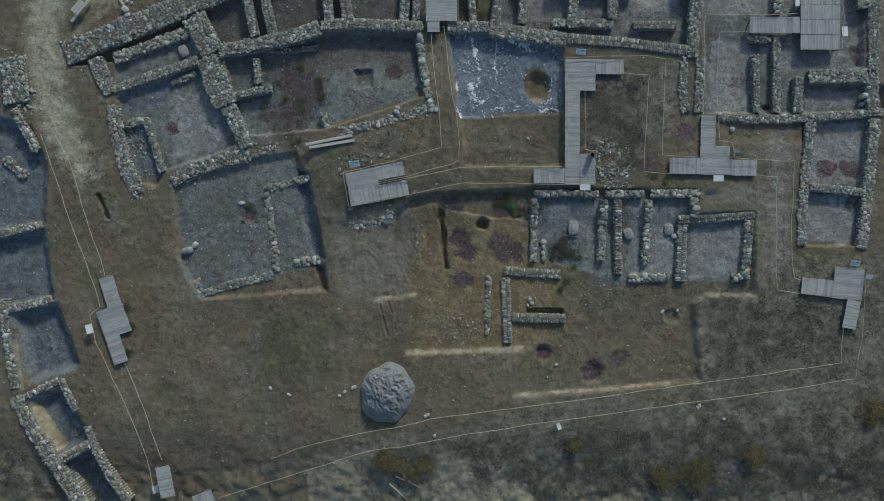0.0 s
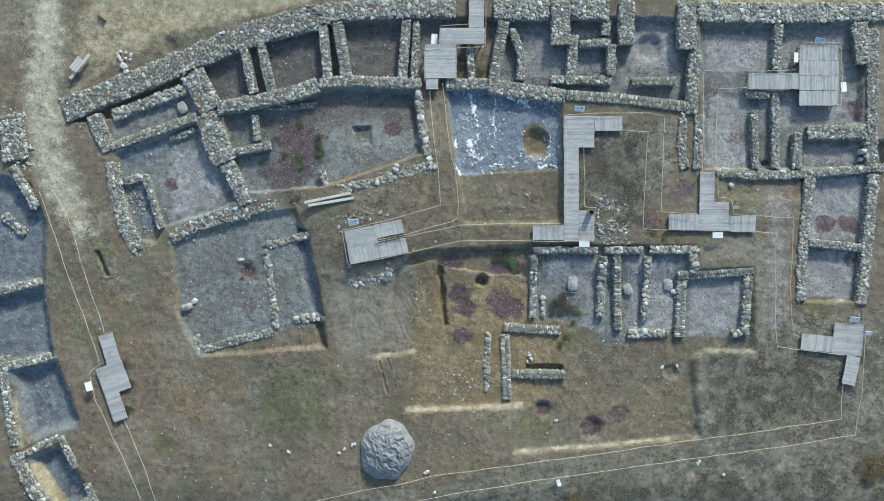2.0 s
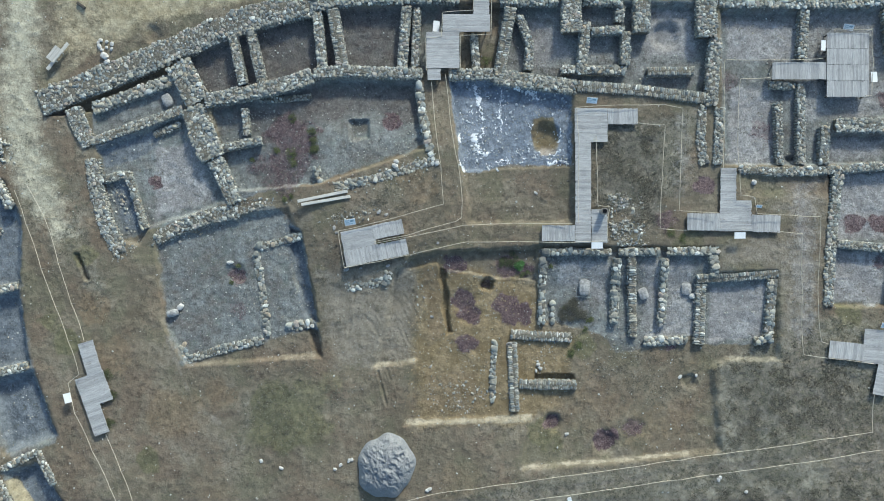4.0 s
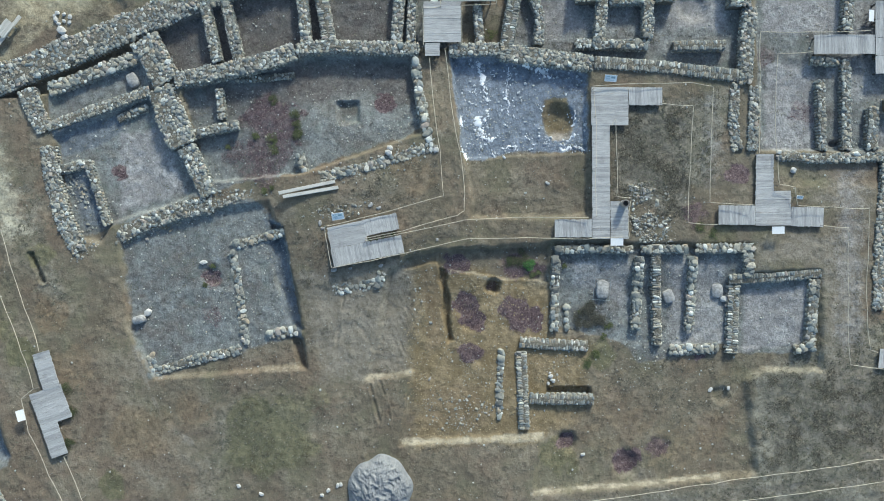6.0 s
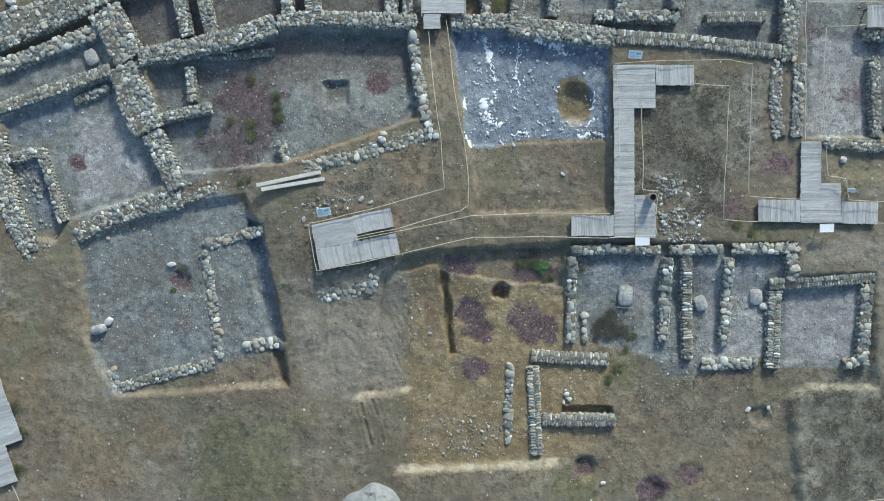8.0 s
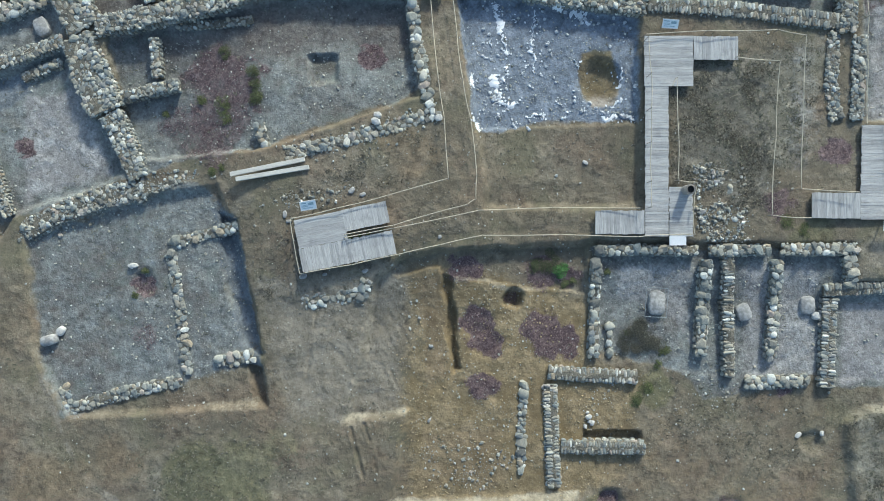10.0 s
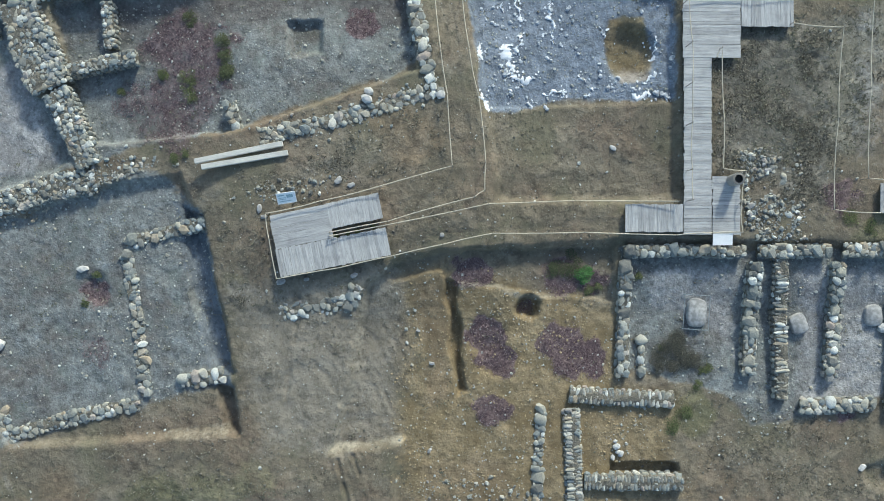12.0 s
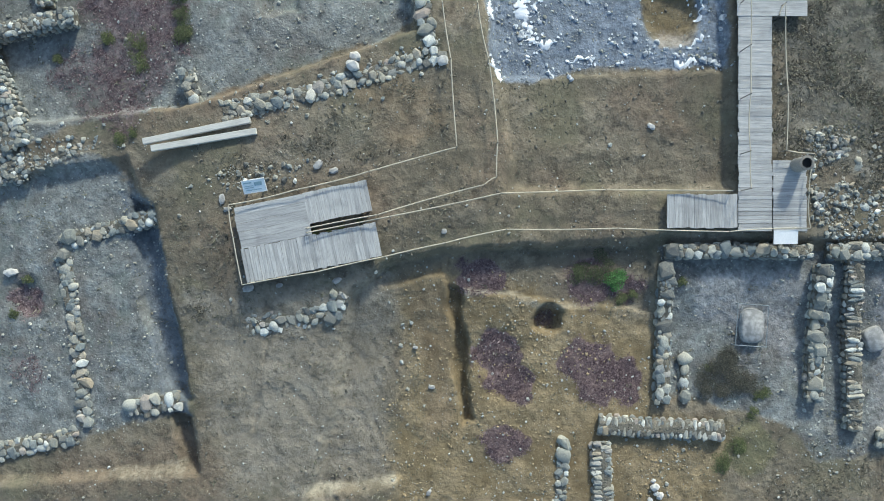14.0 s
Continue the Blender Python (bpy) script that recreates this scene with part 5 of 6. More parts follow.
# ---- rope fences ----
bm = bmesh.new()
tube(bm, (0, 0, 0.028), (0, 0, 0.06), 0.026, 0.012, sides=6)
POST_CAP = mesh_of("cap", bm, POST)


def rope_fence(height_up, *line, spacing=3.2):
    """Low posts joined by one sagging rope."""
    line = list(line)
    x0, y0 = line[0]
    fence = tagged(new("rope_fence"), "low rope fence on thin metal posts along the visitor path", "rope fence", "rope fences")
    fence.location = (x0, y0, height(x0, y0))
    r = random.Random(repr(line[0]))
    stops = [line[0]]
    for (ax, ay), (bx, by) in zip(line, line[1:]):
        n = max(1, round(math.hypot(bx - ax, by - ay) / spacing))
        stops += [(ax + (bx - ax) * k / n, ay + (by - ay) * k / n) for k in range(1, n + 1)]
    tops = []
    for x, y in stops:
        g = max(height(x, y), lie_at(x, y) - 0.1)
        bm = bmesh.new()
        low = height(x, y)
        tube(bm, (0, 0, low - 0.15 - g), (0, 0, height_up + 0.03), 0.016, sides=6)
        post = put("post", mesh_of("post", bm, POST), fence, Matrix.Translation((x, y, g)))
        put("cap", POST_CAP, post, Matrix.Translation((x, y, g + height_up)))
        tops.append(Vector((x, y, g + height_up)))
    curve = bpy.data.curves.new("rope", "CURVE")
    curve.dimensions, curve.bevel_depth, curve.bevel_resolution = "3D", 0.021, 1
    path = []
    for p, q in zip(tops, tops[1:]):
        sag = 0.03 * (q - p).length
        side = Vector((-(q - p).y, (q - p).x, 0)).normalized() * r.uniform(-0.05, 0.05)
        path += [p.lerp(q, k / 6) + (side - Vector((0, 0, sag))) * 4 * (k / 6) * (1 - k / 6) for k in range(6)]
    path.append(tops[-1])
    sp = curve.splines.new("POLY")
    sp.points.add(len(path) - 1)
    for point, v in zip(sp.points, path):
        point.co = (*v, 1)
    curve.materials.append(ROPE)
    tmp = bpy.data.objects.new("rope", curve)
    me = bpy.data.meshes.new_from_object(tmp)
    bpy.data.objects.remove(tmp)
    put("rope", me, fence, label="pale natural-fibre rope")


rope_fence(0.6, (-7.90, 1.51), (-5.60, 2.03), (-3.06, 2.66), (-0.01, 3.51), (-0.22, 6.54), (-0.51, 8.47), (-0.91, 12.77))
rope_fence(0.6, (-5.21, 0.70), (-2.75, 1.17), (0.94, 2.21), (1.36, 2.48), (1.40, 3.68), (1.09, 6.56), (0.71, 8.48), (0.12, 13.44))
rope_fence(0.6, (-5.21, 0.55), (-2.33, 1.11), (1.52, 1.92), (5.28, 2.09), (9.73, 2.05))
rope_fence(0.6, (-7.90, 1.51), (-7.75, 0.40), (-7.46, -1.26), (-4.84, -0.80), (-2.52, -0.28), (-0.41, 0.20), (1.71, 0.67), (5.67, 0.72), (9.59, 0.60), (12.47, 0.72), (12.41, 1.98), (12.61, 3.35), (11.59, 3.46), (11.65, 5.50), (11.55, 8.64), (11.33, 8.21))
rope_fence(0.6, (14.59, 9.69), (16.78, 9.51), (16.38, 1.69), (18.39, 1.55))
rope_fence(0.6, (9.99, 10.85), (13.12, 11.03), (16.69, 11.07), (18.12, 10.80), (17.85, 3.03), (20.80, 2.85))
rope_fence(0.6, (22.41, 6.07), (22.50, 4.19), (23.53, 4.01), (23.71, 2.80), (28.53, 2.58), (28.35, -4.21), (28.57, -6.89), (29.07, -7.07))
rope_fence(0.6, (25.40, 1.46), (27.15, 1.29), (27.15, -3.32), (27.23, -7.87), (29.07, -8.14), (32.60, -8.59))
rope_fence(0.6, (28.76, 14.55), (24.74, 14.46), (21.34, 14.51), (21.16, 6.29))
rope_fence(0.6, (24.83, 13.12), (22.50, 13.04), (22.32, 9.19), (22.37, 6.29))
rope_fence(0.6, (29.43, 16.79), (32.51, 16.74), (32.60, 14.33), (32.46, 11.74), (31.97, 11.74))
rope_fence(0.6, (-33.16, 4.73), (-32.25, 2.09), (-31.07, -1.32), (-29.98, -4.28), (-28.97, -6.93), (-28.16, -9.52), (-29.02, -10.20), (-28.52, -12.48), (-27.15, -15.44), (-25.70, -18.40), (-24.31, -22.00), (-23.70, -25.01))
rope_fence(0.6, (-32.16, 5.05), (-30.79, 2.55), (-29.75, -0.87), (-28.75, -4.06), (-27.75, -6.93))
rope_fence(0.6, (-26.11, -14.17), (-24.88, -17.03), (-23.06, -22.13))
rope_fence(0.6, (-13.81, -21.78), (-11.83, -20.96), (-8.17, -20.01), (-3.63, -19.13), (-0.91, -18.44), (5.46, -17.62), (12.35, -16.76), (21.03, -15.54), (32.45, -13.75), (32.60, -10.91))
rope_fence(0.6, (-18.30, -25.22), (-12.86, -23.35), (-6.35, -21.18), (-3.17, -20.72), (2.28, -19.61), (12.35, -18.22), (21.04, -17.01), (33.59, -15.07), (34.08, -11.70), (34.38, -6.44))
rope_fence(0.6, (-1.31, 13.66), (-1.35, 16.17), (-0.15, 16.26), (-0.06, 18.09), (2.22, 18.22), (2.27, 19.92))
rope_fence(0.6, (1.28, 13.66), (1.28, 16.34), (3.61, 16.43), (3.65, 19.92))


# the handline along the west edge of the boardwalk
rope_fence(1.15, (10.12, 2.07), (10.11, 3.37), (10.11, 5.34), (10.10, 7.02), (10.10, 8.74), (9.99, 10.60), spacing=2.2)


# ---- information boards ----
def info_board(at, size, turn, paint, tilt=25.0, up=0.55, ink=True, rise=0.0):
    x, y = at
    g = height(x, y)
    board = tagged(new("information_board"), "tilted white information board on two short legs" if paint is SIGN_WHITE else "tilted pale blue information board on two short legs",
                   "information board", "information boards")
    board.location = (x, y, g)
    w, d = size
    m = pose(x, y, g + up + rise, tilt, 0, turn)
    bm = bmesh.new()
    box(bm, (w, d, 0.025), bevel=0.005)
    panel = put("panel", mesh_of("panel", bm, paint), board, m)
    bm = bmesh.new()
    for sx, sy, lx, ly in ((0, 1, w + 0.04, 0.03), (0, -1, w + 0.04, 0.03), (1, 0, 0.03, d), (-1, 0, 0.03, d)):
        box(bm, (lx, ly, 0.035), (sx * w / 2, sy * d / 2, 0.0))
    put("panel_edge", mesh_of("panel_edge", bm, SIGN_WHITE), panel, m)
    for sx in (-1, 1):
        p = m @ Vector((sx * w * 0.38, 0.0, -0.02))
        bm = bmesh.new()
        box(bm, (0.05, 0.05, p.z - height(p.x, p.y) + 0.1), bevel=0.004)
        put("leg", mesh_of("leg", bm, POST), board, pose(p.x, p.y, (p.z + height(p.x, p.y) - 0.1) / 2, 0, 0, turn))
    if ink:
        for k, (bx, by, bw, bh) in enumerate(((-0.26, 0.30, 0.36, 0.10), (0.2, 0.16, 0.34, 0.30), (-0.22, 0.05, 0.4, 0.05), (-0.22, -0.08, 0.4, 0.05), (-0.05, -0.28, 0.7, 0.06))):
            bm = bmesh.new()
            box(bm, (bw * w, bh * d, 0.004), (bx * w, by * d, 0.016))
            put("printed_bar", mesh_of("printed_bar", bm, SIGN_INK), panel, m)


info_board((-7.03, 2.17), (0.78, 0.46), 9, SIGN_BLUE)
info_board((11.64, 0.41), (0.82, 0.46), 1, SIGN_WHITE, tilt=6, ink=False)
info_board((22.41, 1.15), (0.8, 0.46), 1, SIGN_WHITE, tilt=6, ink=False)
info_board((11.24, 11.38), (0.78, 0.42), -4, SIGN_BLUE)
info_board((-0.55, 17.19), (0.8, 0.46), 85, SIGN_WHITE, tilt=6, ink=False)
info_board((30.95, 17.05), (0.75, 0.42), -8, SIGN_BLUE)
info_board((28.94, 15.63), (0.75, 0.32), 88, SIGN_WHITE, tilt=6.0, ink=False, up=0.75)
info_board((32.91, 13.26), (0.75, 0.46), 94, SIGN_WHITE, tilt=6, ink=False)
info_board((33.53, -5.68), (0.75, 0.40), -4, SIGN_BLUE)
info_board((-29.07, -11.34), (0.72, 0.5), 105, SIGN_WHITE, tilt=6, ink=False)
info_board((9.65, -19.12), (0.5, 0.28), 110, SIGN_WHITE, tilt=6, ink=False, up=0.35)
info_board((23.88, 3.35), (0.4, 0.2), -5, SIGN_BLUE, up=0.5)
info_board((-23.90, -24.87), (0.6, 0.42), 100, SIGN_WHITE, tilt=6, ink=False)
info_board((34.65, -6.80), (0.5, 0.3), 0, SIGN_BLUE, ink=False)


# ---- litter bin on the boardwalk ----
def litter_bin(at, z):
    x, y = at
    b = tagged(new("litter_bin"), "grey cylindrical metal litter bin standing on the boardwalk corner", "litter bin")
    b.location = (x, y, z)
    bm = bmesh.new()
    bmesh.ops.create_cone(bm, cap_ends=False, segments=28, radius1=0.25, radius2=0.25, depth=0.72)
    bmesh.ops.create_cone(bm, cap_ends=False, segments=28, radius1=0.235, radius2=0.235, depth=0.72)
    shell = put("shell", mesh_of("shell", bm, BIN_METAL, True), b, pose(x, y, z + 0.36))
    bm = bmesh.new()
    bmesh.ops.create_cone(bm, cap_ends=True, segments=28, radius1=0.234, radius2=0.234, depth=0.02)
    put("liner", mesh_of("liner", bm, BIN_DARK), shell, pose(x, y, z + 0.52), "black bin liner")
    bm = bmesh.new()
    inner, outer = [], []
    for k in range(28):
        a = k * math.tau / 28
        outer.append(bm.verts.new((0.262 * math.cos(a), 0.262 * math.sin(a), 0)))
        inner.append(bm.verts.new((0.175 * math.cos(a), 0.175 * math.sin(a), 0.015)))
    for k in range(28):
        bm.faces.new((outer[k], outer[(k + 1) % 28], inner[(k + 1) % 28], inner[k]))
    put("rim", mesh_of("rim", bm, POST, True), shell, pose(x, y, z + 0.725))


litter_bin((12.10, 2.97), 0.31)


# ---- spare beams, bench, slabs ----
def beam(at, length, turn, label):
    x, y = at
    bm = bmesh.new()
    box(bm, (length, 0.22, 0.16), bevel=0.012)
    z = max(height(x + s * math.cos(radians(turn)), y + s * math.sin(radians(turn))) for s in (-length * 0.4, 0, length * 0.4))
    ob = put("timber_beam", mesh_of("timber_beam", bm, PALEWOOD), m=pose(x, y, z + 0.07, 0, 0, turn))
    tagged(ob, label, "timber beam", "spare beams")


beam((-9.16, 4.15), 3.85, 11.5, "long pale sawn timber beam lying on the ground")
beam((-8.91, 3.83), 3.75, 9.5, "long pale sawn timber beam lying on the ground")

bx, by = (-30.11, 15.14)
bench = tagged(new("picnic_table"), "weathered pale wooden bench with a plank seat in dry grass", "bench")
bench.location = (bx, by, height(bx, by))
for name, dx, l, w, z in (("tabletop", 0.0, 1.25, 0.75, 0.55), ("seat", 0.42, 2.6, 0.28, 0.38)):
    n = max(1, round(w / 0.14))
    for k in range(n):
        put("plank", plank_mesh(l, w / n - 0.01, k, PALEWOOD), bench, pose(bx + dx * 0.35 + 0.05, by - dx * 0.3 + 0.1, bench.location.z + z, 0, 0, 52) @ pose(0, (k + 0.5) * w / n - w / 2, 0))
for sx, sy in ((-0.4, -0.25), (-0.4, 0.25), (0.4, -0.25), (0.4, 0.25)):
    bm = bmesh.new()
    box(bm, (0.07, 0.07, 0.62), bevel=0.004)
    put("leg", mesh_of("leg", bm, PALEWOOD), bench, pose(bx + 0.05, by + 0.1, bench.location.z + 0.22, 0, 0, 52) @ pose(sx, sy, 0))


def slab(at, size, turn, label, lift=0.0, seed=1):
    x, y = at
    r = random.Random(seed)
    if max(size) < 0.7:
        bm = stone_shape(300 + seed, 3.2, 26)
        me = mesh_of("loose_stone", bm, WHITE_STONE if "white" in label or "pale" in label else LIMESTONE)
        ob = put("loose_stone", me, m=pose(x, y, height(x, y) + lift + size[2] * 0.3, 0, 0, turn) @ Matrix.Diagonal((*size, 1)))
        return tagged(ob, label, "stone", "loose stones")
    bm = bmesh.new()
    ring = 20
    low, mid, top = [], [], []
    for k in range(ring):
        a = k * math.tau / ring
        c, s = math.cos(a), math.sin(a)
        q = (abs(c) ** 4 + abs(s) ** 4) ** -0.25 * r.uniform(0.965, 1.03)
        low.append(bm.verts.new((c * q * size[0] / 2, s * q * size[1] / 2, -0.1)))
        mid.append(bm.verts.new((c * q * size[0] / 2, s * q * size[1] / 2, size[2] * 0.8)))
        top.append(bm.verts.new((c * q * size[0] * 0.44, s * q * size[1] * 0.44, size[2] + r.uniform(-0.01, 0.01))))
    for p, q in ((low, mid), (mid, top)):
        for k in range(ring):
            bm.faces.new((p[k], p[(k + 1) % ring], q[(k + 1) % ring], q[k]))
    bm.faces.new(top)
    ob = put("stone_slab", mesh_of("stone_slab", bm, WHITE_STONE if "white" in label else LIMESTONE, True), m=pose(x, y, height(x, y) + lift, 0, 0, turn))
    return tagged(ob, label, "stone slab", "loose slabs")


slab((10.88, -2.83), (0.85, 1.25, 0.28), -2, "pale rounded limestone slab on the gravel floor of a room", seed=3)
slab((15.44, -3.33), (0.72, 0.9, 0.2), 20, "pale rounded limestone slab on the gravel floor of a room", seed=4)
slab((18.76, -2.96), (0.75, 0.95, 0.22), 5, "pale rounded limestone slab on the gravel floor of a room", seed=5)
slab((19.22, -3.52), (0.5, 0.45, 0.3), 10, "small white boulder beside a slab", seed=6)
slab((-0.51, 6.65), (0.4, 0.4, 0.2), 10, "pale boulder on the wall", seed=7)
slab((-21.60, 11.80), (0.75, 1.0, 0.25), 25, "pale squared stone block by the wall", seed=8)
slab((23.76, 5.23), (0.42, 0.42, 0.3), 0, "white round boulder in the grass", seed=9)
slab((34.50, 8.00), (0.42, 0.42, 0.8), 0, "white standing stone stump", seed=10)
slab((34.50, 7.36), (0.4, 0.38, 0.5), 0, "white standing stone stump", seed=11)
slab((-21.19, -4.84), (0.9, 0.55, 0.3), 15, "pale boulder on the gravel", seed=12)
slab((-20.62, -4.37), (0.6, 0.45, 0.28), 50, "pale boulder on the gravel", seed=13)
slab((-16.59, -0.88), (0.55, 0.3, 0.22), 15, "white stone lying on the gravel", seed=14)
slab((-3.59, 6.77), (0.42, 0.34, 0.3), 0, "white cobble on the wall", seed=15)
slab((-3.67, 6.44), (0.48, 0.4, 0.34), 0, "white cobble on the wall", seed=16)
slab((7.09, 4.45), (0.32, 0.2, 0.12), -25, "white stone lying on bare earth", seed=17)
slab((-0.45, 0.61), (0.2, 0.2, 0.1), 0, "grey stone by the path", seed=18)


for k, (at, size, turn) in enumerate((((7.31, -8.78), 0.34, 20), ((7.50, -9.10), 0.30, 70), ((7.14, -9.28), 0.26, 110), ((7.36, -9.02), 0.22, 0), ((7.25, -8.55), 0.2, 40))):
    slab(at, (size, size * 0.75, size * 0.7), turn, "pale loose stone heaped beside a wall stub", seed=80 + k)
for k, (at, size, turn) in enumerate((((-7.40, -1.41), 0.42, 5), ((-6.29, -1.30), 0.26, 15), ((-4.24, -1.12), 0.34, 30), ((13.05, 1.9), 0.36, 30), ((13.0, 1.5), 0.22, 80), ((13.8, 3.45), 0.32, 10), ((13.6, 3.7), 0.24, 60),
                                      ((-4.9, 2.95), 0.42, 40), ((-4.35, 2.75), 0.36, 10), ((-8.3, 1.75), 0.38, 100), ((-8.1, 1.4), 0.3, 20), ((-1.0, -8.9), 0.26, 50), ((-0.9, -5.05), 0.25, 0), ((-1.5, -3.6), 0.2, 0))):
    slab(at, (size, size * 0.62, 0.12), turn, "flat grey stone lying on bare earth", seed=100 + k)

for k, (at, size) in enumerate((((-26.73, 16.44), 0.34), ((-26.26, 16.34), 0.30), ((-25.83, 16.15), 0.36), ((-26.82, 15.97), 0.40), ((-26.64, 15.69), 0.30), ((-25.88, 15.78), 0.32), ((-26.92, 16.25), 0.28), ((-26.26, 15.87), 0.30), ((-26.39, 15.21), 0.66), ((-26.21, 14.74), 0.50))):
    slab(at, (size, size * 0.8, size * 0.6), 41 * k % 180, "pale cobble in a loose ring above the curtain wall", seed=140 + k)


def slab_guard(at, size, turn, up):
    """A low open frame of thin metal rods round a slab."""
    x, y = at
    z = height(x, y)
    guard = tagged(new("slab_guard"), "low frame of thin grey metal rods round a pale slab", "guard frame")
    guard.location = (x, y, z)
    w, d = size[0] / 2, size[1] / 2
    m = pose(x, y, z, 0, 0, turn)
    corners = [(-w, -d), (w, -d), (w, d), (-w, d)]
    for (ax, ay), (bx, by) in zip(corners, corners[1:] + corners[:1]):
        bm = bmesh.new()
        tube(bm, (ax, ay, up), (bx, by, up), 0.016, sides=6)
        put("rail", mesh_of("rail", bm, GUARD_METAL), guard, m)
        bm = bmesh.new()
        tube(bm, (ax, ay, -0.1), (ax, ay, up + 0.02), 0.018, sides=6)
        put("leg", mesh_of("leg", bm, GUARD_METAL), guard, m)


slab_guard((10.80, -2.80), (1.12, 1.52), -4, 0.34)

for k, at in enumerate(((-8.31, -16.68), (-7.90, -16.36), (-7.26, -16.04), (-7.04, -15.95), (-1.29, -18.35), (-1.10, -18.22), (-0.52, -19.94), (21.27, -17.46), (21.13, -17.65), (23.21, -18.51), (9.51, -14.18), (18.31, -9.76), (19.54, -9.67), (-14.05, -16.13), (-12.46, -16.63))):
    slab(at, (0.28 + 0.05 * (k % 3), 0.22 + 0.04 * (k % 2), 0.16), 37 * k % 180, "small white stone lying in dry grass", seed=40 + k)

lx, ly = (-28.21, 19.15)
bm = bmesh.new()
box(bm, (0.75, 0.22, 0.2), bevel=0.03)
tagged(put("charred_log", mesh_of("charred_log", bm, DARKWOOD), m=pose(lx, ly, height(lx, ly) + 0.08, 0, 0, -35)), "short blackened log lying in dry grass", "log")

# ---- covered spoil heap ----
def spoil_mound(at, rx, ry, h):
    x0, y0 = at
    s = Shader("grey_heap_sheet", 0.7)
    n = s.noise(2.2, 6, 0.6)
    mat = s.done(s.ramp(n, [(0.3, (0.20, 0.21, 0.225)), (0.6, (0.28, 0.29, 0.295)), (0.8, (0.36, 0.36, 0.36))]), s.noise(5.0, 6, 0.7), 0.9, 0.14)
    n = 110
    u = np.linspace(-1.12, 1.12, n)
    U, V = np.meshgrid(u, u)
    ang, rad = np.arctan2(V, U), np.hypot(U, V)
    rim = 1.0 + 0.05 * np.sin(ang * 2 + 0.6) + 0.035 * np.sin(ang * 5 + 1.1) + 0.02 * np.sin(ang * 9)
    q = rad / rim
    X, Y = x0 + U * rx, y0 + V * ry
    fold = np.abs(fbm(1.25 * (X + 0.5 * Y) + 0.9 * fbm(X, Y, 0.9, 2, 72), 0.75 * (Y - 0.5 * X), 2.5, 4, 71) - 0.5) * 2
    Z = ground(X, Y) + h * (1 - np.clip(q, 0, 1) ** 2) ** 0.7 + (0.34 * (0.3 - fold) * ease(-1.0, -0.1, V - 0.5 * U + 0.25)) * ease(1.0, 0.75, q) - 0.3 * ease(0.97, 1.05, q)
    faces = [(j * n + i, j * n + i + 1, (j + 1) * n + i + 1, (j + 1) * n + i) for j in range(n - 1) for i in range(n - 1) if q[j:j + 2, i:i + 2].min() < 1.05]
    me = soup("spoil_mound", np.stack([X, Y, Z], -1).reshape(-1, 3).tolist(), faces, mat)
    bm = bmesh.new()
    bm.from_mesh(me)
    bmesh.ops.delete(bm, geom=[v for v in bm.verts if not v.link_faces], context="VERTS")
    bm.to_mesh(me)
    bm.free()
    tagged(put("spoil_mound", me), "rounded spoil mound under a crumpled grey sheet", "mound")


spoil_mound((-4.42, -16.44), 2.15, 2.55, 1.1)


for a, b in (((-3.77, -23.41), (-1.70, -24.33)), ((-4.23, -24.06), (-2.75, -25.44)), ((-3.22, -23.13), (-2.39, -24.05))):
    bm = bmesh.new()
    za, zb = height(*a) + 0.12, height(*b) + 0.12
    tube(bm, (a[0], a[1], za), ((a[0] + b[0]) / 2, (a[1] + b[1]) / 2 + 0.05, (za + zb) / 2 + 0.1), 0.06, 0.045)
    tube(bm, ((a[0] + b[0]) / 2, (a[1] + b[1]) / 2 + 0.05, (za + zb) / 2 + 0.1), (b[0], b[1], zb), 0.045, 0.025)
    tagged(put("dead_branch", mesh_of("dead_branch", bm, PALEWOOD, True)), "bare pale dead branch on the rough slope", "branch", "dead branches")


# ---- torn white sheet on the lime floor ----
BITS = []


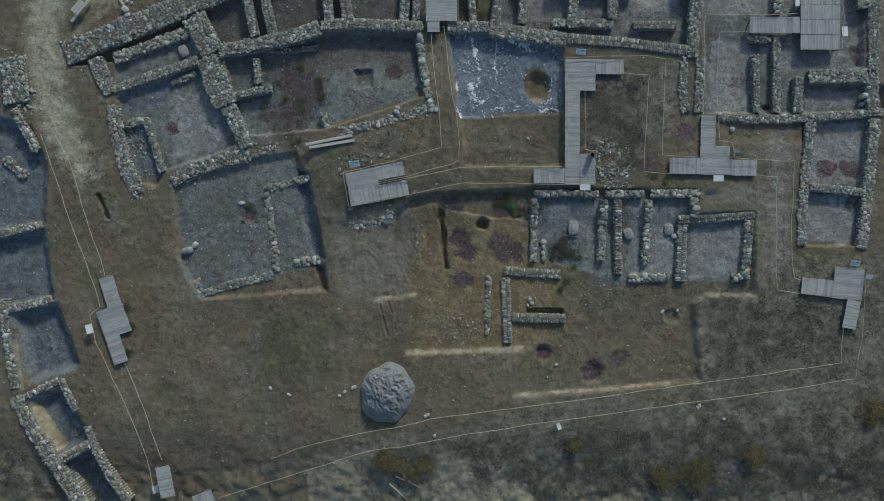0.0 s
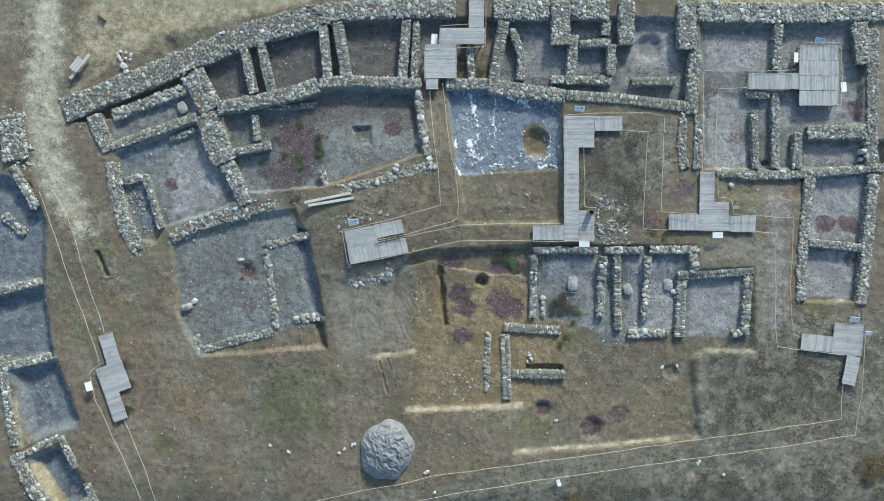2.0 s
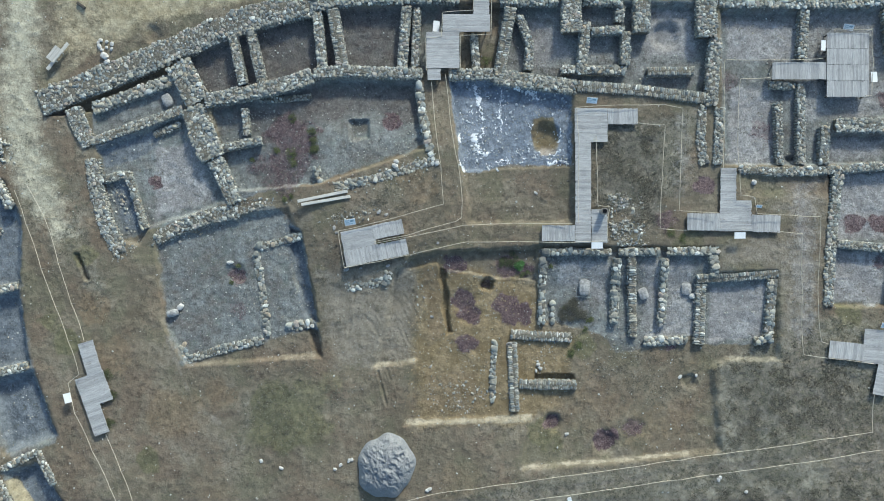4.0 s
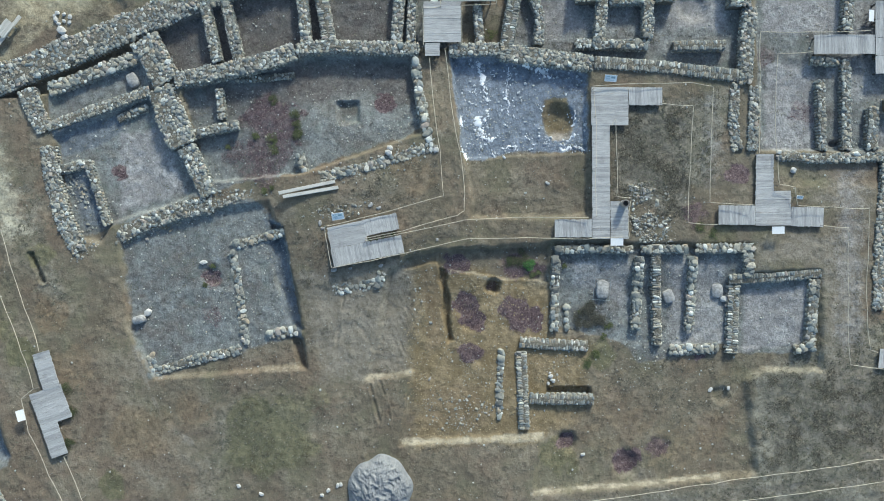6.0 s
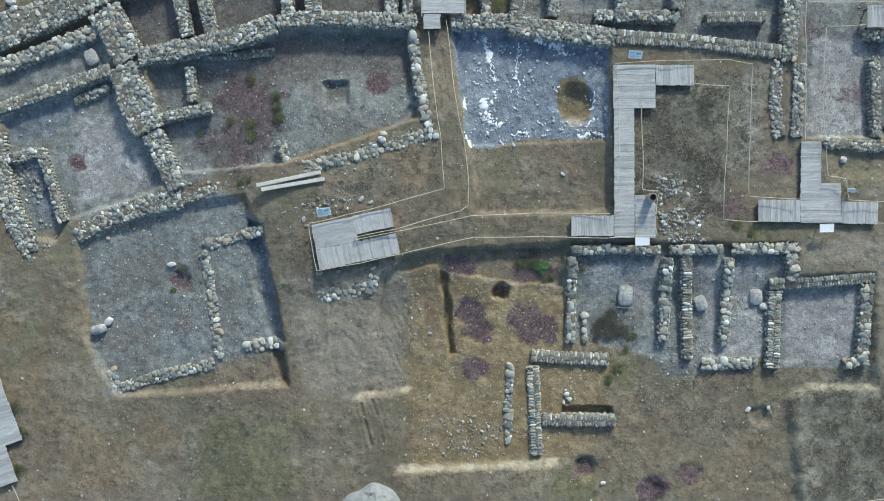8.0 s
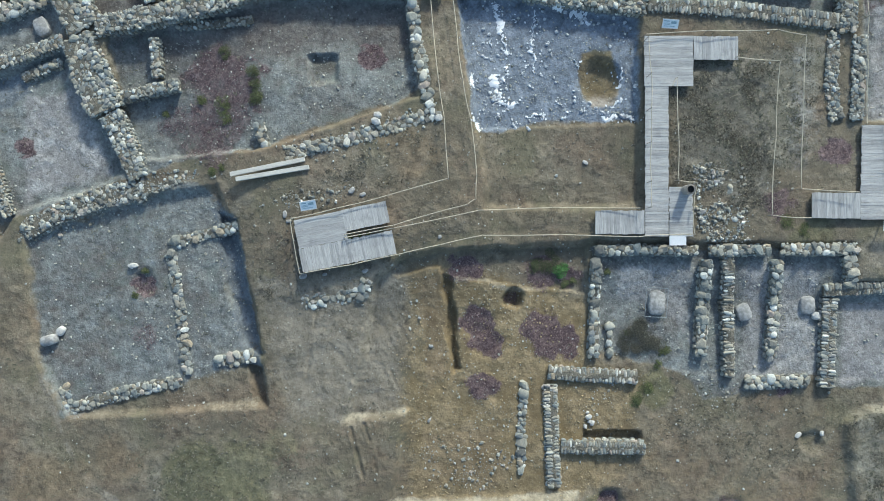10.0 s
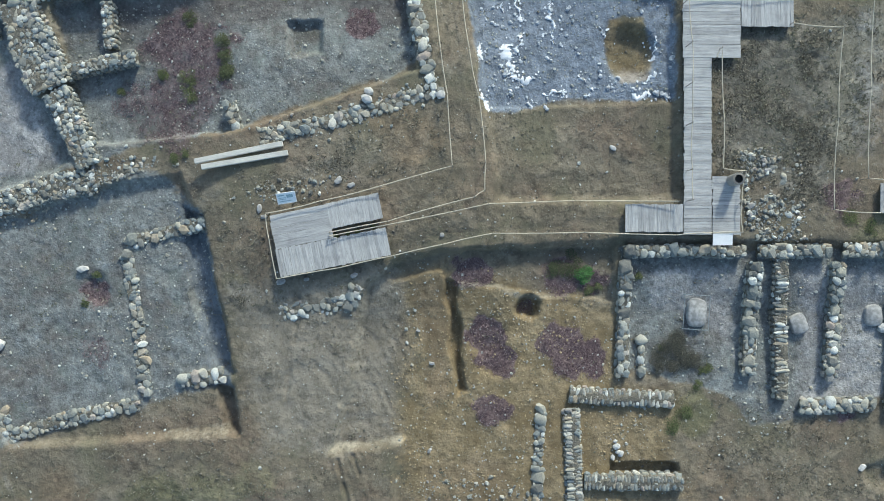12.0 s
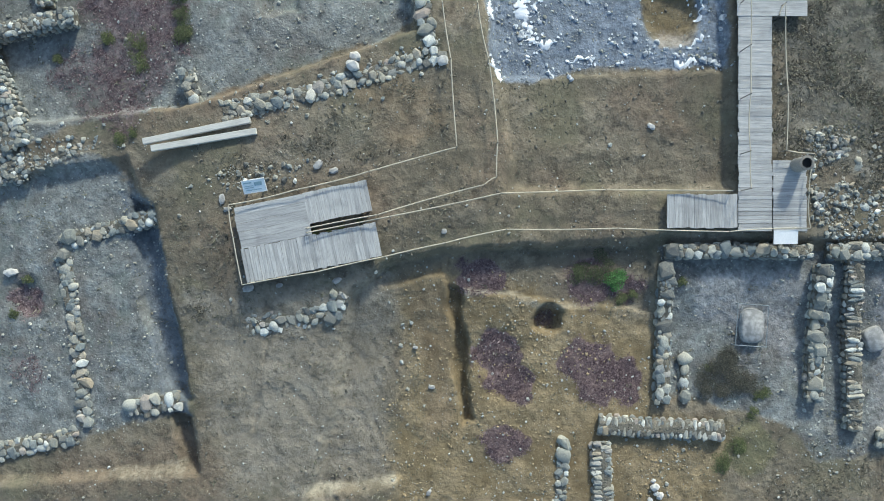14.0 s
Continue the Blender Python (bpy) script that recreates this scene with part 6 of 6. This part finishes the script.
def sheet_scrap(a, b, width, seed):
    r = random.Random(seed)
    a, b = Vector(a), Vector(b)
    n = max(5, int((b - a).length / 0.055))
    ahead = (b - a).normalized()
    side = Vector((-ahead.y, ahead.x))
    bm = bmesh.new()
    rows, drift, wide = [], 0.0, 0.5
    for k in range(n + 1):
        drift += r.gauss(0, 0.045) - 0.1 * drift
        wide = min(1.15, max(0.10, wide + r.gauss(0, 0.32)))
        p = a.lerp(b, k / n) + side * drift
        w = width * wide * (0.3 if k in (0, n) else 1)
        row = []
        for j in range(4):
            q = p + side * (j / 3 - 0.5) * w + ahead * r.uniform(-0.02, 0.02)
            row.append(bm.verts.new((q.x, q.y, height(q.x, q.y) + (0.02 + r.uniform(0, 0.045) if j in (1, 2) else r.uniform(-0.02, 0.02)))))
        rows.append(row)
    for p, q in zip(rows, rows[1:]):
        for j in range(3):
            if j == 1 or r.random() > 0.1:
                bm.faces.new((p[j], q[j], q[j + 1], p[j + 1]))
    # torn bits beside the strip
    for _ in range(int((b - a).length * 9)):
        c = a.lerp(b, r.random()) + Vector((r.gauss(0, 0.22), r.gauss(0, 0.22)))
        size, turn = r.uniform(0.025, 0.085), r.uniform(0, math.tau)
        z = height(c.x, c.y)
        BITS.append([(c.x + size * r.uniform(0.5, 1.2) * math.cos(turn + k * math.tau / 5), c.y + size * r.uniform(0.5, 1.2) * math.sin(turn + k * math.tau / 5), z + r.uniform(0.015, 0.05)) for k in range(5)])
    bmesh.ops.delete(bm, geom=[v for v in bm.verts if not v.link_faces], context="VERTS")
    tagged(put("sheet_scrap", mesh_of("sheet_scrap", bm, SHEET, True)), "crumpled strip of torn white sheet on blue-grey gravel", "torn sheet", "torn sheet strips")


for k, (a, b, w) in enumerate((
        ((2.43, 12.72), (2.79, 11.13), 0.34), ((2.79, 11.13), (2.97, 9.99), 0.22), ((4.47, 12.40), (4.24, 10.45), 0.18), ((4.24, 10.45), (4.52, 9.10), 0.26), ((2.97, 9.53), (2.97, 8.48), 0.2),
        ((2.36, 9.01), (2.62, 8.03), 0.45), ((2.56, 8.09), (2.77, 7.42), 0.3), ((2.83, 7.55), (3.71, 7.54), 0.3), ((3.98, 6.89), (5.00, 6.82), 0.16),
        ((1.27, 6.79), (1.48, 5.92), 0.2), ((7.95, 6.91), (8.77, 6.78), 0.22), ((8.38, 7.34), (9.08, 7.69), 0.3), ((6.28, 12.27), (7.19, 12.13), 0.3), ((6.74, 12.13), (7.33, 11.59), 0.3),
        ((5.58, 7.61), (5.99, 7.48), 0.26), ((5.99, 7.09), (6.44, 6.97), 0.12), ((2.20, 10.90), (2.34, 10.44), 0.3), ((1.16, 9.04), (1.34, 8.27), 0.2),
        ((5.38, 12.58), (5.97, 12.40), 0.3), ((3.20, 12.13), (3.57, 11.77), 0.25), ((6.51, 9.87), (6.87, 9.41), 0.2), ((9.00, 9.32), (8.87, 8.33), 0.16))):
    sheet_scrap(a, b, w * 1.1, 200 + k)
me = soup("sheet_bits", [v for bit in BITS for v in bit], [tuple(range(5 * k, 5 * k + 5)) for k in range(len(BITS))], SHEET, False)
tagged(put("sheet_bits", me), "small torn white sheet bits strewn on blue-grey gravel", "torn sheet", kind="stuff")


# ---- small uncounted things: pebbles, tufts, herbs ----
def sprinkle(n, seed, low, high, weight):
    """n points in the plan, kept in proportion to weight(x, y)."""
    g = np.random.RandomState(seed)
    out = []
    for _ in range(60):
        if sum(len(o) for o in out) >= n:
            break
        p = g.uniform(low, high, (n * 2, 2))
        keep = g.uniform(0, 1, len(p)) < weight(p[:, 0], p[:, 1])
        out.append(p[keep])
    p = np.concatenate(out)[:n]
    return p, sheet(p[:, 0], p[:, 1]), g


def bare(x, y):
    s = soil_at(x, y)
    patch = ease(0.38, 0.68, fbm(x, y, 0.6, 3, 44))
    return np.clip(0.12 + 0.5 * s["gravel"] + 0.5 * s["ochre"] + 0.9 * s["lime"] + 0.3 * s["road"] - 0.2 * s["green"] - 0.25 * s["purple"], 0.05, 1) * (0.35 + 0.65 * patch)


def pebbles(name, n, seed, low, high, sizes, material, label, weight=bare):
    p, z, g = sprinkle(n, seed, low, high, weight)
    n = len(p)
    heap = Heap()
    turn, big, flat = g.uniform(0, math.tau, n), sizes[0] + (sizes[1] - sizes[0]) * g.uniform(0, 1, n) ** 5, g.uniform(0.6, 1.0, n)
    for k in range(n):
        c, s, d = math.cos(turn[k]), math.sin(turn[k]), big[k]
        m = ((c * d, -s * d * flat[k], 0, p[k, 0]), (s * d, c * d * flat[k], 0, p[k, 1]), (0, 0, d * 0.6, z[k] + d * 0.12), (0, 0, 0, 1))
        heap.add(*CHIP_DATA[k % 6], m)
    tagged(put(name, heap.mesh(name, material, False)), label, "loose stones", kind="stuff")


pebbles("loose_stones", 11000, 1, (-16, -11), (17, 11), (0.015, 0.095), PEBBLE, "scattered loose pebbles and small stones on bare earth")
pebbles("loose_stones", 8000, 2, (-37, -26), (37, 22), (0.025, 0.17), PEBBLE, "scattered loose pebbles and small stones on bare earth")


def ochre_only(x, y):
    return soil_at(x, y)["ochre"] * ease(0.40, 0.68, fbm(x, y, 0.9, 4, 63))


CRUMB = plain("ochre_crumbs", (0.36, 0.285, 0.17), 0.95, vary=0.3)
pebbles("ochre_crumbs", 3500, 21, (-3, -14), (10, -0.5), (0.02, 0.12), CRUMB, "crumbs of ochre earth on the dug floor", ochre_only)


def spread_over(*outline):
    outline = list(outline)
    return lambda x, y: ease(-0.3, 0.4, inside(outline, x, y)) * ease(0.32, 0.6, fbm(x, y, 1.1, 3, 47))


pebbles("fallen_rubble", 900, 5, (10, 0), (17, 6), (0.05, 0.26), STONE_JOINED, "spread of fallen wall stones on bare ground", spread_over((12.62, 4.57), (15.12, 4.11), (15.48, 0.26), (13.30, 0.35), (12.49, 2.07)))
pebbles("fallen_rubble", 260, 6, (-2, -13), (5, -8), (0.05, 0.24), STONE_JOINED, "spread of fallen wall stones on bare ground", spread_over((-1.42, -10.25), (2.43, -9.93), (3.43, -11.06), (2.88, -12.42), (-0.74, -12.42)))
pebbles("fallen_rubble", 500, 7, (-30, -1), (-10, 11), (0.06, 0.30), STONE_JOINED, "spread of fallen wall stones on bare ground", spread_over((-27.06, 6.73), (-25.21, 6.27), (-23.60, 0.27), (-25.68, -0.88), (-27.29, 3.04)))
pebbles("fallen_rubble", 420, 8, (-25, -1), (-8, 8), (0.06, 0.28), STONE_JOINED, "spread of fallen wall stones on bare ground", spread_over((-22.91, 1.19), (-15.83, 3.70), (-12.32, 4.58), (-12.32, 3.67), (-15.83, 2.46), (-22.44, 0.27)))
pebbles("fallen_rubble", 260, 9, (-12, 2), (1, 12), (0.05, 0.22), STONE_JOINED, "spread of fallen wall stones on bare ground", spread_over((-8.17, 5.39), (-0.61, 7.28), (-0.41, 6.39), (-4.19, 4.79), (-8.17, 4.40)))
pebbles("fallen_rubble", 160, 10, (-12, 0), (-4, 8), (0.05, 0.26), STONE_JOINED, "spread of fallen wall stones on bare ground", spread_over((-7.97, 3.00), (-4.19, 3.40), (-4.59, 2.70), (-7.58, 2.21), (-10.25, 2.23)))
pebbles("fallen_rubble", 300, 11, (-38, 5), (-31, 14), (0.06, 0.34), COBBLE, "spread of pale fallen cobbles on bare ground", spread_over((-36.75, 12.04), (-34.45, 11.58), (-33.52, 6.73), (-35.37, 6.27)))


def lime_only(x, y):
    return soil_at(x, y)["lime"] * ease(0.42, 0.72, fbm(x, y, 1.1, 4, 61)) * (0.2 + 0.8 * ease(9.5, 8.0, y))


PALE_CRUMB = plain("pale_crumbs", (0.52, 0.54, 0.56), 0.85, vary=0.3, scale=5.0)
pebbles("white_rubble", 650, 3, (0, 4.5), (11, 14), (0.025, 0.26), PALE_CRUMB, "pale plaster rubble scattered on blue-grey gravel", lime_only)


def tufts(name, n, seed, low, high, blade, blades, material, label, weight):
    p, z, g = sprinkle(n, seed, low, high, weight)
    p, z = np.repeat(p, blades, 0), np.repeat(z, blades)
    n = len(p)
    a, l = g.uniform(0, math.tau, n), g.uniform(0.4, 1.0, n) * blade
    w, up = g.uniform(0.10, 0.22, n) * l, g.uniform(0.15, 0.8, n) * l
    c, s = np.cos(a), np.sin(a)
    x, y = p[:, 0] + g.normal(0, blade * 0.5, n), p[:, 1] + g.normal(0, blade * 0.5, n)
    verts = np.stack([np.stack([x - s * w, y + c * w, z], -1), np.stack([x + s * w, y - c * w, z], -1), np.stack([x + c * l, y + s * l, z + up], -1)], 1).reshape(-1, 3)
    me = soup(name, verts.tolist(), np.arange(3 * n).reshape(-1, 3).tolist(), material, False)
    tagged(put(name, me), label, "plants", kind="stuff")


def grassy(x, y):
    s = soil_at(x, y)
    bald = s["gravel"] + s["ochre"] * 0.9 + s["lime"] * 1.2 + s["road"] * 0.8 + s["purple"] + s["pale"] + s["green"] * 0.4
    return np.clip(1 - bald, 0.02, 1) * ease(0.36, 0.66, fbm(x, y, 0.9, 4, 81))


def greenish(x, y):
    s = soil_at(x, y)
    return np.clip(s["green"] - s["pale"] + 0.04, 0, 1) * ease(0.34, 0.62, fbm(x, y, 0.8, 4, 82))


def herby(x, y):
    return soil_at(x, y)["purple"] * (0.35 + 0.65 * ease(0.35, 0.6, fbm(x, y, 2.2, 3, 83)))


def matted(x, y):
    s = soil_at(x, y)
    return np.clip(s["mat"] + 0.25 * s["green"] - s["pale"], 0, 1) * ease(0.40, 0.62, fbm(x, y, 1.3, 4, 84))


def drifts(x, y):
    s = soil_at(x, y)
    bald = s["lime"] + s["purple"] + s["pale"] + 0.75 * s["gravel"] + 0.5 * s["bare"] + 0.4 * s["road"]
    return np.clip(1 - bald, 0.0, 1) * ease(0.52, 0.68, fbm(x, y, 0.75, 5, 85))


pebbles("earth_clods", 3000, 16, (-16, -11), (17, 11), (0.03, 0.13), FILL, "small brown earth clods on trampled ground", grassy)
tufts("dry_grass", 14000, 11, (-16, -11), (17, 11), 0.055, 4, DRY_GRASS, "short dry grass tufts on trampled earth", grassy)
tufts("dry_grass", 8000, 12, (-37, -27), (37, 23), 0.11, 5, DRY_GRASS, "short dry grass tufts on trampled earth", grassy)
tufts("dull_grass", 12000, 13, (-37, -27), (37, 23), 0.16, 6, DULL_GRASS, "dull green grass and low weeds", greenish)
tufts("matted_weeds", 6000, 19, (-37, -27), (37, 23), 0.17, 8, MAT_LEAF, "dark matted weeds and dead stalks", matted)
tufts("matted_weeds", 13000, 17, (-37, -27), (37, 23), 0.12, 6, MAT_LEAF, "dark matted weeds and dead stalks", matted)
tufts("dead_weeds", 7000, 18, (-37, -27), (37, 23), 0.075, 5, MAT_LEAF, "thin drifts of dead weeds on bare earth", drifts)
tufts("purple_herbs", 11000, 14, (-16, -16), (17, 11), 0.06, 6, PURPLE_LEAF, "dusky purple-brown herbs in low patches", herby)
tufts("purple_herbs", 2500, 15, (-37, -20), (37, 20), 0.12, 6, PURPLE_LEAF, "dusky purple-brown herbs in low patches", herby)


def clump(name, at, radius, leaves, material, label, seed, tall=0.35, leaf=0.07):
    """A low bushy plant: a few stems and many small leaves."""
    x, y = at
    g = random.Random(seed)
    z = height(x, y)
    plant = tagged(new(name), label, "plant")
    plant.location = (x, y, z)
    for _ in range(5):
        a, l = g.uniform(0, math.tau), g.uniform(0.4, 0.9) * radius
        bm = bmesh.new()
        tube(bm, (0, 0, -0.03), (l * math.cos(a), l * math.sin(a), tall * g.uniform(0.4, 0.9)), 0.012, 0.004, 5)
        put("stem", mesh_of("stem", bm, DARKWOOD), plant, Matrix.Translation((x, y, z)))
    verts, faces = [], []
    lobes = [(g.uniform(0, math.tau), g.uniform(0.2, 0.75) * radius, g.uniform(0.3, 0.55) * radius) for _ in range(7)]
    for _ in range(leaves):
        la, ld, lr = g.choice(lobes)
        u, a = math.sqrt(g.random()) * lr, g.uniform(0, math.tau)
        px, py = ld * math.cos(la) + u * math.cos(a), ld * math.sin(la) + u * math.sin(a)
        pz = tall * g.uniform(0.2, 1.0) * (1 - 0.6 * min(1, math.hypot(px, py) / radius))
        t, l, w, tip = g.uniform(0, math.tau), leaf * g.uniform(0.6, 1.3), leaf * 0.35, g.uniform(-0.5, 0.8)
        c, s = math.cos(t), math.sin(t)
        i = len(verts)
        verts += [(px, py, pz), (px + c * l * 0.5 - s * w, py + s * l * 0.5 + c * w, pz + tip * l * 0.4), (px + c * l, py + s * l, pz + tip * l * 0.5), (px + c * l * 0.5 + s * w, py + s * l * 0.5 - c * w, pz + tip * l * 0.4)]
        faces.append((i, i + 1, i + 2, i + 3))
    put("leaves", soup("leaves", verts, faces, material, False), plant, Matrix.Translation((x, y, z)))


clump("dark_bush", (9.95, -4.42), 1.0, 3600, BUSH_LEAF, "dark low bush growing on the room floor", 1, 0.3, 0.045)
clump("dark_bush", (9.42, -5.26), 0.7, 1600, BUSH_LEAF, "dark low bush growing on the room floor", 2, 0.25, 0.045)
clump("dark_bush", (10.55, -4.75), 0.8, 2000, BUSH_LEAF, "dark low bush growing on the room floor", 4, 0.25, 0.045)
clump("green_shrub", (5.85, -1.12), 0.42, 900, BRIGHT_LEAF, "fresh bright green shrub in the trench", 3, 0.4, 0.06)
for k, (at, rad) in enumerate((((5.35, -0.75), 0.75), ((4.55, -0.9), 0.5), ((-10.08, 9.17), 0.42), ((-10.0, 8.46), 0.38), ((-9.92, 7.76), 0.45), ((-11.71, 10.23), 0.4), ((-26.3, -9.6), 0.5), ((-25.9, -11.2), 0.5), ((-26.0, -13.4), 0.45))):
    clump("weed_clump", at, rad, int(1900 * rad), OLIVE_LEAF, "dark green weed clump on dry ground", 60 + k, 0.22, 0.045)
for k, (at, rad) in enumerate((((-4.20, -22.2), 1.5), ((-2.12, -22.7), 1.4), ((21.07, -22.8), 1.7), ((25.4, -21.8), 1.3), ((35.2, -17.9), 1.6), ((10.9, -20.9), 0.9), ((18.4, -23.6), 1.2))):
    clump("rusty_shrub", at, rad, int(1500 * rad), RUST_LEAF, "rusty brown autumn shrub on the rough slope", 75 + k, 0.5, 0.11)
for k, (at, rad) in enumerate((((-9.93, 7.84), 0.5), ((-12.89, 7.69), 0.25), ((-11.79, 7.24), 0.35), ((-12.12, 3.99), 0.3), ((-11.68, 4.18), 0.25), ((-15.87, -1.13), 0.3),
                              ((-16.47, -2.40), 0.22), ((10.92, -6.04), 0.25), ((11.39, -5.35), 0.25), ((9.39, -4.40), 0.2), ((10.46, -7.29), 0.3), ((9.84, -8.02), 0.35), ((24.18, 1.85), 0.5), ((17.38, 1.39), 0.5), ((18.29, 0.94), 0.4),
                              ((3.37, 14.66), 0.5), ((-11.69, 7.57), 0.5), ((-11.5, 6.8), 0.4), ((-14.89, 7.06), 0.25), ((-12.94, 7.87), 0.25), ((-4.99, 0.57), 0.14), ((-4.5, 0.68), 0.12), ((-4.1, 0.78), 0.15), ((-3.4, 0.98), 0.12), ((11.19, -5.41), 0.25), ((9.83, -7.91), 0.4), ((10.35, -7.28), 0.35), ((8.25, -1.22), 0.2), ((6.05, -1.9), 0.3), ((6.5, -1.7), 0.25))):
    clump("green_herb", at, rad, int(1300 * rad) + 80, GREEN_LEAF, "small green herb among dry plants", 20 + k, 0.16, 0.042)
